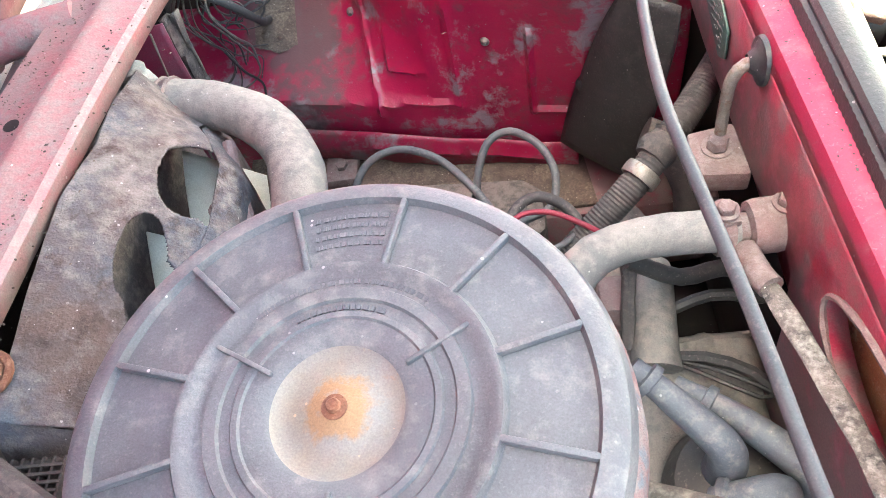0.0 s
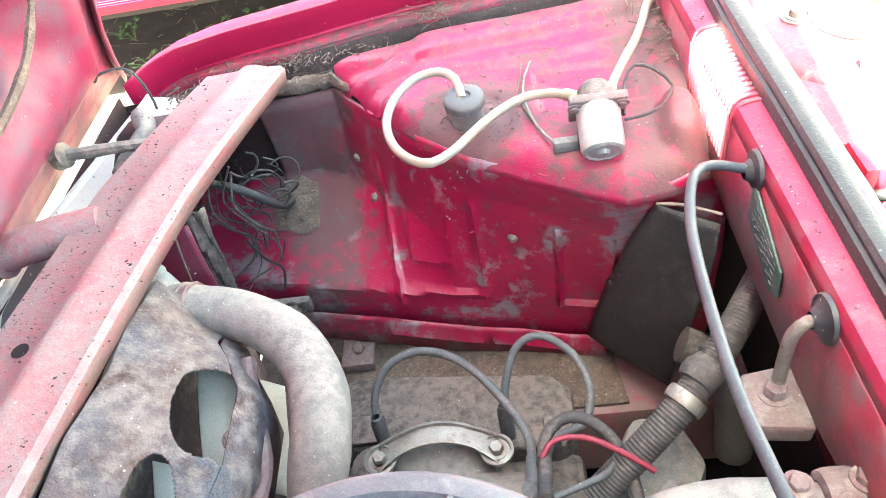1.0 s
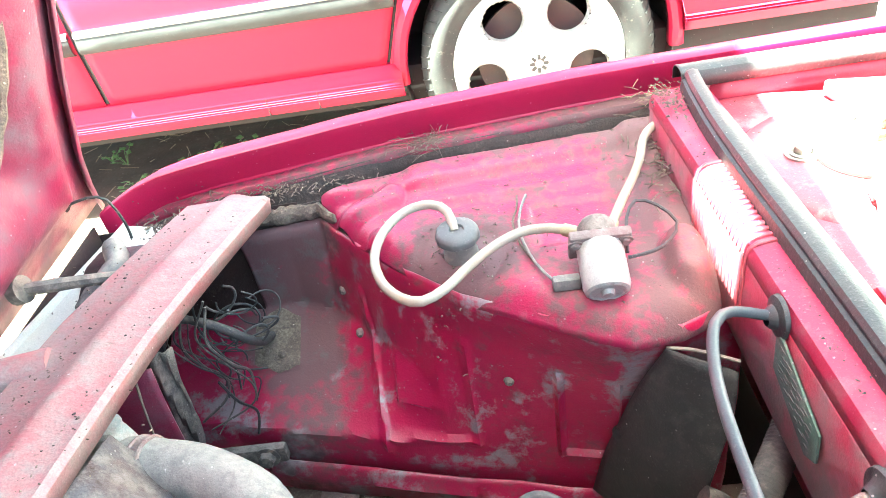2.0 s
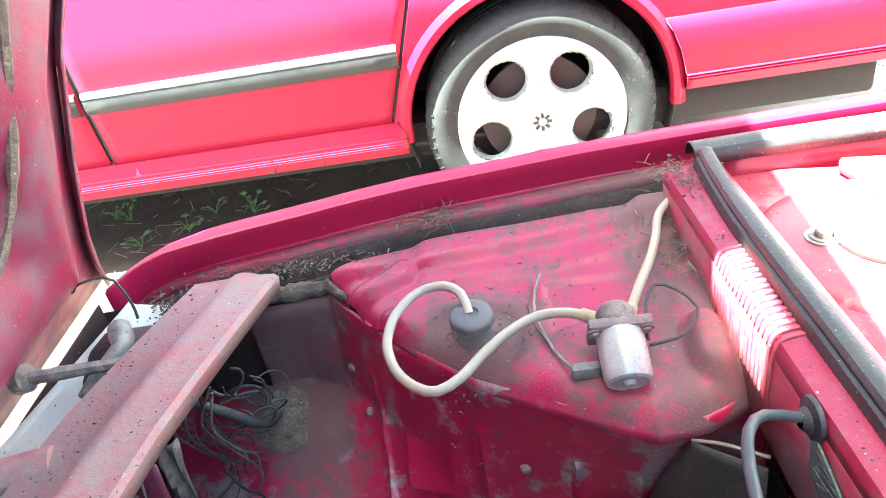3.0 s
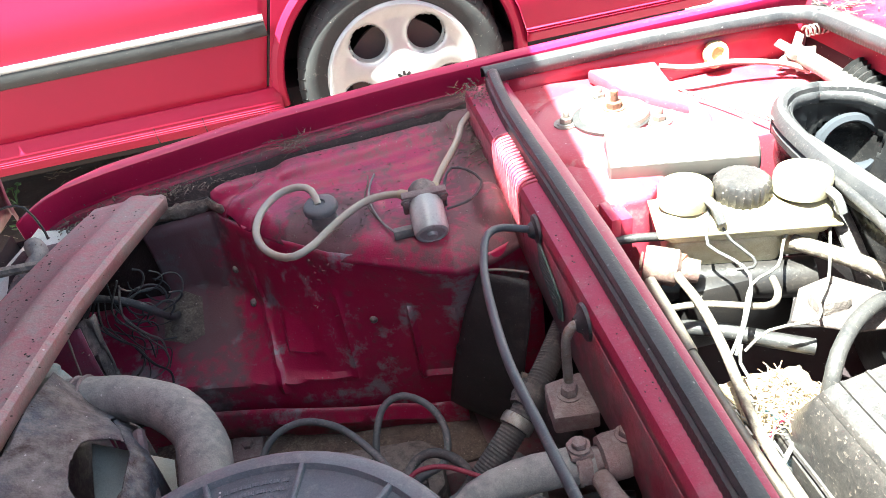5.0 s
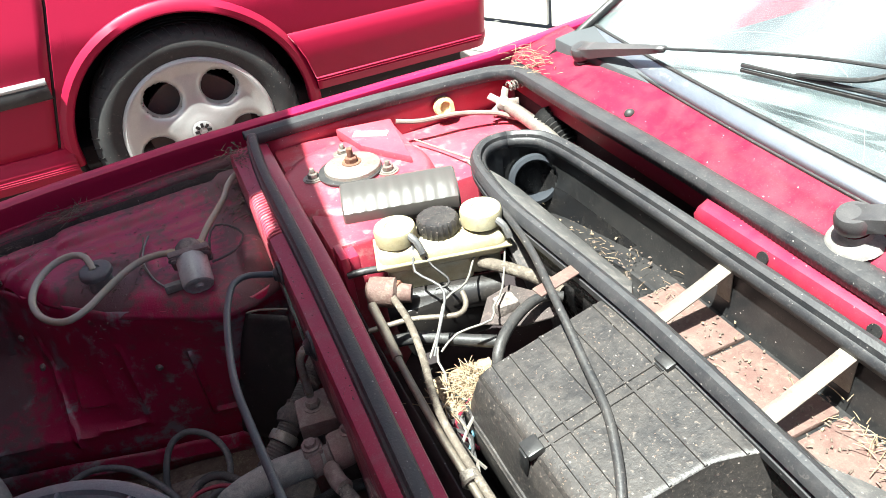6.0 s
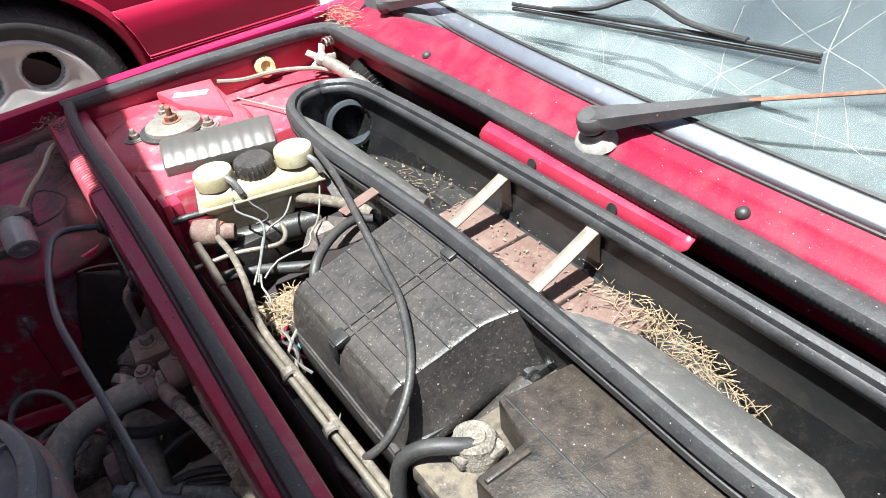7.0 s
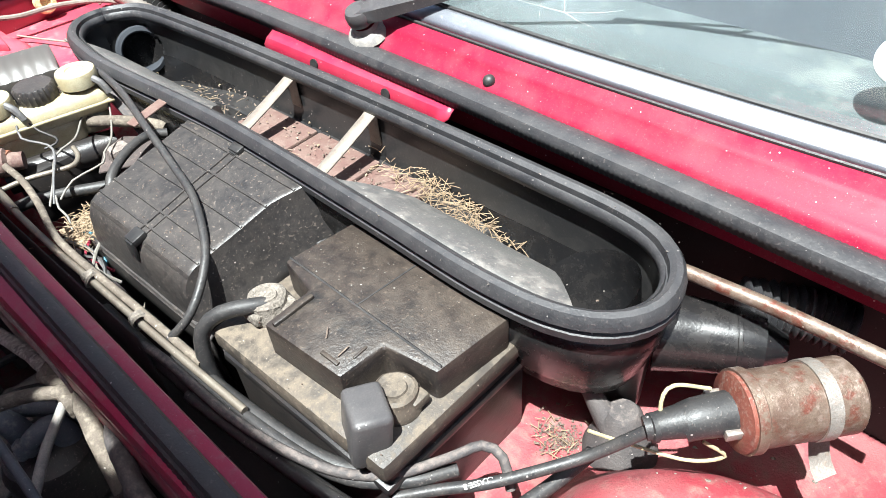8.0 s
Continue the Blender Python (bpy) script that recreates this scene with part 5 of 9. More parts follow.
prof = [(a, z if z > 0.5 else 0.5 - (0.5 - z) * 0.78) for a, z in prof]
rows = []
for k in range(46):
    x = 0.70 + 0.675 * k / 36 if k < 37 else 1.375 + 0.055 * math.sin((k - 36) / 9 * math.pi / 2)
    o = 0 if k < 37 else 0.09 * (1 - math.cos((k - 36) / 9 * math.pi / 2))
    zz = 0.0
    rows.append([(max(x, WX + math.sqrt(max(0.0, (AR + 0.034) ** 2 - (z + zz - WZ - 0.01) ** 2))), SY + a + o, z + zz) for a, z in prof])
for o in (0.2, 0.6, 1.1):
    rows.append([(1.445, SY + a * 0 + o, z + 0.013) for a, z in prof])
sheet(bm, rows)
part("rear_bumper", bm, paint_sedan, sedan, "red rear bumper with pressed lines", thick=0.004)
bm = B()
box(bm, (-1.7, SY + 0.06, 0.19), (1.35, SY + 1.62, 0.30), 0.02)
part("underbody", bm, cavity_shade, sedan)
bm = B()
sheet(bm, [[(x, SY + y, z) for x, z in ((-1.75, 0.80), (-0.9, 0.97), (1.2, 0.98), (1.40, 0.80), (1.42, 0.3))] for y in steps(0.05, 1.62, 10)])
part("upper_body", bm, paint_sedan, sedan, thick=0.004)
bm = B()
sheet(bm, [[(x, SY + 1.66, z) for z in (0.2, 0.6, 0.97)] for x in steps(-1.7, 1.38, 8)])
part("far_side", bm, paint_sedan, sedan, thick=0.004)


def build_wheel(x, y, out, grow):
    """Tyre, five-hole alloy rim and centre cap; out: -1 faces the other car."""
    ax = (0, out, 0)

    def sized(bm):
        bmesh.ops.scale(bm, vec=(grow, 1, grow), space=Matrix.Translation((-x, -y, -WZ)), verts=bm.verts)
        return bm

    bm = B()
    prof = [(0.212, 0.0), (0.216, 0.006), (0.226, 0.008), (0.236, 0.014), (0.256, 0.018), (0.272, 0.010), (0.285, -0.004), (0.2925, -0.02)]
    for k in range(4):
        z = -0.03 - k * 0.032
        prof += [(0.295, z), (0.295, z - 0.022), (0.288, z - 0.0235), (0.288, z - 0.0305)]
    prof += [(0.292, -0.165), (0.27, -0.19), (0.215, -0.185)]
    lathe(bm, prof, (x, y, WZ), ax, 72)
    tyre = part("tyre", sized(bm), tyre_rubber, sedan, "worn black tyre")
    # tread cuts on the shoulder
    bm = B()
    for k in range(60):
        a = 2 * math.pi * k / 60
        c, s = math.cos(a), math.sin(a)
        p = [Vector((x + c * r, y + out * w, WZ + s * r)) for r, w in ((0.276, 0.0085), (0.288, -0.006), (0.296, -0.026), (0.296, -0.045))]
        p = [q + Vector((-s, 0, c)) * 0.006 * i for i, q in enumerate(p)]
        tube(bm, p, 0.0016, 4, smooth=False)
    tagged(part("tread", sized(bm), rubber_black, tyre), kind="stuff")
    # rim face with five round holes
    bm = B()
    m = frame_of((x, y, WZ), ax)
    NR, NA = 34, 150

    def face_h(r, a):
        h = ease([(0.0, 0.004), (0.03, 0.004), (0.05, 0.0), (0.10, -0.006), (0.17, -0.004), (0.192, 0.004), (0.200, 0.008), (0.212, 0.006)], r)
        for k in range(5):
            b = 2 * math.pi * k / 5 + 0.31 + 0.628
            d = math.hypot(r * math.cos(a) - 0.136 * math.cos(b), r * math.sin(a) - 0.136 * math.sin(b))
            h -= 0.014 * math.exp(-max(0, d - 0.051) / 0.006)
        return h

    grid = []
    for i in range(NR + 1):
        r = 0.026 + (0.212 - 0.026) * i / NR
        grid.append([(r, 2 * math.pi * k / NA) for k in range(NA)])
    gv = [[bm.verts.new(m @ Vector((r * math.cos(a), r * math.sin(a), face_h(r, a)))) for r, a in row] for row in grid]

    def open_at(r, a):
        for k in range(5):
            b = 2 * math.pi * k / 5 + 0.31 + 0.628
            if math.hypot(r * math.cos(a) - 0.136 * math.cos(b), r * math.sin(a) - 0.136 * math.sin(b)) < 0.0525:
                return True
        return False

    for i in range(NR):
        for k in range(NA):
            k2 = (k + 1) % NA
            r = (grid[i][k][0] + grid[i + 1][k][0]) / 2
            a = 2 * math.pi * (k + 0.5) / NA
            if not open_at(r, a):
                bm.faces.new((gv[i][k], gv[i][k2], gv[i + 1][k2], gv[i + 1][k]))
    rim = part("rim", sized(bm), alloy, sedan, "dusty silver alloy rim with five round holes", thick=0.004)
    bm = B()
    for k in range(5):
        b = 2 * math.pi * k / 5 + 0.31 + 0.628
        c = m @ Vector((0.136 * math.cos(b), 0.136 * math.sin(b), 0))
        lathe(bm, [(0.0535, -0.014), (0.0515, -0.012), (0.050, -0.018), (0.0495, -0.035), (0.054, -0.036)], c, ax, 36)
    part("hole_edge", sized(bm), alloy, rim)
    bm = B()
    lathe(bm, [(0.215, 0.004), (0.205, 0.010), (0.199, 0.004), (0.195, -0.05), (0.20, -0.15)], (x, y, WZ), ax, 60)
    part("rim_barrel", sized(bm), alloy, rim)
    bm = B()
    lathe(bm, [(0.0, -0.06), (0.15, -0.06), (0.15, -0.075), (0, -0.075)], (x, y, WZ), ax, 40)
    part("brake_disc", sized(bm), dirty_disc, sedan, "dark brake disc behind the rim")
    bm = B()
    lathe(bm, [(0.030, 0.0), (0.030, 0.006), (0.027, 0.008), (0.0, 0.009)], (x, y, WZ), ax, 36)
    cap = part("centre_cap", sized(bm), alloy, sedan, "slotted centre cap")
    bm = B()
    for k in range(8):
        a = 2 * math.pi * k / 8
        q = frame_of((x, y, WZ), ax) @ Matrix.Rotation(a, 4, 'Z')
        box(bm, (0.011, -0.004, 0.0078), (0.024, 0.004, 0.0098), 0.0, q)
    part("cap_slot", sized(bm), cavity_shade, cap)


dirty_disc = dirty("dark_disc", (0.06, 0.05, 0.05), (0.09, 0.06, 0.05), (0.12, 0.1, 0.09), 0.2, 0.7, scale=20)
build_wheel(WX, 2.135, -1, 1.045)

# ---- air cleaner ----
AX, AY, AZ = 0.178, 0.356, 0.690
cleaner = thing("air_cleaner", (AX, AY, 0.62), "round blue-grey air cleaner with radial ribs and a rusty nut", "air filter")
bm = B()
lathe(bm, [(0.0, 0.002), (0.008, 0.0018), (0.014, -0.001), (0.022, -0.0028), (0.030, -0.0030), (0.0325, -0.0012)], (AX, AY, AZ), (0, 0, 1), 64)
part("centre_dish", bm, filter_dish, cleaner, "bleached dish stained with rust")
bm = B()
prof = [(0.0325, -0.0012), (0.0345, 0.0003), (0.046, 0.0006), (0.047, 0.002), (0.050, 0.002), (0.051, 0.0006), (0.056, 0.0008), (0.057, 0.0028), (0.063, 0.003), (0.064, 0.001), (0.070, 0.0012), (0.074, 0.0045), (0.0775, 0.0046), (0.080, 0.0), (0.118, -0.0005), (0.1195, 0.004), (0.127, 0.004), (0.131, 0.001), (0.132, -0.006)]
lathe(bm, prof, (AX, AY, AZ), (0, 0, 1), 96)
part("lid", bm, filter_grey, cleaner, "dusty blue-grey lid")
for k in range(12):
    a = radians(14 + 30 * k)
    bm = B()
    box(bm, (0.077, -0.0017, -0.001), (0.1195, 0.0017, 0.0045), 0.001, Matrix.Translation((AX, AY, AZ)) @ Matrix.Rotation(a, 4, 'Z'))
    part("rib", bm, filter_grey, cleaner)
for k in range(3):
    a = radians(29 + 120 * k)
    bm = B()
    box(bm, (0.038, -0.0012, -0.001), (0.074, 0.0012, 0.0035), 0.0006, Matrix.Translation((AX, AY, AZ)) @ Matrix.Rotation(a, 4, 'Z'))
    part("rib", bm, filter_grey, cleaner)
# moulded print, too worn to read
bm = B()
rnd = random.Random(8)
for r, a0, a1 in ((0.110, 78, 100), (0.104, 78, 100), (0.098, 78, 100), (0.092, 78, 100), (0.0675, 50, 130), (0.0605, 60, 120), (0.0525, 65, 115)):
    a = a0
    while a < a1:
        w = rnd.uniform(0.7, 1.7) * 0.09 / r
        box(bm, (r - 0.0014, -r * radians(w) / 2, 0.0), (r + 0.0014, r * radians(w) / 2, 0.0006 if r > 0.08 else (0.0018 if r < 0.064 else 0.0015)), 0.0, Matrix.Translation((AX, AY, AZ)) @ Matrix.Rotation(radians(a), 4, 'Z'))
        a += w * 1.5
tagged(part("moulded_print", bm, filter_grey, cleaner), kind="stuff")
bm = B()
lathe(bm, [(0.131, 0.0), (0.1345, -0.006), (0.1345, -0.016), (0.131, -0.020)], (AX, AY, AZ), (0, 0, 1), 96)
part("lid_rim", bm, filter_grey, cleaner)
bm = B()
lathe(bm, [(0.128, -0.018), (0.135, -0.021), (0.1395, -0.028), (0.1410, -0.038), (0.139, -0.043), (0.138, -0.070), (0.13, -0.082), (0.06, -0.085)], (AX, AY, AZ), (0, 0, 1), 96)
jitter(bm, 0.0008, 40)
part("filter_pan", bm, dirty("flaking_red_pan", (0.25, 0.10, 0.095), (0.20, 0.17, 0.165), (0.27, 0.235, 0.22), 0.4, 0.7, bump=0.7, scale=30, third=(0.14, 0.145, 0.165), third_amount=0.42, sharp=0.04), cleaner, "rusty pan with peeling red paint")
bm = B()
lathe(bm, [(0.0, 0.0040), (0.0028, 0.0040), (0.0034, 0.0032), (0.0036, 0.0)], (AX, AY, AZ + 0.002), (0, 0, 1), 20)
lathe(bm, [(0.0062, 0.0), (0.0062, 0.0008), (0.0036, 0.0012)], (AX, AY, AZ + 0.002), (0, 0, 1), 24)
part("centre_nut", bm, rust, cleaner, "rusty nut")

# ---- radiator, shroud and fan ----
radiator = thing("radiator", (-0.06, 0.45, 0.2), "rusty radiator with a flaking metal fan shroud", "radiator")


def shroud_at(u, v):
    """u: across the car, v: from crossmember to engine."""
    y = 0.395 + 0.315 * u
    e = ease([(0, -0.070), (0.2, -0.067), (0.5, -0.061), (0.8, -0.051), (1, -0.048)], u)
    x = e + v * ease([(0, 0.066), (0.25, 0.085), (0.5, 0.098), (0.7, 0.089), (0.85, 0.059), (1, 0.037)], u)
    z = 0.618 + 0.014 * min(1, v / 0.12) - 0.05 * v ** 1.4 - 0.035 * max(0, u - 0.85) / 0.15 * v + 0.012 * math.sin(u * 3.1)
    return Vector((x, y, z))


SH = [((0.022, 0.592), (0.023, 0.036)), ((0.046, 0.567), (0.020, 0.018)), ((0.000, 0.517), (0.0135, 0.036)), ((0.010, 0.482), (0.013, 0.034)), ((0.008, 0.450), (0.009, 0.022))]
bm = B()
us, wv = steps(0, 1, 200), steps(0, 1, 90)
sv = [[bm.verts.new(shroud_at(u, v) + noise.noise_vector(shroud_at(u, v) * 30) * 0.003 + Vector((0, 0, 0.006 * noise.noise(shroud_at(u, v) * 13)))) for v in wv] for u in us]
for i in range(200):
    for k in range(90):
        p = shroud_at((us[i] + us[i + 1]) / 2, (wv[k] + wv[k + 1]) / 2)
        if any(((p.x - c[0]) / r[0]) ** 2 + ((p.y - c[1]) / r[1]) ** 2 < 1 for c, r in SH):
            continue
        bm.faces.new((sv[i][k], sv[i][k + 1], sv[i + 1][k + 1], sv[i + 1][k]))
edge = [shroud_at(u, 1) for u in us]
sheet(bm, [[p, p + Vector((0.012, 0, -0.02)), p + Vector((0.012, 0, -0.07))] for p in edge])
sheet(bm, [[p, p + Vector((-0.004, -0.012, -0.03)), p + Vector((0, -0.015, -0.12))] for p in (shroud_at(0, v) for v in wv)])
part("fan_shroud", bm, shroud_metal, radiator, "flaking grey and rusty fan shroud with two openings", thick=0.0015)
bm = B()
tube(bm, [(0.028, 0.655, 0.575), (0.035, 0.625, 0.565), (0.045, 0.59, 0.555), (0.052, 0.56, 0.552), (0.048, 0.535, 0.555)], 0.006, 8, wob=0.3)
bolt(bm, (0.030, 0.585, 0.572), (0, 0, 1), 0.006, 0.006)
part("shroud_lip", bm, rust_paint, radiator, "torn rusty lip of the shroud")
bm = B()
bolt(bm, (-0.066, 0.423, 0.636), (0.1, -0.2, 1), 0.010, 0.010)
part("shroud_bolt", bm, rust, radiator)
bm = B()
bolt(bm, (-0.083, 0.700, 0.630), (0, 0.1, 1), 0.006, 0.007)
part("shroud_bolt", bm, rust, radiator)
for k, (a, b, c) in enumerate((((0.008, 0.665, 0.54), (0.018, 0.58, 0.50), 0.03), ((-0.006, 0.575, 0.545), (0.012, 0.48, 0.50), 0.028), ((0.0, 0.47, 0.53), (0.01, 0.40, 0.47), 0.03))):
    bm = B()
    a, b = Vector(a), Vector(b)
    sheet(bm, [[a.lerp(b, t) + Vector((w * c, 0, -w * c * 0.8 + 0.004 * math.sin(t * 3))) for w in (-1, -0.3, 0.4, 1)] for t in steps(0, 1, 8)])
    part("fan_blade", bm, fan_white, radiator, "pale plastic fan blade", thick=0.003)
bm = B()
box(bm, (-0.09, 0.0, 0.2), (-0.05, 0.74, 0.585), 0.004)
part("core", bm, engine_grime, radiator)
# header tank neck
bm = B()
lathe(bm, [(0.020, -0.06), (0.021, -0.02), (0.017, 0.0), (0.012, 0.006), (0.0, 0.008)], (-0.064, 0.730, 0.598), (0, 0.05, 1), 20)
lathe(bm, [(0.014, 0), (0.014, 0.016), (0.009, 0.02), (0, 0.021)], (-0.066, 0.732, 0.592), (0.1, 0.1, 1), 14)
tube(bm, [(-0.085, 0.724, 0.580), (-0.06, 0.720, 0.579), (-0.04, 0.714, 0.578)], 0.0205, 16)
jitter(bm, 0.002, 60)
part("tank_neck", bm, dirty("verdigris", (0.26, 0.30, 0.30), (0.3, 0.24, 0.22), (0.4, 0.38, 0.36), 0.4, 0.7, bump=0.5, scale=40), radiator, "corroded green-grey tank neck")
# radiator grille strips in front at the near end
bm = B()
for k in range(34):
    y = 0.20 + k * 0.0052
    box(bm, (-0.115, y, 0.595), (-0.02, y + 0.0018, 0.607), 0.0)
for k in range(14):
    x = -0.115 + k * 0.0072
    box(bm, (x, 0.20, 0.594), (x + 0.0018, 0.378, 0.606), 0.0)
part("mesh_guard", bm, gutter_dirt, radiator, "brown mesh guard")
bm = B()
tube(bm, [(-0.10, 0.395, 0.628), (-0.05, 0.365, 0.628), (0.0, 0.335, 0.625), (0.05, 0.31, 0.62)], 0.008, 8)
lathe(bm, [(0, -0.02), (0.016, -0.02), (0.017, 0.006), (0.012, 0.014), (0, 0.016)], (-0.098, 0.402, 0.632), (0.3, 0.2, 1), 16)
part("support_bar", bm, hose_dark, radiator, "black support bar")

top_hose = thing("radiator_hose", (0.05, 0.66, 0.5), "thick dusty grey radiator hose with a rusty clamp", "hose")
bm = B()
tube(bm, [(-0.058, 0.716, 0.578), (-0.02, 0.711, 0.577), (0.020, 0.699, 0.575), (0.058, 0.674, 0.573), (0.083, 0.640, 0.571), (0.094, 0.604, 0.568), (0.093, 0.573, 0.556), (0.086, 0.552, 0.53), (0.078, 0.545, 0.46)], 0.0228, 24, wob=0.07)
part("hose", bm, hose_grey, top_hose)
bm = B()
lathe(bm, [(0.0226, -0.006), (0.0250, -0.006), (0.0256, -0.0045), (0.0245, -0.003), (0.0245, 0.003), (0.0256, 0.0045), (0.0250, 0.006), (0.0226, 0.006)], (-0.034, 0.7125, 0.5775), (1, -0.14, 0), 32)
box(bm, (-0.041, 0.678, 0.577), (-0.025, 0.696, 0.588), 0.003)
box(bm, (-0.043, 0.684, 0.586), (-0.023, 0.690, 0.596), 0.002)
bolt(bm, (-0.033, 0.687, 0.588), (0.1, -0.5, 1), 0.0065, 0.008)
lathe(bm, [(0.0035, -0.014), (0.0035, 0.014), (0, 0.0145)], (-0.033, 0.683, 0.584), (1, 0, 0), 10)
jitter(bm, 0.0008, 120)
part("hose_clamp", bm, rust_paint, top_hose, "rusty hose clamp with a screw")

# ---- engine ----
engine = thing("engine", (0.17, 0.45, 0.1), "grimy engine block with a long rocker cover", "engine")
bm = B()
prism(bm, [(0.024, 0.71), (0.032, 0.785), (0.05, 0.795), (0.275, 0.772), (0.297, 0.752), (0.295, 0.695), (0.28, 0.68), (0.03, 0.695)], 0.20, 0.335, 'z', 0.008)
jitter(bm, 0.001)
part("rocker_cover", bm, engine_grime, engine, "dusty brown rocker cover")
bm = B()
prism(bm, [(0.0, 0.20), (0.30, 0.20), (0.30, 0.69), (0.02, 0.70)], 0.06, 0.305, 'z', 0.012)
part("block", bm, engine_grime, engine)
bm = B()
prism(bm, [(0.05, 0.25), (0.27, 0.25), (0.285, 0.55), (0.25, 0.63), (0.08, 0.64), (0.04, 0.55)], 0.30, 0.405, 'z', 0.02)
lathe(bm, [(0.07, -0.25), (0.07, -0.03), (0.09, -0.01), (0.09, 0.0), (0, 0)], (AX, AY, 0.61), (0, 0, 1), 28)
jitter(bm, 0.002)
part("intake_manifold", bm, alu, engine, "dirty alloy intake manifold")
bm = B()
lathe(bm, [(0.0, 0.018), (0.025, 0.017), (0.042, 0.01), (0.05, 0.0), (0.054, -0.02)], (0.158, 0.640, 0.385), (0, 0.2, 1), 28)
part("water_outlet", bm, alu, engine)


def boomerang():
    """A curved strap with two round ears."""
    bm = B()
    c = Vector((0.158, 0.648, 0.410))
    rows = []
    for t in steps(-1, 1, 24):
        x = c.x + t * 0.058
        y = c.y + 0.018 * (1 - t * t) - 0.006
        z = c.z + 0.010 * (1 - t * t)
        w = 0.010 + 0.004 * max(0, abs(t) - 0.6) / 0.4
        rows.append([(x, y + a * w, z + b) for a, b in ((-1.1, 0.0), (-1.1, 0.003), (-0.9, 0.0035), (-0.8, 0.0), (0.8, 0.0), (0.9, 0.0035), (1.1, 0.003), (1.1, 0.0))])
    sheet(bm, rows)
    for s in (-1, 1):
        lathe(bm, [(0.014, -0.001), (0.0155, 0.0), (0.0155, 0.003), (0.0135, 0.0035), (0.0125, 0.0), (0, 0)], (c.x + s * 0.056, c.y - 0.006, c.z), (0, 0, 1), 24)
    return bm


strap = part("outlet_strap", boomerang(), steel, engine, "worn curved steel strap with two bolts", thick=0.0015)
for s in (-1, 1):
    bm = B()
    bolt(bm, (0.158 + s * 0.056, 0.642, 0.4105), (0, 0, 1), 0.0065, 0.009)
    part("bolt", bm, steel, strap)
for lo, hi in (((0.035, 0.70, 0.334), (0.085, 0.735, 0.343)), ((0.26, 0.645, 0.37), (0.275, 0.675, 0.41))):
    bm = B()
    box(bm, lo, hi, 0.003)
    part("lug", bm, engine_grime, engine)
bm = B()
lathe(bm, [(0.022, -0.03), (0.022, 0.0), (0.016, 0.004), (0, 0.004)], (0.085, 0.655, 0.375), (0, 0, 1), 18)
part("core_plug", bm, engine_grime, engine)
# thermostat housing / pump at the rear of the bank
bm = B()
prism(bm, [(0.325, 0.565), (0.375, 0.56), (0.40, 0.61), (0.385, 0.66), (0.34, 0.665), (0.318, 0.62)], 0.24, 0.415, 'z', 0.012)
jitter(bm, 0.002)
part("pump_housing", bm, alu, engine, "dirty alloy pump housing")
bm = B()
prism(bm, [(0.325, 0.49), (0.345, 0.48), (0.378, 0.49), (0.382, 0.545), (0.36, 0.555), (0.325, 0.54)], 0.30, 0.455, 'z', 0.012)
tube(bm, [(0.369, 0.535, 0.478), (0.364, 0.50, 0.474), (0.358, 0.455, 0.466)], (0.0165, 0.0195), 20)
lathe(bm, [(0.0165, -0.002), (0.0145, 0.007), (0.008, 0.012), (0, 0.013)], (0.369, 0.535, 0.478), (0.1, 1, 0.1), 20)
jitter(bm, 0.002)
part("water_pump", bm, alu, engine, "pale grimy alloy casting")
bm = B()
sheet(bm, [[(x, y, 0.452 - 0.35 * max(0, 0.455 - y) - 0.02 * max(0, (x - 0.425) / 0.02) ** 2 + 0.006 * ridge(y - 0.478, 0.005) + 0.004 * ridge(x - 0.40, 0.004)) for y in steps(0.485, 0.38, 30)] for x in steps(0.335, 0.448, 34)])
sheet(bm, [[(x, 0.485, z) for z in (0.453, 0.44, 0.36, 0.25)] for x in steps(0.335, 0.44, 16)])
jitter(bm, 0.0015)
part("bell_housing", bm, alu, engine, "dusty grey bell housing with a flange", thick=0.003)
bm = B()
box(bm, (0.322, 0.495, 0.455), (0.345, 0.53, 0.492), 0.006)
jitter(bm, 0.002)
part("sender", bm, rust_paint, engine, "rusty pink sender block")
bm = B()
prism(bm, [(0.30, 0.385), (0.43, 0.385), (0.43, 0.48), (0.32, 0.48)], 0.24, 0.40, 'z', 0.014)
part("gearbox_end", bm, engine_grime, engine, "grimy casting below the housing")
# oil seen on the ground below: yellow-green scrap
for a, b in (((0.318, 0.35, 0.40), (0.44, 0.31, 0.48)), ((0.30, 0.26, 0.3), (0.44, 0.33, 0.42))):
    bm = B()
    box(bm, (a[0], b[1] - 0.04, a[2] - 0.1), (b[0], b[1] + 0.05, a[2]), 0.02)
    jitter(bm, 0.003)
    part("casting", bm, engine_grime, engine)

# distributor with rubber boots
dist = thing("distributor", (0.40, 0.375, 0.40), "dusty distributor cap with grey rubber boots", "distributor")
bm = B()
lathe(bm, [(0.05, -0.06), (0.052, -0.01), (0.046, 0.004), (0.03, 0.012), (0, 0.014)], (0.398, 0.362, 0.465), (0.05, 0, 1), 28)
part("cap", bm, plastic_grey, dist)
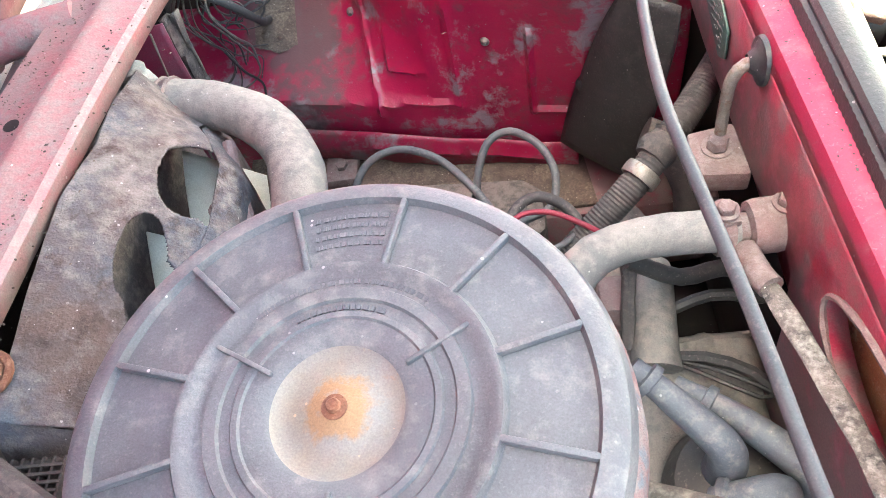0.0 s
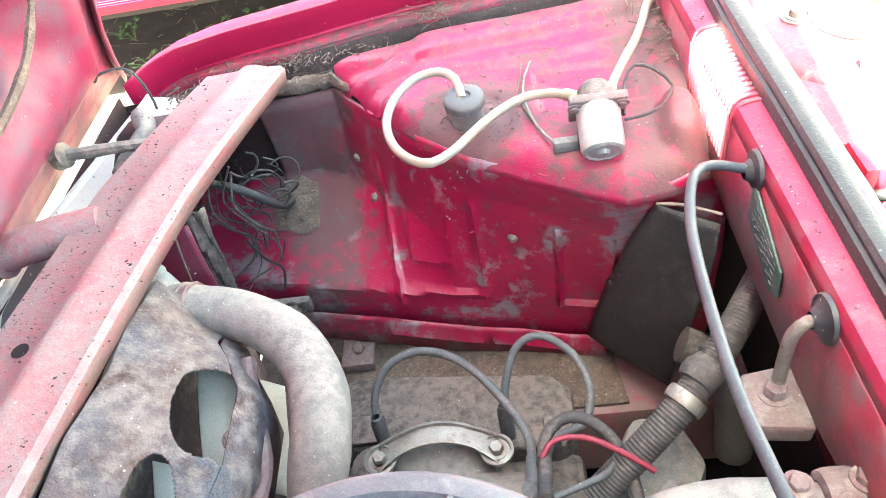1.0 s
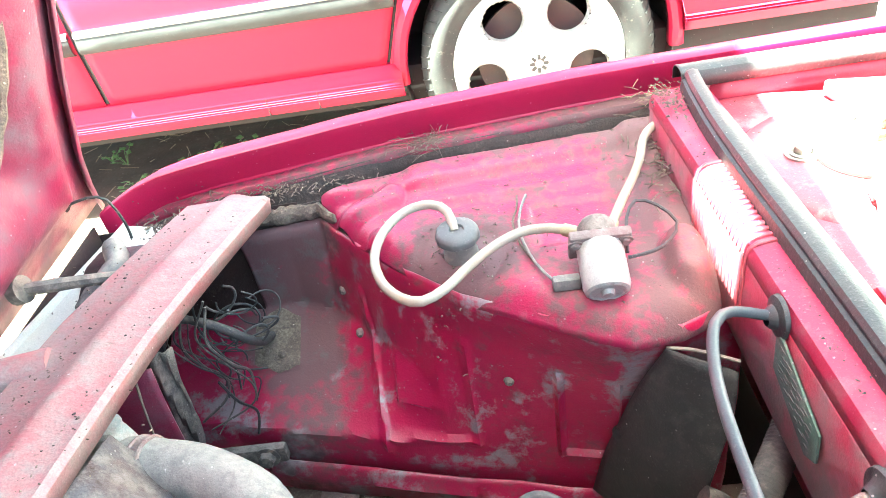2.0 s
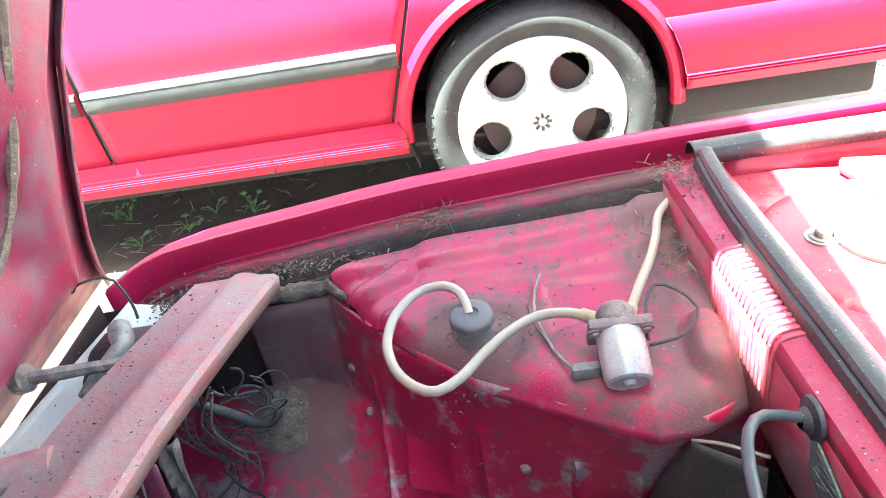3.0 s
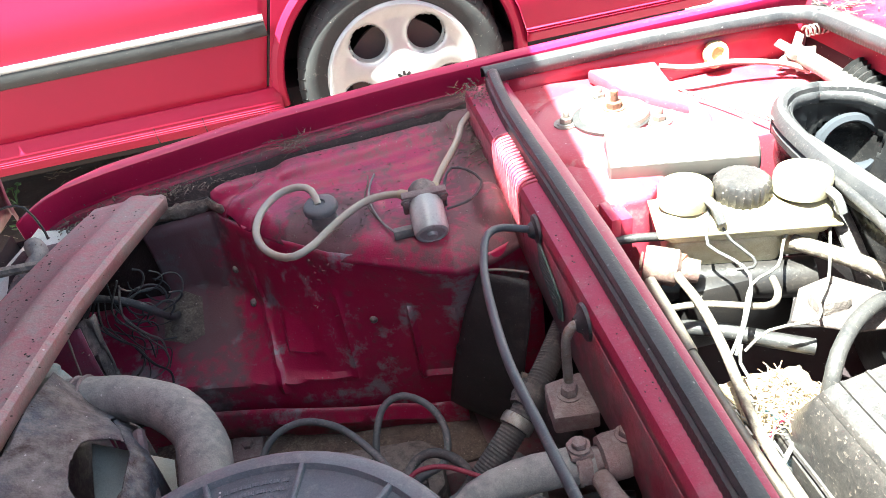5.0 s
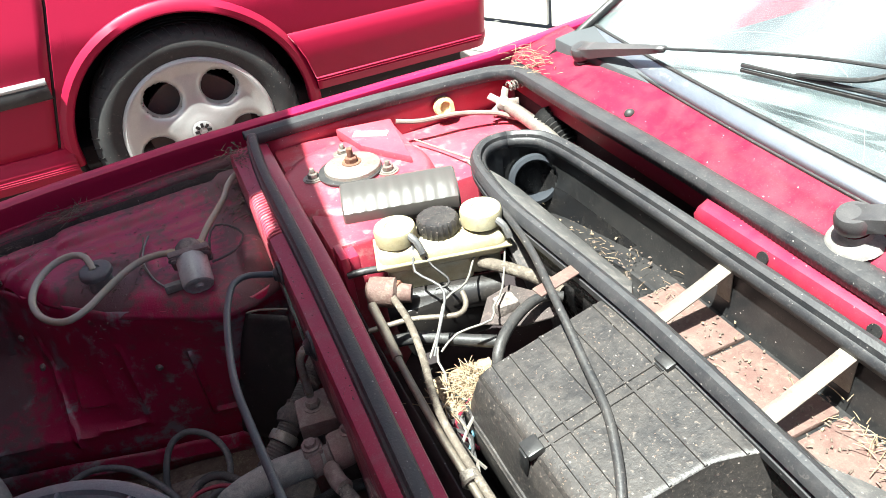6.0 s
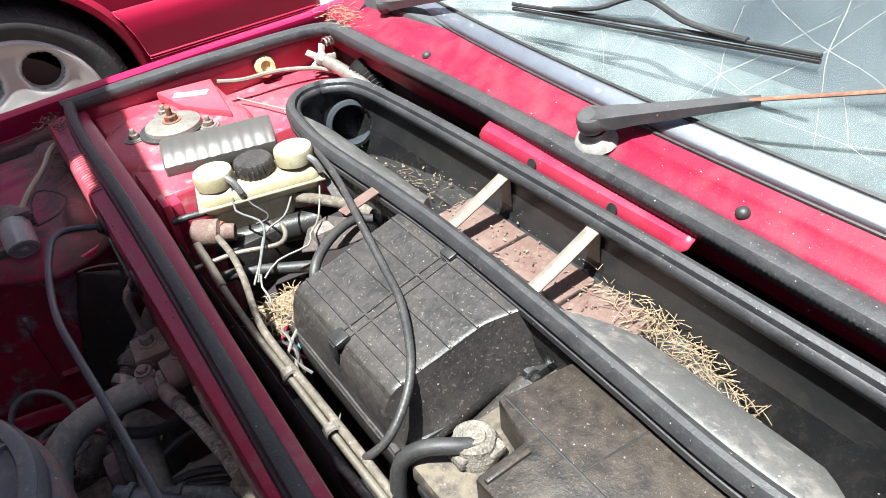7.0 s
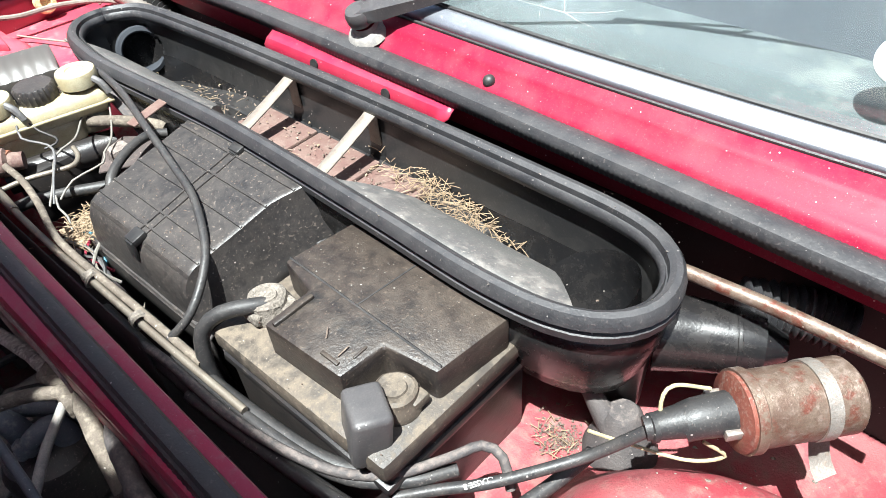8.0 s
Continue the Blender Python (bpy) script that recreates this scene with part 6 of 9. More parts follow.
for (p0, p1, p2) in (((0.331, 0.429, 0.538), (0.349, 0.412, 0.530), (0.379, 0.380, 0.520)), ((0.362, 0.427, 0.503), (0.397, 0.400, 0.503), (0.436, 0.364, 0.496)), ((0.372, 0.352, 0.49), (0.388, 0.350, 0.502), (0.406, 0.350, 0.506))):
    bm = B()
    q = Vector(p2)
    d = (q - Vector(p1)).normalized()
    tube(bm, [p0, p1, q - d * 0.006, q + d * 0.004 + Vector((0, 0, -0.004)), q + d * 0.009 + Vector((0, 0, -0.016)), q + d * 0.010 + Vector((0, 0, -0.045))], (0.0075, 0.0150), 16, 0.004)
    v = Vector(p0).lerp(Vector(p1), 0.55)
    lathe(bm, [(0.0085, -0.004), (0.0125, -0.003), (0.0125, 0.003), (0.0085, 0.004)], v, Vector(p1) - Vector(p0), 16)
    part("boot", bm, boot_grey, dist, "dusty blue-grey rubber boot")

LEADS = [
    ("lead", [(0.097, 0.680, 0.40), (0.096, 0.705, 0.425), (0.115, 0.728, 0.445), (0.150, 0.735, 0.452), (0.19, 0.715, 0.452), (0.222, 0.678, 0.447), (0.244, 0.64, 0.44), (0.247, 0.60, 0.45)], 0.0042, wire_grey),
    ("lead", [(0.224, 0.680, 0.40), (0.228, 0.705, 0.425), (0.243, 0.732, 0.446), (0.268, 0.738, 0.452), (0.295, 0.715, 0.45), (0.307, 0.685, 0.438), (0.298, 0.655, 0.425), (0.268, 0.640, 0.425), (0.255, 0.61, 0.43)], 0.0042, wire_grey),
    ("lead", [(0.252, 0.585, 0.46), (0.262, 0.625, 0.463), (0.285, 0.638, 0.466), (0.31, 0.625, 0.462), (0.325, 0.60, 0.45), (0.33, 0.57, 0.44)], 0.0052, hose_dark),
    ("wire", [(0.255, 0.60, 0.47), (0.268, 0.613, 0.474), (0.295, 0.612, 0.474), (0.325, 0.597, 0.468), (0.345, 0.585, 0.46)], 0.0026, wire_red),
    ("wire", [(0.262, 0.57, 0.46), (0.285, 0.577, 0.462), (0.305, 0.585, 0.462), (0.318, 0.60, 0.455)], 0.003, wire_grey),
    ("lead", [(0.243, 0.56, 0.50), (0.245, 0.58, 0.47), (0.247, 0.61, 0.45)], 0.006, wire_grey),
    ("lead", [(0.255, 0.55, 0.50), (0.256, 0.58, 0.475), (0.258, 0.61, 0.46)], 0.006, hose_dark),
]
for nm, pts, r, mt in LEADS:
    bm = B()
    tube(bm, pts, r, 10, 0.006)
    ob = solo("ignition_lead" if nm == "lead" else "thin_wire", bm, mt, "dusty grey ignition lead looping over the engine" if nm == "lead" else "thin dusty wire beside the ignition leads", "cable", "leads over the engine")
for p in ((0.097, 0.681, 0.39), (0.224, 0.681, 0.39)):
    bm = B()
    lathe(bm, [(0.0075, -0.02), (0.0075, 0.02), (0.0055, 0.03), (0.004, 0.031)], p, (0, 0.1, 1), 14)
    solo("plug_boot", bm, wire_grey, "dusty rubber spark plug boot", "plug boot", "plug boots")

# ---- hoses and rods at the bulkhead ----
h = thing("heater_hose", (0.36, 0.5, 0.55), "dusty grey heater hose clamped to a rusty pipe", "hose")
bm = B()
tube(bm, [(0.286, 0.452, 0.55), (0.297, 0.480, 0.563), (0.318, 0.499, 0.571), (0.35, 0.506, 0.574), (0.385, 0.505, 0.575), (0.412, 0.503, 0.575)], 0.0148, 18, wob=0.08)
part("hose", bm, hose_grey, h)
bm = B()
tube(bm, [(0.41, 0.503, 0.575), (0.435, 0.502, 0.577), (0.47, 0.502, 0.579)], 0.0112, 14)
part("pipe", bm, rust_paint, h, "rusty pink pipe")
bm = B()
lathe(bm, [(0.0112, -0.012), (0.0175, -0.011), (0.0190, -0.006), (0.0190, 0.006), (0.0180, 0.010), (0.0112, 0.011)], (0.4295, 0.5025, 0.577), (1, 0, 0), 26)
jitter(bm, 0.0009, 90)
part("collar", bm, rust_paint, h, "rusty collar at the bulkhead")
for x in (0.402, 0.440):
    bm = B()
    lathe(bm, [(0.0148, -0.006), (0.0168, -0.006), (0.0174, -0.004), (0.0164, -0.002), (0.0164, 0.003), (0.0172, 0.005), (0.0148, 0.006)], (x, 0.503, 0.576), (1, 0, 0), 24)
    box(bm, (x - 0.009, 0.496, 0.588), (x + 0.009, 0.514, 0.594), 0.002)
    box(bm, (x - 0.006, 0.498, 0.592), (x + 0.007, 0.511, 0.597), 0.002)
    bolt(bm, (x, 0.505, 0.596), (0, 0, 1), 0.0058, 0.006)
    jitter(bm, 0.0007, 140)
    part("hose_clamp", bm, rust_paint, h, "rusty clamp with a screw")
h = thing("corrugated_hose", (0.40, 0.66, 0.45), "dark ribbed fabric hose with a bright clip", "hose")
bm = B()
tube(bm, [(0.295, 0.58, 0.43), (0.335, 0.603, 0.458), (0.376, 0.630, 0.484), (0.41, 0.662, 0.500), (0.435, 0.69, 0.51), (0.47, 0.735, 0.52)], 0.0134, 18, ribs=0.0004, rib_len=0.0036)
part("hose", bm, hose_dark, h)
bm = B()
lathe(bm, [(0.0145, -0.006), (0.0168, -0.006), (0.0174, -0.002), (0.0174, 0.002), (0.0166, 0.006), (0.0145, 0.006)], (0.378, 0.6315, 0.4855), (0.75, 0.62, 0.4), 28)
part("clip_ring", bm, steel, h, "bright metal clip")
bm = B()
tube(bm, [(0.388, 0.643, 0.492), (0.397, 0.651, 0.496), (0.407, 0.660, 0.5005)], 0.0168, 20, 0.003, wob=0.35)
jitter(bm, 0.0018, 160)
part("torn_sleeve", bm, hose_dark, h, "torn fabric sleeve")
bm = B()
tube(bm, [(0.40, 0.72, 0.44), (0.42, 0.71, 0.43), (0.44, 0.68, 0.40), (0.445, 0.66, 0.33)], 0.018, 14)
solo("lower_pipe", bm, hose_dark, "dark pipe running down behind the hose", "pipe")
bm = B()
tube(bm, [(0.345, 0.52, 0.525), (0.385, 0.515, 0.50), (0.42, 0.525, 0.49), (0.455, 0.52, 0.485)], 0.007, 10)
tube(bm, [(0.37, 0.50, 0.47), (0.41, 0.51, 0.475), (0.45, 0.505, 0.47)], 0.005, 8)
solo("vacuum_pipe", bm, wire_black, "black vacuum pipes behind the heater hose", "pipe")
bm = B()
tube(bm, [(0.34, 0.535, 0.54), (0.347, 0.525, 0.52), (0.343, 0.50, 0.50), (0.340, 0.475, 0.47)], 0.006, 8, wob=0.4)
solo("taped_wire", bm, hose_dark, "old taped wire on the casting", "cable")
for k in range(3):
    bm = B()
    tube(bm, [(0.34, 0.44, 0.46 + 0.004 * k), (0.365, 0.463, 0.462), (0.395, 0.46 - 0.008 * k, 0.47), (0.425, 0.445 - 0.01 * k, 0.47), (0.44, 0.43, 0.46)], 0.0018 if k else 0.005, 7)
    solo("thin_wire", bm, wire_black, "thin wire lying on the grey casting", "cable", "wires on the casting")
bm = B()
tube(bm, [(0.414, 0.478, 0.578), (0.4165, 0.455, 0.583), (0.427, 0.39, 0.59), (0.4315, 0.345, 0.597), (0.434, 0.312, 0.600)], 0.0066, 12, squash=0.5, wob=0.25)
stay = thing("steel_stay", (0.42, 0.45, 0.57), "flat steel stay mottled with rust", "stay")
rod = part("bar", bm, dirty("mottled_rust", (0.20, 0.17, 0.155), (0.12, 0.10, 0.09), (0.38, 0.35, 0.32), 0.44, 0.8, bump=0.6, scale=45, third=(0.05, 0.045, 0.045), third_amount=0.45), stay, "mottled flat bar")
bm = B()
tube(bm, [(0.413, 0.487, 0.575), (0.4145, 0.465, 0.580), (0.418, 0.452, 0.583)], 0.0085, 12)
part("fork_end", bm, rust_paint, stay, "rusty fork end")
bm = B()
tube(bm, [(0.441, 0.720, 0.651), (0.425, 0.720, 0.655), (0.403, 0.715, 0.666), (0.384, 0.695, 0.676), (0.371, 0.655, 0.678), (0.363, 0.60, 0.683), (0.358, 0.52, 0.690), (0.362, 0.45, 0.693), (0.367, 0.39, 0.693), (0.371, 0.33, 0.691), (0.375, 0.25, 0.683), (0.37, 0.12, 0.65), (0.35, 0.0, 0.6)], 0.0037, 12, 0.01)
solo("throttle_cable", bm, cable_grey, "long grey cable arching from the bulkhead", "cable")
for y, z, r in ((0.720, 0.651, 0.013), (0.585, 0.645, 0.014)):
    bm = B()
    lathe(bm, [(r + 0.003, -0.001), (r + 0.002, 0.002), (r * 0.7, 0.004), (0.0075, 0.007), (0.0055, 0.009)], (0.437, y, z), (-1, 0, 0), 22)
    solo("grommet", bm, rubber_seal, "round black rubber grommet in the bulkhead", "grommet", "grommets in the bulkhead")
g = thing("pipe_bracket", (0.42, 0.585, 0.55), "rusty bracket block with a bent brake pipe", "bracket")
bm = B()
tube(bm, [(0.438, 0.585, 0.645), (0.428, 0.586, 0.643), (0.421, 0.586, 0.632), (0.420, 0.586, 0.61), (0.420, 0.584, 0.582)], 0.0045, 10, 0.005)
part("brake_pipe", bm, steel, g, "bent grey metal pipe")
bm = B()
prism(bm, [(0.398, 0.56), (0.438, 0.555), (0.438, 0.607), (0.402, 0.602)], 0.545, 0.566, 'z', 0.003)
box(bm, (0.402, 0.57, 0.530), (0.437, 0.60, 0.547), 0.004)
jitter(bm, 0.0008)
part("block", bm, rust_paint, g, "rusty pink block")
bm = B()
bolt(bm, (0.420, 0.584, 0.566), (0, 0, 1), 0.0075, 0.009)
part("union_nut", bm, rust_paint, g)
# green data plate on the bulkhead; the print is too small to read
pl = thing("data_plate", (0.436, 0.66, 0.60), "green data plate with tiny print on the bulkhead", "plate")
bm = B()
prism(bm, [(0.642, 0.597), (0.655, 0.589), (0.712, 0.612), (0.715, 0.638), (0.709, 0.644), (0.645, 0.620)], 0.4345, 0.4365, 'x', 0.0005)
part("plate", bm, green_plate, pl)
bm = B()
rnd = random.Random(3)
for k in range(5):
    y = 0.653
    while y < 0.702:
        w = rnd.uniform(0.003, 0.009)
        z = 0.5965 + (y - 0.65) * 0.40 + k * 0.0052
        box(bm, (0.4340, y, z), (0.4344, y + w, z + 0.0009), 0.0)
        y += w + 0.0025
tagged(part("print", bm, trim_dark, pl), kind="stuff")
# black rubber flap
fl = thing("rubber_flap", (0.38, 0.79, 0.35), "black rubber flap bolted to the inner wing", "flap")
bm = B()
left = [(0.325, 0.812, 0.345), (0.336, 0.811, 0.40), (0.350, 0.808, 0.45), (0.366, 0.800, 0.51), (0.385, 0.790, 0.562)]
right = [(0.398, 0.735, 0.345), (0.404, 0.732, 0.40), (0.414, 0.735, 0.46), (0.428, 0.745, 0.52), (0.434, 0.760, 0.568)]
rows = []
for a, b in zip(spline(left, 0.01), spline(right, 0.01)):
    rows.append([a.lerp(b, t) + Vector((0, -0.008 * math.sin(t * math.pi) * (1 - 0.6 * t), 0.004 * math.sin(t * math.pi))) for t in steps(0, 1, 14)])
sheet(bm, rows)
part("sheet", bm, rubber_flap, fl, thick=0.003)
for p in ((0.352, 0.806, 0.437), (0.343, 0.806, 0.375)):
    bm = B()
    lathe(bm, [(0, -0.003), (0.009, -0.002), (0.008, 0.003), (0.004, 0.0055), (0, 0.006)], p, (-0.2, -1, 0.3), 14)
    part("rivet", bm, rubber_black, fl)
bm = B()
tube(bm, [(0.385, 0.789, 0.563), (0.402, 0.779, 0.568), (0.418, 0.768, 0.570), (0.434, 0.759, 0.569)], 0.0016, 6)
part("edge_bead", bm, strap_pale, fl, "pale bead along the flap's top edge")

# wiring loom in the dark front corner
rnd = random.Random(21)
hang = [(-0.038, 0.885, 0.578), (-0.055, 0.878, 0.540), (-0.042, 0.886, 0.500), (-0.030, 0.895, 0.470), (-0.034, 0.890, 0.442), (-0.075, 0.870, 0.424)]
for k in range(10):
    bm = B()
    shift = Vector((rnd.uniform(-0.03, 0.022), rnd.uniform(-0.02, 0.035), rnd.uniform(-0.03, 0.016)))
    wide = rnd.uniform(0.4, 1.5)
    pts = [Vector(((p[0] + 0.045) * wide - 0.045, p[1], p[2])) + shift + Vector([rnd.uniform(-0.006, 0.006) for i in range(3)]) for p in hang]
    tube(bm, pts[rnd.choice((0, 0, 1)):rnd.choice((5, 6, 6))], rnd.choice((0.0009, 0.0012, 0.0016)), 6, 0.004)
    solo("loom_wire", bm, rnd.choice((wire_black, engine_grime, hose_dark)), "loose dusty wire hanging in the front corner", "cable", "loose wires in the corner")
for k in range(14):
    bm = B()
    c = Vector((rnd.uniform(-0.045, 0.0), rnd.uniform(0.90, 0.95), rnd.uniform(0.50, 0.575)))
    u = Vector((1, rnd.uniform(-0.5, 0.8), rnd.uniform(-0.4, 0.4))).normalized()
    v = u.cross(Vector((rnd.uniform(-0.4, 0.4), 1, rnd.uniform(-0.2, 0.6)))).normalized()
    r, a0, turn = rnd.uniform(0.012, 0.03), rnd.uniform(0, 6.28), rnd.uniform(2.4, 5.2)
    pts = [c + u * (r * math.cos(a0 + turn * t) * (1 + 0.4 * t)) + v * (r * math.sin(a0 + turn * t)) for t in steps(0, 1, 7)]
    tube(bm, pts, rnd.choice((0.0008, 0.0010, 0.0014)), 6, 0.004)
    solo("loom_wire", bm, rnd.choice((wire_black, engine_grime, hose_dark)), "curled dusty wire in the front corner", "cable", "loose wires in the corner")
bm = B()
tube(bm, [(-0.095, 0.89, 0.578), (-0.068, 0.90, 0.570), (-0.033, 0.90, 0.553), (-0.016, 0.905, 0.532), (-0.012, 0.925, 0.505), (-0.02, 0.965, 0.470), (-0.022, 0.995, 0.452)], 0.0048, 10, wob=0.3)
solo("wiring_loom", bm, hose_dark, "thick taped wiring loom in the corner", "cable")
bm = B()
sheet(bm, [[(-0.056 + 0.016 * t - 0.10 * (0.60 - z), 0.812 + 0.01 * t + 0.003 * math.sin(t * 9 + z * 60), z) for t in steps(0, 1, 5)] for z in steps(0.46, 0.60, 12)])
solo("loom_branch", bm, engine_grime, "flat dusty taped loom beside the baffle", "cable", thick=0.003)
bm = B()
rows = []
for x in steps(-0.042, 0.014, 12):
    w = wall_line(x)
    at = [min((along(w, t) for t in steps(0.1, 0.9, 120)), key=lambda p: abs(p[1] - z)) for z in steps(0.470 - 0.3 * abs(x + 0.012), 0.432 + 0.15 * abs(x + 0.012), 8)]
    rows.append([(x, y - 0.004 + 0.0012 * noise.noise(Vector((x * 90, z * 90, 2))), z + 0.002) for y, z in at])
sheet(bm, rows)
for x, z in ((-0.0285, 0.444), (-0.008, 0.442)):
    y = min((along(wall_line(x), t) for t in steps(0, 1, 120)), key=lambda p: abs(p[1] - z))[0]
    lathe(bm, [(0.005, -0.002), (0.005, 0.004), (0.003, 0.0055), (0, 0.006)], (x, y - 0.003, z), (0, -0.5, 0.8), 12)
solo("earth_plate", bm, debris, "dirty plate with two rivets and wires", "plate")

# ---- washer pump, bottle cap and tubing on the shelf ----
cap = thing("washer_bottle_neck", (0.221, 0.921, 0.595), "washer bottle neck with a black screw cap", "bottle")
bm = B()
lathe(bm, [(0.018, -0.03), (0.017, 0.0), (0.0155, 0.004), (0.0155, 0.016)], (0.222, 0.914, 0.598), (0, -0.1, 1), 28)
part("neck", bm, hose_grey, cap, "pale dusty plastic neck")
bm = B()
lathe(bm, [(0.0, 0.011), (0.006, 0.011), (0.007, 0.0135), (0.017, 0.0130), (0.0195, 0.011), (0.0205, 0.009), (0.0208, 0.004), (0.020, 0.003)], (0.221, 0.915, 0.611), (0, -0.12, 1), 60, flute=0.03, flutes=30)
part("screw_cap", bm, trim_dark, cap, "dark grey fluted screw cap")
bm = B()
tube(bm, [(0.219, 0.916, 0.620), (0.214, 0.934, 0.631), (0.198, 0.950, 0.632), (0.172, 0.950, 0.628), (0.150, 0.928, 0.622), (0.142, 0.895, 0.616), (0.150, 0.862, 0.612), (0.168, 0.838, 0.611), (0.187, 0.829, 0.612), (0.207, 0.842, 0.612), (0.228, 0.868, 0.612), (0.252, 0.888, 0.616), (0.280, 0.898, 0.622), (0.308, 0.892, 0.626), (0.326, 0.879, 0.628)], 0.0047, 12, 0.008)
solo("washer_tube", bm, tube_clear, "yellowed clear washer tube in a loop", "tube")
bm = B()
tube(bm, [(0.358, 0.876, 0.632), (0.376, 0.910, 0.637), (0.394, 0.945, 0.637), (0.410, 0.985, 0.634), (0.422, 1.02, 0.634), (0.437, 1.04, 0.636), (0.452, 1.05, 0.636)], 0.0046, 12, 0.008)
solo("washer_tube", bm, tube_clear, "yellowed tube running to the wing corner", "tube")
pump = thing("washer_pump", (0.34, 0.85, 0.60), "white washer pump in a rusty metal bracket", "pump")
PA = Vector((-0.02, -0.86, -0.42)).normalized()
PC = Vector((0.343, 0.853, 0.628))
bm = B()
lathe(bm, [(0.0195, 0.0), (0.020, 0.002), (0.020, 0.037), (0.0185, 0.042), (0.0155, 0.0435), (0.014, 0.042), (0.006, 0.042), (0.005, 0.046), (0, 0.047)], PC, PA, 36)
part("motor_shell", bm, pump_steel, pump, "white motor shell with a worn end")
bm = B()
m = frame_of(PC, PA)
box(bm, (-0.026, -0.017, -0.008), (0.026, 0.019, 0.001), 0.002, m)
for s in (-0.021, 0.021):
    bolt(bm, m @ Vector((s, 0.010, 0.001)), PA, 0.0042, 0.0035)
part("mount_plate", bm, rust_paint, pump, "rusty mounting plate")
bm = B()
lathe(bm, [(0.0165, -0.009), (0.0165, -0.020), (0.012, -0.026), (0, -0.027)], PC, PA, 24)
part("pump_head", bm, engine_grime, pump)
for a, b in (((0.318, 0.886, 0.627), (0.331, 0.873, 0.629)), ((0.352, 0.866, 0.630), (0.360, 0.880, 0.633))):
    bm = B()
    tube(bm, [a, b], 0.0060, 10)
    part("nozzle", bm, cream, pump)
bm = B()
box(bm, (0.300, 0.836, 0.597), (0.324, 0.846, 0.609), 0.002)
part("connector", bm, hose_grey, pump)
bm = B()
tube(bm, [(0.302, 0.842, 0.605), (0.289, 0.870, 0.606), (0.280, 0.915, 0.609), (0.284, 0.95, 0.611), (0.293, 0.975, 0.613)], 0.0014, 6)
part("lead", bm, hose_grey, pump)
bm = B()
tube(bm, [(0.366, 0.848, 0.622), (0.372, 0.880, 0.634), (0.384, 0.898, 0.64), (0.402, 0.893, 0.636), (0.415, 0.875, 0.628), (0.405, 0.858, 0.622), (0.388, 0.848, 0.620), (0.366, 0.846, 0.618)], 0.0016, 6)
part("lead", bm, wire_black, pump)

# small wire stem and chips on the shelf
bm = B()
tube(bm, [(0.284, 0.985, 0.607), (0.281, 0.96, 0.606), (0.275, 0.94, 0.605), (0.279, 0.905, 0.603), (0.290, 0.875, 0.600)], 0.0011, 6, wob=0.3)
solo("bent_twig", bm, debris, "thin bent twig lying on the shelf", "twig")
# dead leaves, twigs and dirt on the wing edge
def litter(name, label, centre, spread, count, seed, length=(0.01, 0.035), mat=straw, rise=0.012, r=0.0008, zf=None):
    rn = random.Random(seed)
    bm = B()
    for i in range(count):
        x, y = centre[0] + rn.gauss(0, spread[0]), centre[1] + rn.gauss(0, spread[1])
        z = (zf(x, y) if zf else centre[2]) + rn.uniform(0, rise)
        a, l = rn.uniform(0, 6.3), rn.uniform(*length)
        q = Vector((math.cos(a) * l, math.sin(a) * l, rn.uniform(-0.3, 0.35) * l))
        p = Vector((x, y, z))
        tube(bm, [p, p + q * 0.5 + Vector((0, 0, l * 0.06)), p + q], r, 4, 0.02)
    solo(name, bm, mat, label, "litter", kind="stuff")


litter("dry_grass", "tuft of dry grass caught on the wing", (0.190, 1.090, 0.622), (0.015, 0.010), 70, 1, (0.010, 0.032), debris, 0.012, 0.0004)
litter("dry_grass", "dry grass at the bulkhead corner", (0.455, 1.09, 0.64), (0.014, 0.008), 40, 2, (0.008, 0.022), straw, 0.01, 0.0004)
litter("dry_leaves", "brown leaf litter along the wing gutter", (0.02, 1.055, 0.610), (0.06, 0.010), 160, 3, (0.002, 0.009), debris, 0.004, 0.0008)
litter("dry_leaves", "brown leaf litter at the wing tip", (-0.11, 1.015, 0.602), (0.015, 0.012), 110, 4, (0.003, 0.010), debris, 0.010, 0.0009)
litter("dry_leaves", "crumbs of dirt on the shelf", (0.31, 0.99, 0.0), (0.08, 0.05), 90, 5, (0.0005, 0.005), debris, 0.0006, 0.0006, lambda x, y: shelf_height(x, y) + 0.001)
litter("dry_leaves", "dirt round the bottle neck", (0.222, 0.905, 0.0), (0.024, 0.022), 160, 6, (0.0006, 0.004), debris, 0.001, 0.0008, lambda x, y: shelf_height(x, y) + 0.0005)
litter("dry_grass", "brown grass in the shelf corner", (0.43, 1.0, 0.615), (0.012, 0.04), 60, 7, (0.008, 0.028), debris, 0.008)
litter("dry_leaves", "dirt specks on the crossmember", (-0.08, 0.66, 0.0), (0.035, 0.16), 420, 9, (0.0003, 0.0022), debris, 0.0003, 0.0006, lambda x, y: slam_z(y) + 0.0015)

# ---- scuttle: plenum trough ----
trough = thing("plenum_trough", (0.785, 0.38, 0.5), "long black plenum trough with a rubber rim and dry needles", "trough")
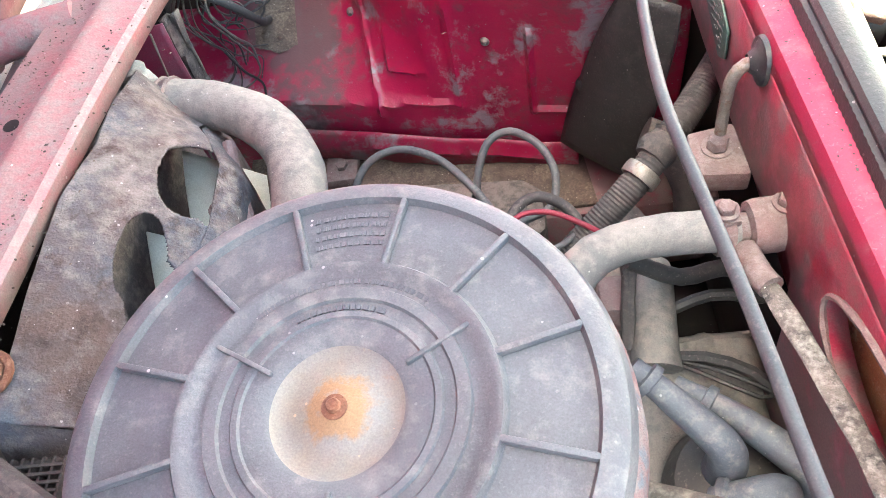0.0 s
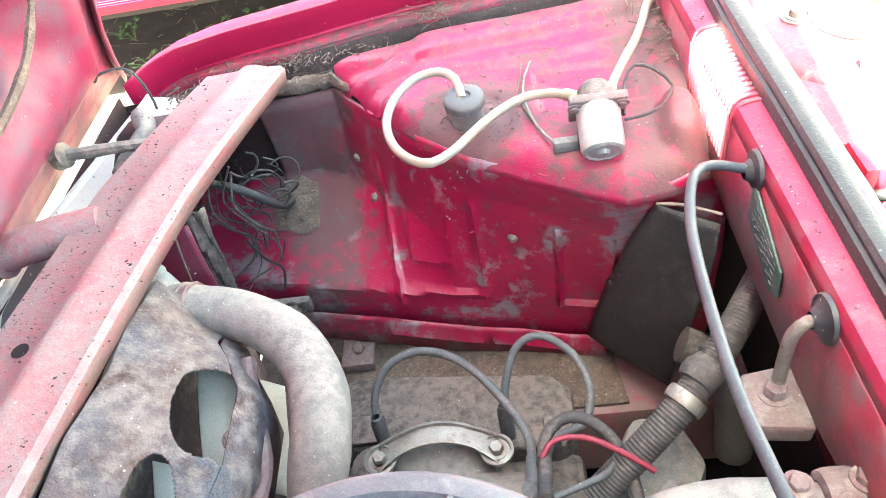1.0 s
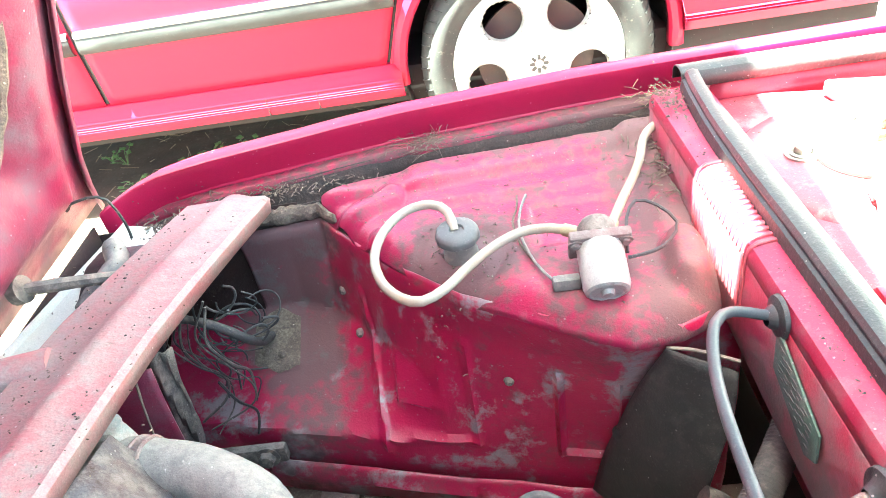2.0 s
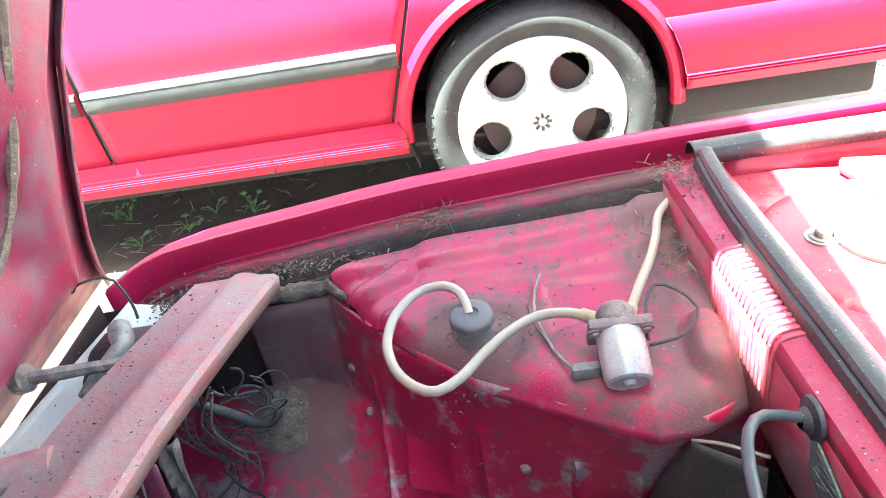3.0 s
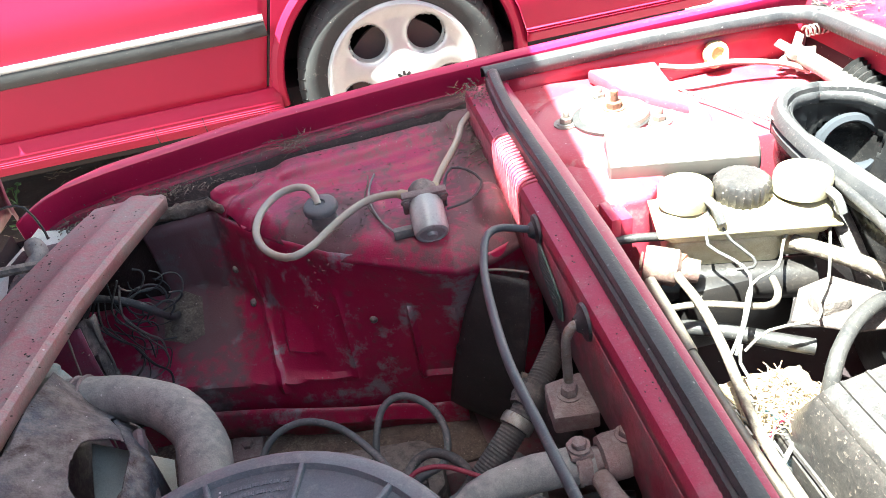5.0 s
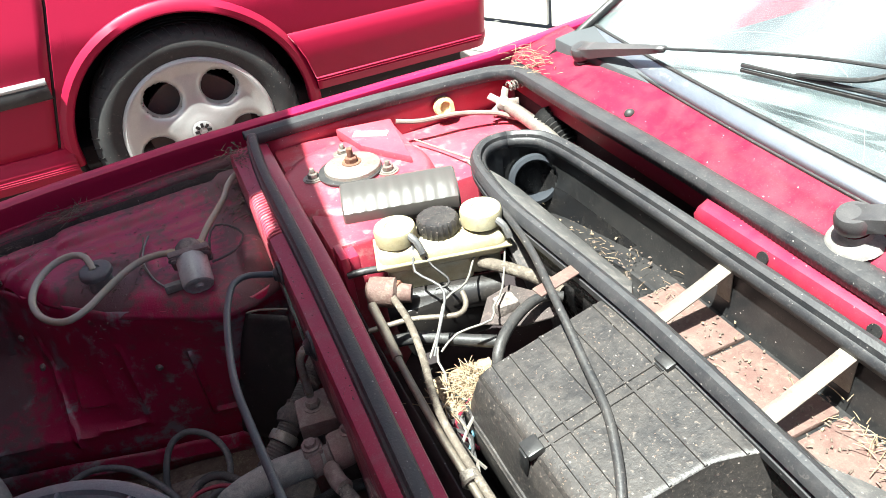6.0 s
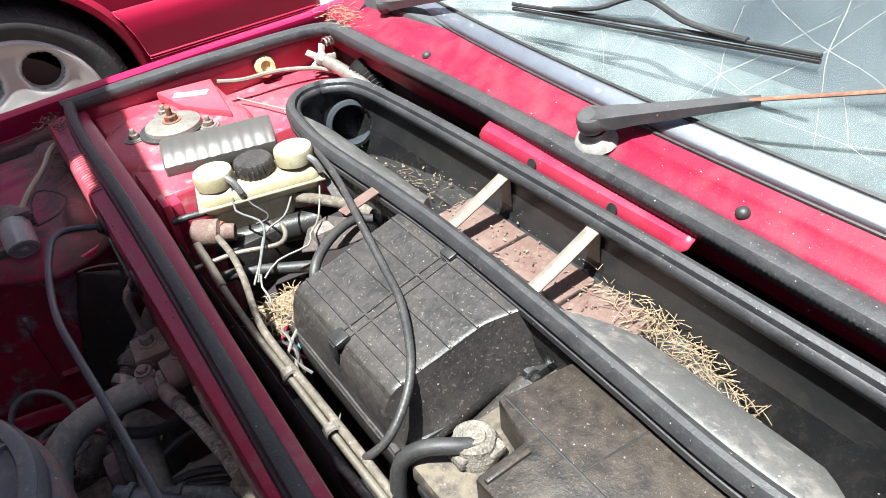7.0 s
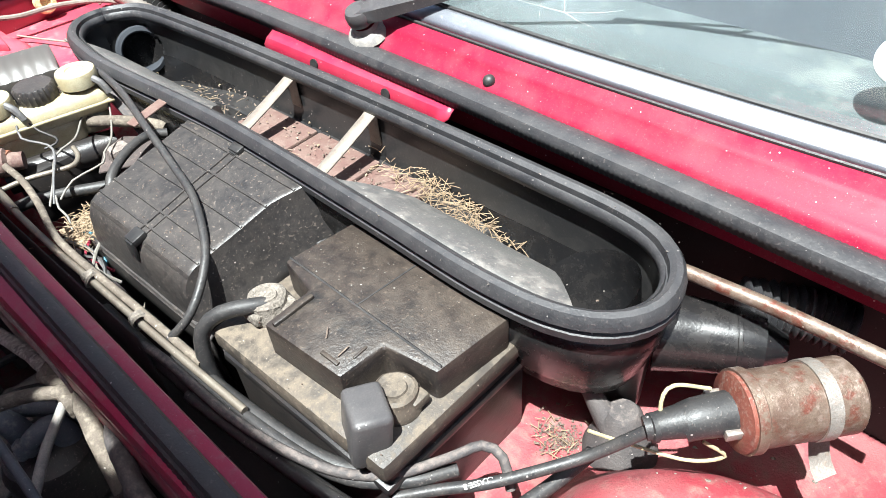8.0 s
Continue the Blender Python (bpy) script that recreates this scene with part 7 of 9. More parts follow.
RIM = [(0.835, 0.808), (0.800, 0.832), (0.762, 0.828), (0.732, 0.790), (0.718, 0.72), (0.714, 0.65), (0.719, 0.52), (0.722, 0.41), (0.719, 0.28), (0.714, 0.14), (0.710, 0.03), (0.717, -0.04), (0.738, -0.082), (0.772, -0.103),
       (0.812, -0.098), (0.842, -0.070), (0.855, -0.02), (0.857, 0.08), (0.857, 0.28), (0.856, 0.45), (0.855, 0.60), (0.851, 0.74), (0.845, 0.785)]


def rim_line(n=220):
    ps = [Vector((*p, 0)) for p in RIM]
    ps = ps + ps[:3]
    pts = spline(ps, 0.012)
    first = min(range(len(pts)), key=lambda i: (pts[i] - ps[1]).length)
    last = min(range(len(pts) // 2, len(pts)), key=lambda i: (pts[i] - ps[-2]).length)
    return pts[first:last]


def rim_z(y):
    return 0.676 + 0.006 * math.sin((y + 0.1) * 3.2)


line = rim_line()
cx = 0.785


def ring_sheet(bm, prof, closed=True):
    """Sweeps (outward, height) pairs round the rim."""
    rows = []
    n = len(line)
    for i, p in enumerate(line):
        t = (line[(i + 1) % n] - line[i - 1]).normalized()
        o = Vector((-t.y, t.x, 0))
        if o.dot(p - Vector((cx, min(max(p.y, 0.0), 0.73), 0))) < 0:
            o = -o
        rows.append([Vector((p.x, p.y, rim_z(p.y))) + o * a + Vector((0, 0, b)) for a, b in prof])
    rows.append(rows[0])
    return sheet(bm, rows)


bm = ring_sheet(B(), [(-0.011, -0.016), (-0.0125, -0.010), (-0.0115, -0.005), (-0.0092, -0.003), (-0.0082, -0.0065), (-0.0066, -0.0065), (-0.0055, 0.001), (-0.001, 0.0042), (0.004, 0.003), (0.0075, -0.002), (0.0088, -0.008), (0.0045, -0.012), (0.0045, -0.0135), (0.008, -0.016), (0.0075, -0.023), (0.003, -0.026)])
part("rim_seal", bm, rubber_seal, trough, "dusty grey rubber rim", thick=0.001)


def trough_depth(y):
    return ease([(-0.1, 0.50), (0.0, 0.535), (0.14, 0.585), (0.2, 0.60), (0.48, 0.602), (0.56, 0.60), (0.72, 0.575), (0.83, 0.56)], y)


bm = B()
rows = []
n = len(line)
for i, p in enumerate(line + line[:1]):
    zf = trough_depth(p.y)
    c = Vector((0.815, min(max(p.y, 0.0), 0.74), 0))
    q = Vector((p.x, p.y, 0))
    front = max(0, min(1, (cx - p.x) / 0.06))
    row = []
    for f, z in ((0.99, rim_z(p.y) - 0.008), (0.95, rim_z(p.y) - 0.016), (0.93 - 0.10 * front, rim_z(p.y) - 0.034), (0.90 - 0.52 * front, zf + 0.010), (0.82 - 0.55 * front, zf), (0.15, zf - 0.002), (0.0, zf - 0.002)):
        w = c.lerp(q, f)
        row.append((w.x, w.y, z))
    rows.append(row)
sheet(bm, rows)
bmesh.ops.remove_doubles(bm, verts=bm.verts, dist=0.0002)
DUCT, DUCT_AXIS = Vector((0.820, 0.790, 0.616)), Vector((-0.25, -1, 0.25)).normalized()


def off_duct(p):
    """Distance from the duct's axis, or far for places not by its mouth."""
    d = p - DUCT
    return (d - DUCT_AXIS * d.dot(DUCT_AXIS)).length if abs(d.dot(DUCT_AXIS)) < 0.05 else 1.0


near_duct = [e for e in bm.edges if any(min(off_duct(v.co) for v in f.verts) < 0.05 or off_duct(f.calc_center_median()) < 0.04 for f in e.link_faces)]
bmesh.ops.subdivide_edges(bm, edges=near_duct, cuts=9, use_grid_fill=True)
bmesh.ops.delete(bm, geom=[f for f in bm.faces if off_duct(f.calc_center_median()) < 0.030], context='FACES')
part("liner", bm, plastic_black, trough, "dusty black plastic liner", thick=0.002)
bm = ring_sheet(B(), [(0.001, -0.02), (0.000, -0.06), (-0.010, -0.10), (-0.02, -0.125)])
part("outer_wall", bm, plastic_gloss, trough, thick=0.002)
def ledge_sheet(y0, y1, w):
    """A sloping ledge along the front of the trough, its sunlight put into pale grey."""
    rows = []
    for y in steps(y0, y1, 24):
        k = max(0.12, min(1, (y - y0) / 0.06, (y1 - y) / 0.06))
        rows.append([(0.722 + w * t * k, y, rim_z(y) - 0.006 - 0.034 * (t * k) ** 1.6 - (0 if t < 0.99 else 0.02)) for t in (*steps(0, 0.95, 8), 1.0)])
    return sheet(B(), rows)


part("ledge", ledge_sheet(-0.06, 0.235, 0.064), plastic_sunlit, trough, "dusty sloping ledge, pale for the sun on it", thick=0.002)
part("ledge", ledge_sheet(0.44, 0.80, 0.050), plastic_sunlit, trough, "dusty sloping ledge, pale for the sun on it", thick=0.002)
bm = B()
lathe(bm, [(0.0, 0.0), (0.026, 0.0), (0.030, 0.004), (0.044, 0.075), (0.05, 0.10)], (0.800, -0.062, 0.545), (-0.15, 0.35, 1), 30)
part("drain_funnel", bm, plastic_gloss, trough)
bm = B()
lathe(bm, [(0.038, -0.004), (0.0365, 0.003), (0.031, 0.005), (0.0285, 0.001), (0.028, -0.006), (0.027, -0.036), (0.0, -0.037)], DUCT + DUCT_AXIS * 0.002, DUCT_AXIS, 36)
part("duct_mouth", bm, seat_dark, trough, "black rim of the duct opening")
# flat dark disc drawn for the hole's shade
bm = B()
lathe(bm, [(0.0, 0.0), (0.012, 0.0), (0.012, 0.003), (0, 0.0035)], (0.818, -0.068, 0.60), (-0.35, 0.9, 0.2), 20)
part("duct_hole", bm, cavity_shade, trough)
for y0, y1 in ((0.205, 0.285), (0.29, 0.40), (0.405, 0.51)):
    bm = B()
    box(bm, (0.772, y0, 0.598), (0.842, y1, 0.6065), 0.002)
    jitter(bm, 0.001)
    part("base_plate", bm, leather, trough, "reddish rusty plate in the trough floor")
for y, mt, lb in ((0.447, strap_pale, "pale brown strap"), (0.301, strap_pale, "pale metal strap")):
    bm = B()
    rows = []
    for t in steps(0, 1, 14):
        x = 0.742 + 0.104 * t
        z = 0.628 + 0.038 * t ** 1.2
        rows.append([(x, y - 0.0085, z), (x, y + 0.0085, z)])
    rows.append([(0.848, y - 0.0085, 0.665), (0.848, y + 0.0085, 0.665)])
    rows.append([(0.8485, y - 0.0085, 0.625), (0.8485, y + 0.0085, 0.625)])
    sheet(bm, rows)
    part("strap", bm, mt, trough, lb, thick=0.002)
litter("dry_needles", "heap of dry pine needles in the trough", (0.836, 0.165, 0.592), (0.010, 0.055), 330, 31, (0.008, 0.026), straw, 0.016, 0.00042, lambda x, y: trough_depth(y) + 0.004)
litter("dry_needles", "dry needles scattered along the trough", (0.80, 0.58, 0.604), (0.02, 0.07), 70, 32, (0.005, 0.016), straw, 0.008, 0.0003, lambda x, y: trough_depth(y) + 0.006)
litter("dry_needles", "dry needles at the cowl corner", (0.965, 1.0, 0.69), (0.02, 0.035), 240, 33, (0.008, 0.024), straw, 0.014, 0.0005)
litter("dry_needles", "crumbs of earth in the trough", (0.80, 0.33, 0.607), (0.022, 0.14), 90, 34, (0.002, 0.006), debris, 0.002, 0.001)

# ---- heater air box ----
abox = thing("heater_box", (0.64, 0.37, 0.48), "ribbed black plastic heater box", "box")


def lid_end(x):
    """Near edge of the flat top."""
    return ease([(0.56, 0.284), (0.655, 0.279), (0.68, 0.277), (0.72, 0.260), (0.74, 0.256)], x)


def lid_z(x, y):
    z = ease([(0.562, 0.570), (0.5635, 0.596), (0.566, 0.611), (0.570, 0.622), (0.575, 0.629), (0.582, 0.6335), (0.713, 0.6625), (0.728, 0.6645), (0.736, 0.659), (0.742, 0.640)], x)
    near = max(0, lid_end(x) - y)
    far = max(0, y - 0.470)
    return max(0.566, z - 3.4 * near ** 1.0 if near > 0.002 else z - 0.6 * near) if near else max(0.566, z - 2.2 * max(0, far - 0.003))


def lid_rows(x, cut=0):
    e = lid_end(x)
    return [*(e - o for o in (0.026, 0.020, 0.012, 0.006, 0.0025, 0.0012, 0.0)), *steps(e + 0.004, 0.466, 16), 0.470, 0.473, 0.478, 0.486, 0.494][cut:]


bm = B()
xs = [0.562, 0.5625, 0.5635, 0.5648, 0.566, 0.568, 0.570, 0.5725, 0.575, 0.5785, 0.582, *steps(0.592, 0.703, 9), 0.713, 0.722, 0.729, 0.7335, 0.737, 0.742]
sheet(bm, [[(x, y, lid_z(x, y) + 0.0010 * noise.noise(Vector((x * 30, y * 30, 1)))) for y in lid_rows(x)] for x in xs])
lid = part("lid", bm, plastic_grey, abox, "dusty ribbed lid", thick=0.002)
for x in (0.5735, 0.588, 0.6075, 0.6410, 0.6725, 0.7030):
    bm = B()
    sheet(bm, [[(x + o, y, lid_z(x + o, y) + h + 0.0010 * noise.noise(Vector((x * 30, y * 30, 1)))) for o, h in ((-0.0019, -0.0012), (-0.0010, 0.0021), (0.0010, 0.0021), (0.0019, -0.0012))] for y in lid_rows(x, 1)[:-1]])
    part("lid_rib", bm, plastic_grey, lid, thick=0.0008)
for o in (-0.006, 0.006):
    bm = B()
    sheet(bm, [[(x, 0.372 + o + q, lid_z(x, 0.372) + h + 0.0010 * noise.noise(Vector((x * 30, 11.2, 1)))) for q, h in ((-0.0018, -0.001), (-0.0008, 0.0022), (0.0008, 0.0022), (0.0018, -0.001))] for x in xs[1:-1]])
    part("lid_rib", bm, plastic_grey, lid, thick=0.0008)
# rolled lip along the front and the stepped shoulder at the back
bm = B()
tube(bm, [(0.5625, y, 0.573 + 0.0008 * math.sin(y * 90)) for y in steps(0.256, 0.494, 10)], 0.0042, 8, squash=0.7)
part("lid_lip", bm, plastic_grey, lid, "worn rolled lip of the lid")
bm = B()
box(bm, (0.716, 0.262, 0.655), (0.722, 0.468, 0.6675), 0.0015)
part("lid_step", bm, plastic_grey, lid)
for x, y, z in ((0.572, 0.372, 0.630), (0.712, 0.372, 0.662)):
    bm = B()
    box(bm, (-0.008, -0.009, -0.004), (0.009, 0.009, 0.004), 0.0015, Matrix.Translation((x, y, z + 0.003)) @ Matrix.Rotation(radians(-14), 4, 'Y'))
    box(bm, (-0.010, -0.006, -0.022), (-0.006, 0.006, 0.002), 0.001, Matrix.Translation((x, y, z)))
    part("clip", bm, plastic_black, abox, "black spring clip")
bm = B()
prism(bm, [(0.566, 0.260), (0.736, 0.252), (0.736, 0.492), (0.566, 0.492)], 0.44, 0.574, 'z', 0.006)
box(bm, (0.70, 0.235, 0.56), (0.735, 0.262, 0.60), 0.006)
bolt(bm, (0.705, 0.236, 0.59), (0, -1, 0.3), 0.008, 0.007)
part("body", bm, plastic_black, abox)
bm = B()
sheet(bm, [[(x, y, z) for x, z in ((0.5645, 0.570), (0.560, 0.566), (0.5605, 0.555), (0.563, 0.50))] for y in steps(0.254, 0.494, 10)])
part("front_lip", bm, plastic_grey, abox, thick=0.003)
bm = B()
tube(bm, [(0.568, 0.235, 0.545), (0.60, 0.232, 0.56), (0.65, 0.232, 0.575), (0.70, 0.236, 0.585)], 0.017, 12, squash=0.8)
part("outlet", bm, plastic_grey, abox)
bm = B()
box(bm, (-0.03, -0.008, -0.0012), (0.036, 0.008, 0.0012), 0.001, Matrix.Translation((0.690, 0.515, 0.672)) @ Matrix.Rotation(radians(8), 4, 'Z') @ Matrix.Rotation(radians(-6), 4, 'Y'))
solo("retaining_strap", bm, leather, "short brown retaining strap on the box", "strap")

def fleck_bits(name, label, count, seed, place, mat, size):
    """Loose crumbs and flakes lying on a surface; place gives a point for two random numbers."""
    rn = random.Random(seed)
    bm = B()
    for i in range(count):
        p = Vector(place(rn))
        s = size * (0.35 + rn.random() ** 2)
        q = Matrix.Translation(p) @ Matrix.Rotation(rn.uniform(0, 6.3), 4, 'Z') @ Matrix.Rotation(rn.uniform(-0.5, 0.5), 4, 'X')
        vs = [bm.verts.new(q @ Vector(v)) for v in ((-s, -s * 0.5, 0), (s * 0.9, -s * 0.4, 0), (s * 0.6, s * 0.6, 0.2 * s), (-s * 0.7, s * 0.5, 0), (0, 0, s * 0.8))]
        for a, b in ((0, 1), (1, 2), (2, 3), (3, 0)):
            bm.faces.new((vs[a], vs[b], vs[4]))
        bm.faces.new((vs[3], vs[2], vs[1], vs[0]))
    solo(name, bm, mat, label, "litter", kind="stuff", smooth=False)


def on_lid(rn):
    x = rn.choice((0.5735, 0.588, 0.6075, 0.641, 0.6725, 0.703)) + 0.003 + rn.expovariate(160)
    y = rn.uniform(0.288, 0.465)
    x = min(x, 0.725)
    return x, y, lid_z(x, y) + 0.001


def on_ledge(rn):
    p = rn.choice(line)
    return p.x + rn.gauss(0, 0.006), p.y + rn.gauss(0, 0.006), rim_z(p.y) + 0.0035


def in_trough(rn):
    y = rn.uniform(-0.05, 0.74)
    x = min(0.845, 0.80 + abs(rn.gauss(0, 0.028)))
    return x, y, trough_depth(y) + 0.008


fleck_bits("lid_crumbs", "brown crumbs of dirt along the box ribs", 320, 71, on_lid, debris, 0.0010)
fleck_bits("rim_flakes", "pale dust flakes on the rubber rim", 140, 72, on_ledge, crust, 0.0009)
fleck_bits("trough_crumbs", "brown leaf crumbs in the trough", 220, 73, in_trough, debris, 0.0020)
fleck_bits("trough_flakes", "pale flakes in the trough", 90, 74, in_trough, straw, 0.0022)
fleck_bits("tower_grit", "grit scattered on the strut tower", 60, 75, lambda rn: (rn.uniform(0.51, 0.69), rn.uniform(0.87, 1.03), 0.6585), debris, 0.0012)
fleck_bits("battery_grit", "brown and pale grit on the battery", 45, 76, lambda rn: (rn.uniform(0.556, 0.622), rn.uniform(-0.005, 0.212), 0.6135), debris, 0.0008)

def on_shelf(rn):
    x = rn.uniform(0.12, 0.435)
    y = shelf_edge(x) + 0.015 + rn.random() * (1.06 - shelf_edge(x))
    y = min(y, wing_edge(x) - 0.08)
    return x, y, shelf_height(x, y) + 0.001


def on_beam(rn):
    y = rn.uniform(0.45, 1.03)
    return rn.uniform(0.442, 0.456), y, 0.6655 + 0.004 * (1 - ((y - 0.4) / 0.7) ** 2)


def on_slam(rn):
    y = rn.uniform(0.3, 1.0)
    x = slam_out(y) + 0.008 + rn.random() * (slam_in(y) - slam_out(y) - 0.016)
    return x, y, slam_z(y) + 0.0025


fleck_bits("shelf_grit", "brown grit scattered on the dusty shelf", 260, 81, on_shelf, debris, 0.0011)
fleck_bits("shelf_chips", "pale chips scattered on the dusty shelf", 70, 82, on_shelf, crust, 0.0014)
fleck_bits("beam_grit", "dark grit on the bulkhead beam", 120, 83, on_beam, gutter_dirt, 0.0010)
fleck_bits("slam_grit", "dark freckles of dirt on the front crossmember", 260, 84, on_slam, gutter_dirt, 0.0014)
fleck_bits("corner_dirt", "clumps of brown dirt in the bulkhead corner", 220, 85, lambda rn: (0.45 + rn.gauss(0, 0.010), 1.035 + rn.gauss(0, 0.022), 0.668 + 0.003 * rn.random()), debris, 0.0020)

# ---- battery ----
bat = thing("battery", (0.643, 0.10, 0.44), "dirty black car battery with moulded lid", "battery")
bm = B()
prism(bm, [(0.558, 0.001), (0.733, -0.005), (0.735, 0.217), (0.558, 0.219)], 0.40, 0.595, 'z', 0.006)
part("case", bm, battery_case, bat)
bm = B()
prism(bm, [(0.5545, -0.0025), (0.7365, -0.0085), (0.7385, 0.2205), (0.5545, 0.2225)], 0.566, 0.577, 'z', 0.003)
part("flange", bm, battery_case, bat, "black ledge under the rim")
bm = B()
prism(bm, [(0.553, -0.004), (0.738, -0.010), (0.740, 0.222), (0.553, 0.224)], 0.588, 0.612, 'z', 0.006)
part("rim", bm, battery_rim, bat, "dusty rim with yellow crust")
bm = B()
poly = [(0.6285, 0.005), (0.710, -0.005), (0.722, 0.192), (0.636, 0.204), (0.626, 0.157), (0.574, 0.156), (0.577, 0.062), (0.622, 0.058)]
prism(bm, poly, 0.606, 0.648, 'z', 0.004)
part("lid", bm, battery_top, bat, "grimy lid with white specks")
bm = B()
tube(bm, [(0.642, 0.202, 0.6483), (0.635, 0.006, 0.6483)], 0.0012, 5)
tube(bm, [(0.638, 0.108, 0.6483), (0.716, 0.100, 0.6483)], 0.0008, 5)
part("lid_groove", bm, rubber_black, bat)
for k in range(2):
    bm = B()
    a = 0.8 * k
    p = Vector((0.590 + 0.007 * k, 0.078 + 0.022 * k, 0.6495))
    tube(bm, [p, p + Vector((math.cos(a) * 0.012, math.sin(a) * 0.010, 0.001))], 0.0007, 5)
    part("twig", bm, debris, bat)
for lo, hi in (((0.578, 0.144, 0.647), (0.622, 0.1485, 0.6515)), ((0.583, 0.072, 0.647), (0.587, 0.093, 0.650)), ((0.597, 0.066, 0.647), (0.612, 0.0685, 0.6495))):
    bm = B()
    box(bm, lo, hi, 0.001)
    part("moulding", bm, battery_top, bat)
for y in (0.196, 0.030):
    bm = B()
    lathe(bm, [(0.022, 0.0), (0.0225, 0.008), (0.0195, 0.012), (0.0185, 0.019), (0.0155, 0.0215), (0.0105, 0.0205), (0.0095, 0.0225), (0, 0.023)], (0.604, y, 0.612), (0, 0, 1), 24)
    box(bm, (0.580, y - 0.012, 0.614), (0.606, y + 0.012, 0.626), 0.004)
    box(bm, (0.604, y - 0.022, 0.616), (0.622, y - 0.010, 0.627), 0.003)
    jitter(bm, 0.0012, 70)
    part("terminal", bm, crust if y > 0.1 else battery_rim, bat, "corroded terminal clamp")
bm = B()
m = Matrix.Translation((0.571, 0.030, 0.622)) @ Matrix.Rotation(radians(-28), 4, 'Z') @ Matrix.Rotation(radians(8), 4, 'Y')
box(bm, (-0.0165, -0.021, -0.030), (0.0165, 0.021, 0.026), 0.0055, m, 3)
box(bm, (-0.006, 0.018, -0.024), (0.008, 0.034, -0.008), 0.004, m)
part("terminal_cover", bm, plastic_mid, bat, "grey plastic terminal cover")
bm = B()
rn = random.Random(77)
for k in range(110):
    x, y = rn.uniform(0.640, 0.708), 0.19 * rn.random() ** 0.7
    s = 0.00015 + 0.0006 * rn.random() ** 5
    box(bm, (x - s, y - s, 0.6478), (x + s, y + s * 1.4, 0.6484), 0.0)
tagged(part("white_specks", bm, wire_white, bat), kind="stuff")

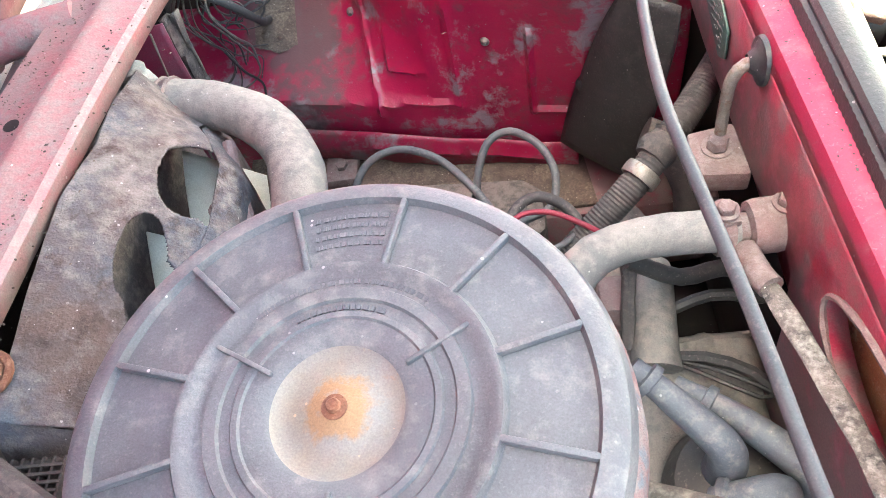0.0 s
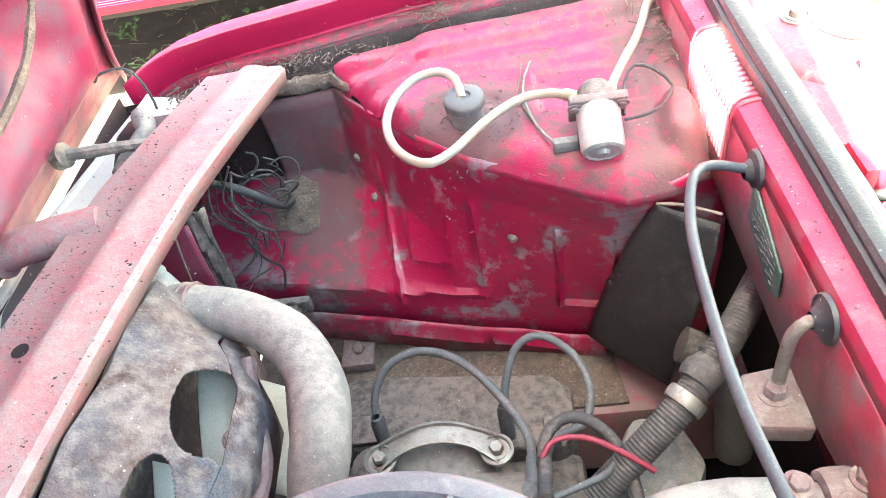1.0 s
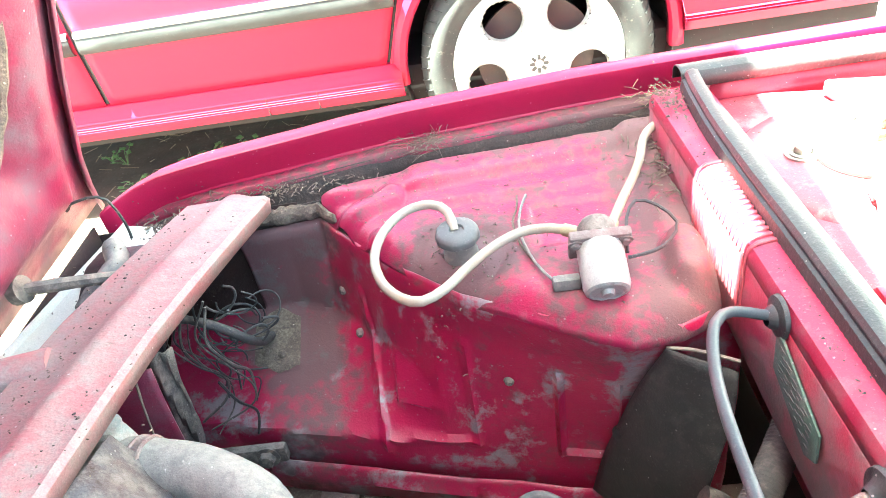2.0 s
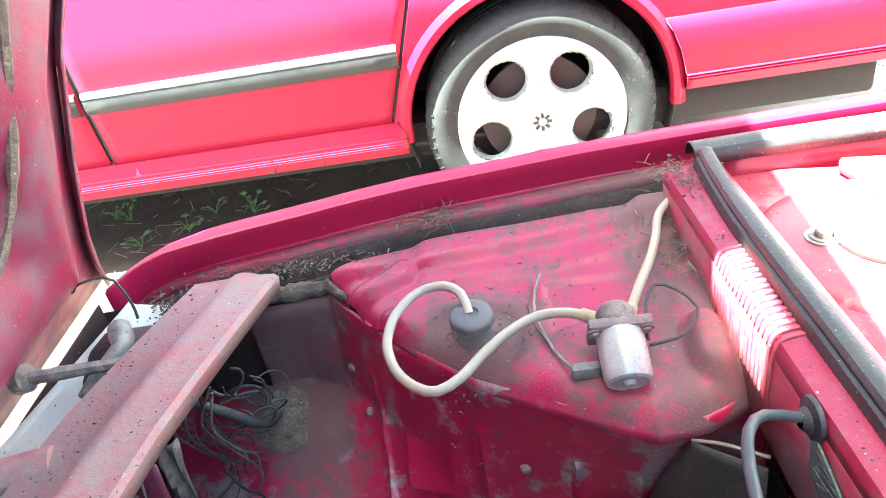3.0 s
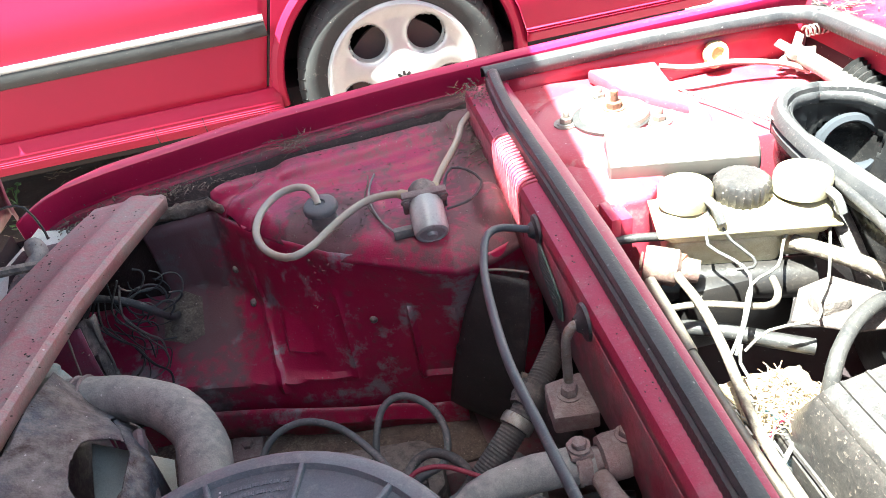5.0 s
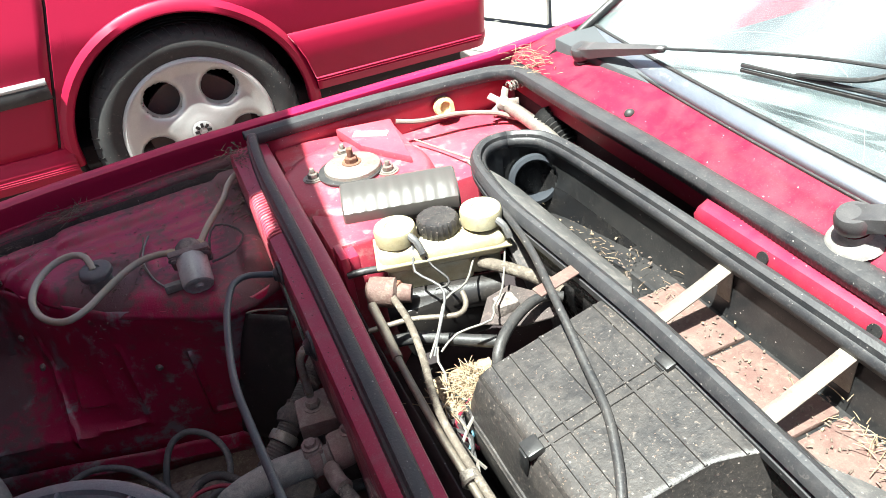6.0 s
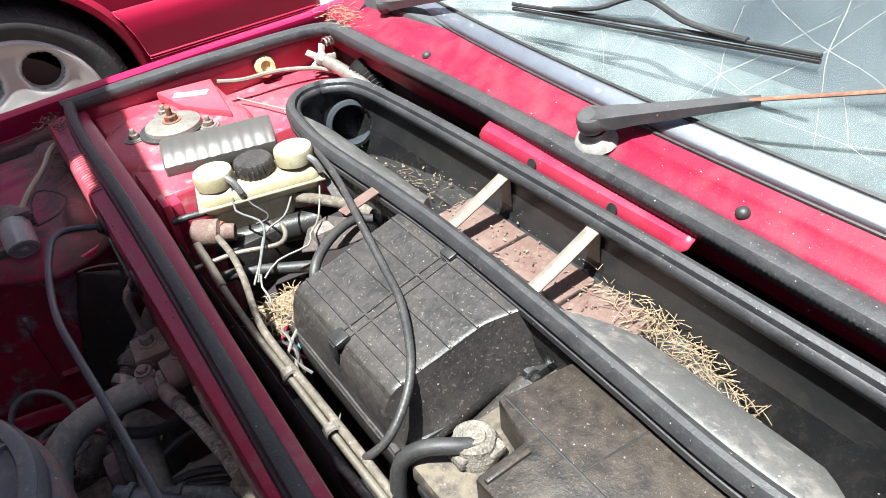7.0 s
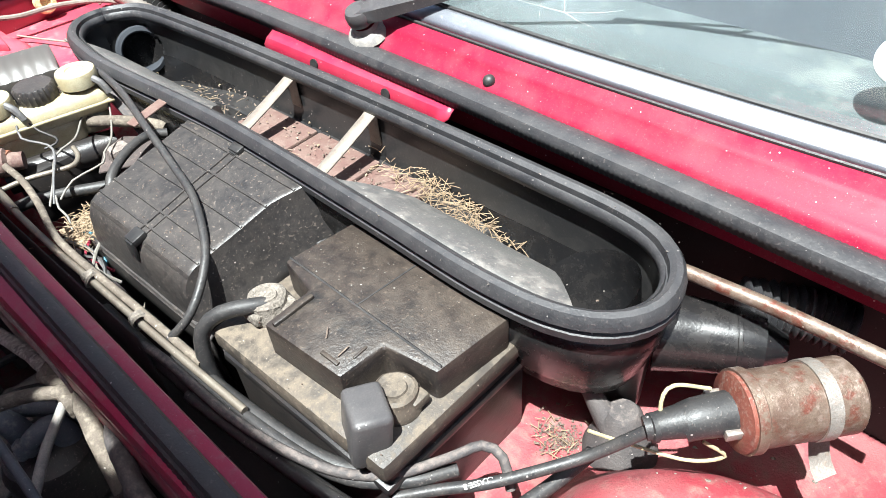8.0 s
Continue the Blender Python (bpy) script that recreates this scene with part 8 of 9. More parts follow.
# battery leads and looms behind the bulkhead
CABLES = [
    ("battery_cable", [(0.604, 0.190, 0.626), (0.586, 0.199, 0.631), (0.566, 0.216, 0.628), (0.548, 0.226, 0.614), (0.538, 0.222, 0.585), (0.536, 0.214, 0.55)], 0.0075, rubber_black, "thick black battery cable"),
    ("black_cable", [(0.712, 0.70, 0.664), (0.703, 0.655, 0.673), (0.687, 0.57, 0.680), (0.666, 0.485, 0.678), (0.650, 0.41, 0.664), (0.634, 0.348, 0.656), (0.603, 0.288, 0.642), (0.573, 0.262, 0.625), (0.547, 0.256, 0.606), (0.530, 0.268, 0.588)], 0.0044, wire_black, "long black cable lying over the heater box"),
    ("black_cable", [(0.712, 0.545, 0.618), (0.696, 0.552, 0.622), (0.676, 0.549, 0.624), (0.645, 0.534, 0.624), (0.616, 0.512, 0.620), (0.604, 0.499, 0.606), (0.602, 0.496, 0.58)], 0.0062, wire_black, "black hose looping beside the heater box"),
    ("loom", [(0.517, 0.40, 0.550), (0.516, 0.30, 0.552), (0.518, 0.20, 0.555), (0.522, 0.10, 0.556), (0.532, 0.02, 0.552), (0.547, -0.05, 0.54)], 0.008, rubber_black, "thick black wiring loom along the bulkhead"),
    ("loom", [(0.510, 0.29, 0.58), (0.514, 0.255, 0.58), (0.517, 0.149, 0.577), (0.534, 0.062, 0.575), (0.563, 0.011, 0.575), (0.607, -0.019, 0.576), (0.633, -0.034, 0.578), (0.638, -0.052, 0.572), (0.629, -0.067, 0.55)], 0.0045, hose_dark, "dusty cable round the battery"),
    ("loom", [(0.51, 0.22, 0.56), (0.518, 0.12, 0.56), (0.535, 0.0, 0.556), (0.57, -0.06, 0.548), (0.64, -0.085, 0.545), (0.70, -0.10, 0.55)], 0.0065, wire_black, "black cable along the near wing"),
    ("loom", [(0.530, 0.24, 0.565), (0.534, 0.16, 0.566), (0.544, 0.07, 0.564), (0.568, 0.016, 0.562), (0.60, -0.008, 0.56)], 0.0075, rubber_black, "black cable beside the battery"),
    ("loom", [(0.523, 0.26, 0.570), (0.526, 0.16, 0.570), (0.540, 0.05, 0.568), (0.572, 0.0, 0.566), (0.61, -0.026, 0.562)], 0.006, wire_black, "black cable beside the battery"),
    ("metal_pipe", [(0.518, 0.632, 0.622), (0.515, 0.551, 0.616), (0.515, 0.452, 0.608), (0.518, 0.40, 0.601), (0.521, 0.33, 0.592), (0.524, 0.25, 0.585), (0.528, 0.15, 0.578)], 0.0040, steel_pale, "pale metal pipe along the bulkhead"),
    ("grey_tube", [(0.545, 0.642, 0.622), (0.545, 0.592, 0.622), (0.538, 0.538, 0.618), (0.526, 0.482, 0.616), (0.523, 0.436, 0.611), (0.529, 0.32, 0.596), (0.533, 0.22, 0.584)], 0.0042, tape_tan, "grey tube beside the metal pipe"),
    ("metal_pipe", [(0.503, 0.613, 0.612), (0.548, 0.604, 0.615), (0.578, 0.590, 0.616), (0.597, 0.582, 0.616), (0.608, 0.584, 0.617), (0.615, 0.593, 0.620), (0.617, 0.606, 0.624)], 0.0032, steel_pale, "bent white pipe under the reservoir"),
    ("black_hose", [(0.525, 0.624, 0.575), (0.545, 0.613, 0.58), (0.570, 0.598, 0.582), (0.602, 0.574, 0.582), (0.632, 0.556, 0.58)], 0.0075, rubber_black, "black hose under the pipes"),
    ("black_hose", [(0.51, 0.70, 0.63), (0.53, 0.695, 0.632), (0.555, 0.69, 0.63)], 0.0045, wire_black, "short black hose to the cylinder"),
    ("beige_hose", [(0.660, 0.645, 0.625), (0.687, 0.606, 0.626), (0.706, 0.569, 0.626), (0.715, 0.55, 0.622)], 0.0075, tape_tan, "dusty hose behind the reservoir"),
    ("rocker_stay", [(0.705, 0.675, 0.665), (0.708, 0.62, 0.62), (0.712, 0.575, 0.565)], 0.012, hose_dark, "flat grey stay beside the trough"),
    ("thin_wire", [(0.588, 0.672, 0.670), (0.585, 0.664, 0.655), (0.579, 0.651, 0.640), (0.595, 0.617, 0.635), (0.591, 0.596, 0.630), (0.572, 0.569, 0.620), (0.555, 0.551, 0.600)], 0.0015, wire_grey, "thin grey wire hanging from the reservoir cap"),
    ("thin_wire", [(0.594, 0.672, 0.670), (0.596, 0.660, 0.652), (0.601, 0.648, 0.640), (0.609, 0.625, 0.635), (0.603, 0.614, 0.634), (0.590, 0.618, 0.632)], 0.0015, wire_black, "thin wire looping under the reservoir"),
    ("thin_wire", [(0.690, 0.662, 0.668), (0.668, 0.655, 0.645), (0.650, 0.643, 0.632), (0.625, 0.612, 0.630), (0.593, 0.599, 0.628), (0.568, 0.567, 0.615), (0.549, 0.550, 0.600)], 0.0014, wire_white, "thin white wire below the reservoir"),
    ("thin_wire", [(0.697, 0.655, 0.665), (0.690, 0.637, 0.640), (0.660, 0.590, 0.622), (0.637, 0.568, 0.620), (0.626, 0.552, 0.618), (0.587, 0.558, 0.612), (0.564, 0.553, 0.600)], 0.0013, wire_white, "thin white wire below the reservoir"),
    ("thin_wire", [(0.562, 0.556, 0.606), (0.556, 0.545, 0.596), (0.557, 0.53, 0.59), (0.551, 0.515, 0.58)], 0.0014, wire_white, "thin white wire beside the pipes"),
]
for nm, pts, r, mt, lb in CABLES:
    bm = B()
    tube(bm, pts, r, 10, 0.01, squash=0.4 if nm == "rocker_stay" else 1.0)
    solo(nm, bm, mt, lb, "pipe" if "pipe" in nm or "tube" in nm else "cable")
bm = B()
tube(bm, [(0.5185, 0.640, 0.623), (0.5175, 0.60, 0.6195), (0.515, 0.551, 0.616)], 0.0056, 10)
solo("pipe_sleeve", bm, steel_pale, "pale end of the metal pipe", "sleeve")
for p in ((0.520, 0.392, 0.601), (0.5225, 0.31, 0.592)):
    bm = B()
    lathe(bm, [(0.0072, -0.006), (0.0095, -0.004), (0.0088, 0.001), (0.0098, 0.004), (0.0072, 0.007)], p, (0.1, 1, 0.1), 14)
    sheet(bm, [[Vector(p) + Vector((0.006 + 0.004 * t, 0.004 * t - 0.003, -0.002 + 0.008 * t)), Vector(p) + Vector((0.008 + 0.006 * t, 0.004 * t + 0.005, 0.002 + 0.006 * t))] for t in steps(0, 1, 4)])
    jitter(bm, 0.0022, 110)
    solo("tape_wrap", bm, crust, "old yellow tape wrapped round the pipes", "tape", "tape on the pipes")
bm = B()
box(bm, (0.645, 0.57, 0.585), (0.672, 0.595, 0.612), 0.006)
jitter(bm, 0.002, 60)
solo("pipe_union", bm, engine_grime, "grimy pipe union among the wires", "union")
bm = B()
prism(bm, [(0.624, 0.581), (0.650, 0.612), (0.680, 0.612), (0.706, 0.566), (0.700, 0.53), (0.66, 0.545)], 0.588, 0.591, 'z', 0.001)
for v in bm.verts:
    v.co.z += (v.co.x - 0.62) * 0.22
solo("mounting_bracket", bm, gutter_dirt, "dull brown sheet bracket under the wires", "bracket")
bm = B()
sheet(bm, [[(x, y, 0.562 + 0.016 * math.exp(-((x - 0.578) / 0.025) ** 2 - ((y - 0.52) / 0.025) ** 2) + 0.004 * noise.noise(Vector((x * 150, y * 150, 0)))) for y in steps(0.495, 0.555, 40)] for x in steps(0.545, 0.62, 48)])
solo("grass_nest", bm, straw, "matted bed of dry grass behind the box", "litter", kind="stuff", thick=0.002)
rn = random.Random(5)
for k in range(6):
    bm = B()
    x, y = rn.uniform(0.535, 0.56), rn.uniform(0.49, 0.54)
    tube(bm, [(x, y, 0.555), (x + rn.uniform(-0.02, 0.02), y - 0.02, 0.575), (x + rn.uniform(-0.02, 0.02), y - 0.04, 0.565), (x, y - 0.06, 0.54)], 0.002, 6)
    solo("connector_wire", bm, (blue_bit, wire_white, wire_red, wire_grey, wire_black, wire_white)[k], "coloured wire stub beside the box", "cable", "coloured wires by the box")
litter("dry_grass", "nest of dry grass behind the box", (0.572, 0.508, 0.572), (0.018, 0.014), 240, 51, (0.008, 0.026), straw, 0.016, 0.0005)

# ---- brake master cylinder and reservoir ----
res = thing("brake_reservoir", (0.62, 0.65, 0.60), "yellowed brake fluid reservoir with three caps", "reservoir")
RD = Vector((0.967, -0.253, 0)).normalized()
RM = Matrix.Translation((0.626, 0.680, 0.651)) @ Matrix.Rotation(math.atan2(RD.y, RD.x), 4, 'Z')
bm = B()
box(bm, (-0.078, -0.030, -0.022), (0.078, 0.030, 0.012), 0.015, RM, 4)
box(bm, (-0.070, -0.025, -0.055), (0.035, 0.025, -0.015), 0.010, RM, 3)
box(bm, (0.03, -0.02, -0.05), (0.07, 0.02, -0.015), 0.010, RM, 3)
part("tank", bm, cream, res, "yellowed translucent tank")
bm = B()
box(bm, (-0.081, -0.033, -0.0075), (0.081, 0.033, -0.0035), 0.0015, RM)
part("seam", bm, cream, res)
for s in (-0.052, 0.052):
    bm = B()
    c = RM @ Vector((s, 0.0, 0.0))
    lathe(bm, [(0.021, 0.010), (0.025, 0.012), (0.0255, 0.026), (0.024, 0.030), (0.012, 0.031), (0.011, 0.0295), (0, 0.0295)], c + Vector((0, 0, 0.004 if s > 0 else 0)), (0, 0, 1), 36)
    cp = part("cap", bm, cream, res, "cream cap with a cable socket")
    bm = B()
    tube(bm, [c + Vector((0.008, -0.018, 0.026)), c + Vector((0.014, -0.030, 0.020)), c + Vector((0.018, -0.036, 0.006))], 0.0045, 8)
    part("socket", bm, wire_grey, cp)
bm = B()
lathe(bm, [(0.022, 0.008), (0.0245, 0.012), (0.0245, 0.028), (0.022, 0.031), (0, 0.032)], RM @ Vector((0, 0.004, 0.0)), (0, 0, 1), 72, flute=0.05, flutes=24)
part("screw_cap", bm, plastic_grey, res, "black fluted screw cap")
mc = thing("master_cylinder", (0.6, 0.64, 0.56), "grimy brake master cylinder under the reservoir", "cylinder")
bm = B()
tube(bm, [(0.545, 0.676, 0.585), (0.60, 0.66, 0.585), (0.68, 0.636, 0.585)], 0.02, 18)
box(bm, (0.555, 0.635, 0.52), (0.67, 0.70, 0.60), 0.01)
part("barrel", bm, battery_case, mc)
bm = B()
lathe(bm, [(0.0, 0.0), (0.017, 0.0), (0.018, 0.006), (0.018, 0.03), (0.012, 0.034), (0.011, 0.05), (0, 0.05)], (0.525, 0.668, 0.622), (0.8, -0.45, -0.1), 24)
lathe(bm, [(0.009, 0.0), (0.010, 0.002), (0.0, 0.003)], (0.524, 0.669, 0.623), (-0.8, 0.45, 0.1), 16)
part("pressure_switch", bm, leather, mc, "round dirty brown switch")
bm = B()
lathe(bm, [(0.0125, 0.0), (0.0125, 0.008), (0.007, 0.009), (0.006, 0.018)], (0.552, 0.656, 0.620), (0.6, -0.75, 0.1), 6)
part("union_nut", bm, rust, mc, "rusty union nut")
bm = B()
lathe(bm, [(0.075, -0.02), (0.09, -0.01), (0.09, 0.02), (0.06, 0.04), (0.0, 0.045)], (0.80, 0.62, 0.50), (-1, 0.25, 0), 32)
solo("brake_servo", bm, rubber_black, "round black brake servo in the shade", "servo")
bm = B()
box(bm, (0.506, 0.700, 0.575), (0.516, 0.735, 0.655), 0.002)
box(bm, (0.516, 0.705, 0.60), (0.530, 0.730, 0.65), 0.002)
solo("red_bracket", bm, paint_clean, "small bright red bracket by the bulkhead", "bracket")

# fuse box with a smoky cover
fb = thing("fuse_box", (0.61, 0.79, 0.64), "fuse box with a smoky clear ribbed cover", "fuse box")
FM = Matrix.Translation((0.618, 0.791, 0.662)) @ Matrix.Rotation(math.atan2(-0.27, 0.95), 4, 'Z') @ Matrix.Rotation(radians(20), 4, 'X')
bm = B()
prof = [(-0.033, -0.016), (-0.033, -0.004), (-0.026, 0.008), (-0.012, 0.013), (0.012, 0.013), (0.026, 0.008), (0.033, -0.004), (0.033, -0.016)]
rows = []
xs = [-0.076, -0.074, *steps(-0.07, 0.07, 56), 0.074, 0.076]
for x in xs:
    d = 0.0004 if (int((x + 0.07) / 0.0078) % 2 == 0 and abs(x) < 0.066) else 0.0
    e = 0.9 if abs(x) > 0.0745 else 1.0
    rows.append([FM @ Vector((x, a * e, b * e + (d if b > -0.01 else 0))) for a, b in prof])
rows = [[FM @ Vector((-0.0765, a * 0.3, b * 0.3)) for a, b in prof], *rows, [FM @ Vector((0.0765, a * 0.3, b * 0.3)) for a, b in prof]]
sheet(bm, rows)
part("cover", bm, smoky, fb, "smoky clear ribbed cover", thick=0.0015)
for k in range(9):
    x = -0.062 + k * 0.0155
    bm = B()
    box(bm, (x - 0.005, -0.017, -0.012), (x + 0.005, 0.017, 0.003), 0.002, FM)
    part("fuse", bm, hose_grey if k % 3 else wire_red, fb, "small fuse under the cover")
bm = B()
box(bm, (-0.074, -0.031, -0.055), (0.074, 0.031, -0.014), 0.003, FM)
part("base", bm, rubber_black, fb)

# latch, plug and cables at the rear corner
bm = B()
m = frame_of((0.884, 1.0, 0.642), (-0.3, -1, 0.6))
for a in range(5):
    q = m @ Matrix.Rotation(a * 1.257, 4, 'Z')
    box(bm, (0.0, -0.006, -0.002), (0.027, 0.006, 0.002), 0.0015, q)
lathe(bm, [(0.012, -0.006), (0.012, 0.006), (0.006, 0.010), (0, 0.010)], (0.884, 1.0, 0.642), (-0.3, -1, 0.6), 16)
jitter(bm, 0.002, 60)
latch = solo("bonnet_latch", bm, steel, "pale rusty bonnet latch in the rear corner", "latch")
bm = B()
pts = []
for k in range(60):
    a = k * 0.75
    pts.append((0.895 + k * 0.0008, 1.0 + 0.007 * math.cos(a), 0.668 + 0.007 * math.sin(a)))
tube(bm, pts, 0.0016, 5, smooth=False)
solo("latch_spring", bm, steel, "small coiled steel latch spring", "spring")
bm = B()
tube(bm, [(0.888, 0.985, 0.640), (0.893, 0.93, 0.635), (0.895, 0.87, 0.628), (0.895, 0.80, 0.615)], 0.011, 14)
solo("latch_rod", bm, steel, "pale round latch rod behind the trough", "rod")
bm = B()
lathe(bm, [(0.009, -0.004), (0.016, -0.003), (0.019, 0.003), (0.017, 0.009), (0.010, 0.011), (0.009, 0.004), (0, 0.004)], (0.797, 1.052, 0.640), (0, -1, 0.35), 20)
jitter(bm, 0.002, 80)
solo("foam_plug", bm, dirty("old_foam", (0.5, 0.36, 0.16), (0.6, 0.48, 0.28), (0.3, 0.2, 0.1), 0.35, 0.9, bump=0.6, scale=60), "crumbling yellow plug in the side wall", "plug")
for pts in ([(0.70, 1.02, 0.655), (0.74, 1.01, 0.648), (0.80, 1.005, 0.645), (0.86, 0.99, 0.635), (0.89, 0.97, 0.625)], [(0.72, 1.0, 0.625), (0.74, 0.96, 0.622), (0.76, 0.90, 0.625), (0.775, 0.84, 0.63)]):
    bm = B()
    tube(bm, pts, 0.0042 if pts[0][1] > 1.01 else 0.0016, 8)
    solo("corner_cable", bm, strap_pale, "thin pale cable in the rear corner", "cable", "cables in the rear corner")
bm = B()
tube(bm, [(0.91, 0.92, 0.64), (0.915, 0.89, 0.63), (0.92, 0.86, 0.61)], 0.017, 16, ribs=0.003, rib_len=0.008)
solo("bellows_hose", bm, rubber_black, "black bellows hose in the rear corner", "hose")

# ---- wipers ----
def wiper(p, d, blade, label):
    w = thing("windscreen_wiper", p, label, "wiper", "windscreen wipers")
    p, d = Vector(p), Vector(d).normalized()
    bm = B()
    lathe(bm, [(0.027, -0.014), (0.024, -0.008), (0.016, -0.004), (0.014, 0.002)], p + Vector((0.004, 0, -0.006)), (-0.35, 0, 1), 20)
    part("escutcheon", bm, hose_grey, w, "dusty pale pivot cover")
    bm = B()
    lathe(bm, [(0.0155, 0.0), (0.0165, 0.004), (0.0165, 0.013), (0.014, 0.018), (0, 0.019)], p, (-0.35, 0, 1), 24)
    part("pivot_cap", bm, plastic_mid, w, "black pivot cap")
    up = Vector((-0.35, 0, 1)).normalized()
    side = d.cross(up).normalized()
    bm = B()
    rows = []
    for t, wd, ht in ((0.0, 0.012, 0.015), (0.03, 0.012, 0.015), (0.05, 0.010, 0.013), (0.10, 0.0075, 0.010), (0.15, 0.0055, 0.007), (0.172, 0.004, 0.005)):
        c = p + d * (t - 0.004) + up * 0.011
        rows.append([c - side * wd - up * ht * 0.5, c - side * wd * 0.8 + up * ht * 0.45, c + side * wd * 0.8 + up * ht * 0.45, c + side * wd - up * ht * 0.5, c - side * wd - up * ht * 0.5])
    sheet(bm, rows)
    part("arm", bm, plastic_mid, w, "chipped black arm", thick=0.0015)
    bm = B()
    e = blade[0]
    tube(bm, [p + d * 0.155 + up * 0.012, (p + d * 0.155).lerp(Vector(e), 0.6) + up * 0.012, Vector(e)], 0.0032, 8, squash=0.6)
    part("arm_rod", bm, rust if blade[2] else plastic_black, w)
    if blade[1]:
        a, b = Vector(blade[1][0]), Vector(blade[1][1])
        bm = B()
        tube(bm, [a, a.lerp(b, 0.5) + Vector((0, 0, 0.002)), b], 0.0028, 8)
        tube(bm, [a + Vector((0, 0, -0.006)), b + Vector((0, 0, -0.006))], 0.0028, 6)
        bl = part("blade", bm, rubber_black, w, "black wiper blade")
        bm = B()
        mid = Vector(e)
        tube(bm, [a.lerp(b, 0.18) + Vector((0, 0, 0.003)), a.lerp(b, 0.35) + Vector((0, 0, 0.012)), mid, a.lerp(b, 0.65) + Vector((0, 0, 0.012)), a.lerp(b, 0.82) + Vector((0, 0, 0.003))], 0.0042, 8, squash=0.7)
        part("bridge", bm, rubber_black, bl)


wiper((0.914, 0.372, 0.734), (0.53, -0.82, 0.225), ((1.098, -0.03, 0.846), ((1.050, 0.118, 0.808), (1.128, -0.26, 0.853)), True), "black wiper arm with a rusty rod")
wiper((0.985, 0.915, 0.722), (0.15, -0.96, 0.235), ((1.046, 0.43, 0.827), ((1.022, 0.633, 0.781), (1.044, 0.209, 0.8195)), False), "black wiper arm with its blade on the glass")

# ---- near corner: coil, ducts, link rod ----
coil = thing("ignition_coil", (0.80, -0.21, 0.53), "rusty ignition coil with a copper-red cap", "ignition coil")
CA, CB = Vector((0.752, -0.184, 0.628)), Vector((0.822, -0.242, 0.626))
ca = (CA - CB).normalized()
bm = B()
L = (CB - CA).length
lathe(bm, [(0.0, 0.0), (0.026, 0.0), (0.030, 0.004), (0.030, L - 0.012), (0.033, L - 0.010), (0.033, L - 0.002), (0.0, L - 0.002)], CB, ca, 36)
part("shell", bm, coil_shell, coil, "weathered metal shell")
bm = B()
lathe(bm, [(0.031, -0.003), (0.031, 0.001), (0.024, 0.003), (0.012, 0.006), (0.0, 0.006)], CA, ca, 36)
part("cap", bm, copper_red, coil, "copper-red cap")
q = frame_of(CA, ca)
for s in (-1, 1):
    bm = B()
    box(bm, (s * 0.018 - 0.003, -0.004, 0.003), (s * 0.018 + 0.003, 0.004, 0.016), 0.001, q)
    part("terminal", bm, steel, coil)
bm = B()
lathe(bm, [(0.0300, -0.005), (0.0315, -0.005), (0.0315, 0.006), (0.0300, 0.006)], CA.lerp(CB, 0.68), ca, 32)
sheet(bm, [[Vector(p) + Vector((-0.009, 0.005, 0)), Vector(p) + Vector((0.009, -0.005, 0))] for p in ((0.812, -0.232, 0.606), (0.806, -0.238, 0.588), (0.800, -0.245, 0.572), (0.795, -0.250, 0.566), (0.788, -0.257, 0.564))])
part("bracket", bm, steel, coil, "pale worn clamp bracket")
bm = B()
tube(bm, [CA + ca * 0.004, CA + ca * 0.030, CA + ca * 0.042 + Vector((0, 0, -0.004))], (0.0175, 0.0145), 16)
tube(bm, [CA + ca * 0.04, CA + ca * 0.062 + Vector((-0.004, 0.006, -0.006))], (0.0135, 0.0095), 14)
lathe(bm, [(0.0095, -0.003), (0.0115, -0.002), (0.0115, 0.002), (0.0095, 0.003)], CA + ca * 0.058 + Vector((-0.003, 0.004, -0.005)), ca, 16)
part("lead_boot", bm, rubber_black, coil, "black rubber lead boot")
bm = B()
tube(bm, [CA + ca * 0.058 + Vector((-0.003, 0.004, -0.006)), (0.679, -0.112, 0.588), (0.65, -0.087, 0.577), (0.614, -0.055, 0.567), (0.589, -0.028, 0.562), (0.56, 0.0, 0.557)], 0.0050, 12)
lead = solo("coil_lead", bm, wire_black, "black high tension lead with white print", "cable")
for pts in ([CA + ca * 0.014 + Vector((0.01, 0.012, 0.012)), CA + ca * 0.03 + Vector((0, 0.022, 0.022)), CA + ca * 0.045 + Vector((0, 0.015, 0.012)), CA + ca * 0.055 + Vector((0, 0.0, -0.012))],
            [CA + ca * 0.03 + Vector((0, -0.01, -0.022)), CA + ca * 0.02 + Vector((0, -0.02, -0.035)), CA + ca * 0.04 + Vector((0, -0.01, -0.045)), CA + ca * 0.07 + Vector((0, 0.02, -0.038)), CA + ca * 0.085 + Vector((0, 0.03, -0.03))]):
    bm = B()
    tube(bm, pts, 0.0016, 8, 0.005)
    solo("coil_wire", bm, wire_yellow, "thin cream wire at the coil", "cable", "wires at the coil")
duct = thing("air_duct", (0.88, -0.14, 0.55), "black air duct with a bellows end", "duct")
bm = B()
tube(bm, [(0.822, -0.085, 0.588), (0.838, -0.118, 0.590), (0.852, -0.150, 0.592), (0.860, -0.168, 0.593)], (0.038, 0.028), 22)
lathe(bm, [(0.029, -0.003), (0.0315, -0.001), (0.0315, 0.002), (0.029, 0.004)], (0.850, -0.146, 0.592), (0.5, -0.85, 0.02), 24)
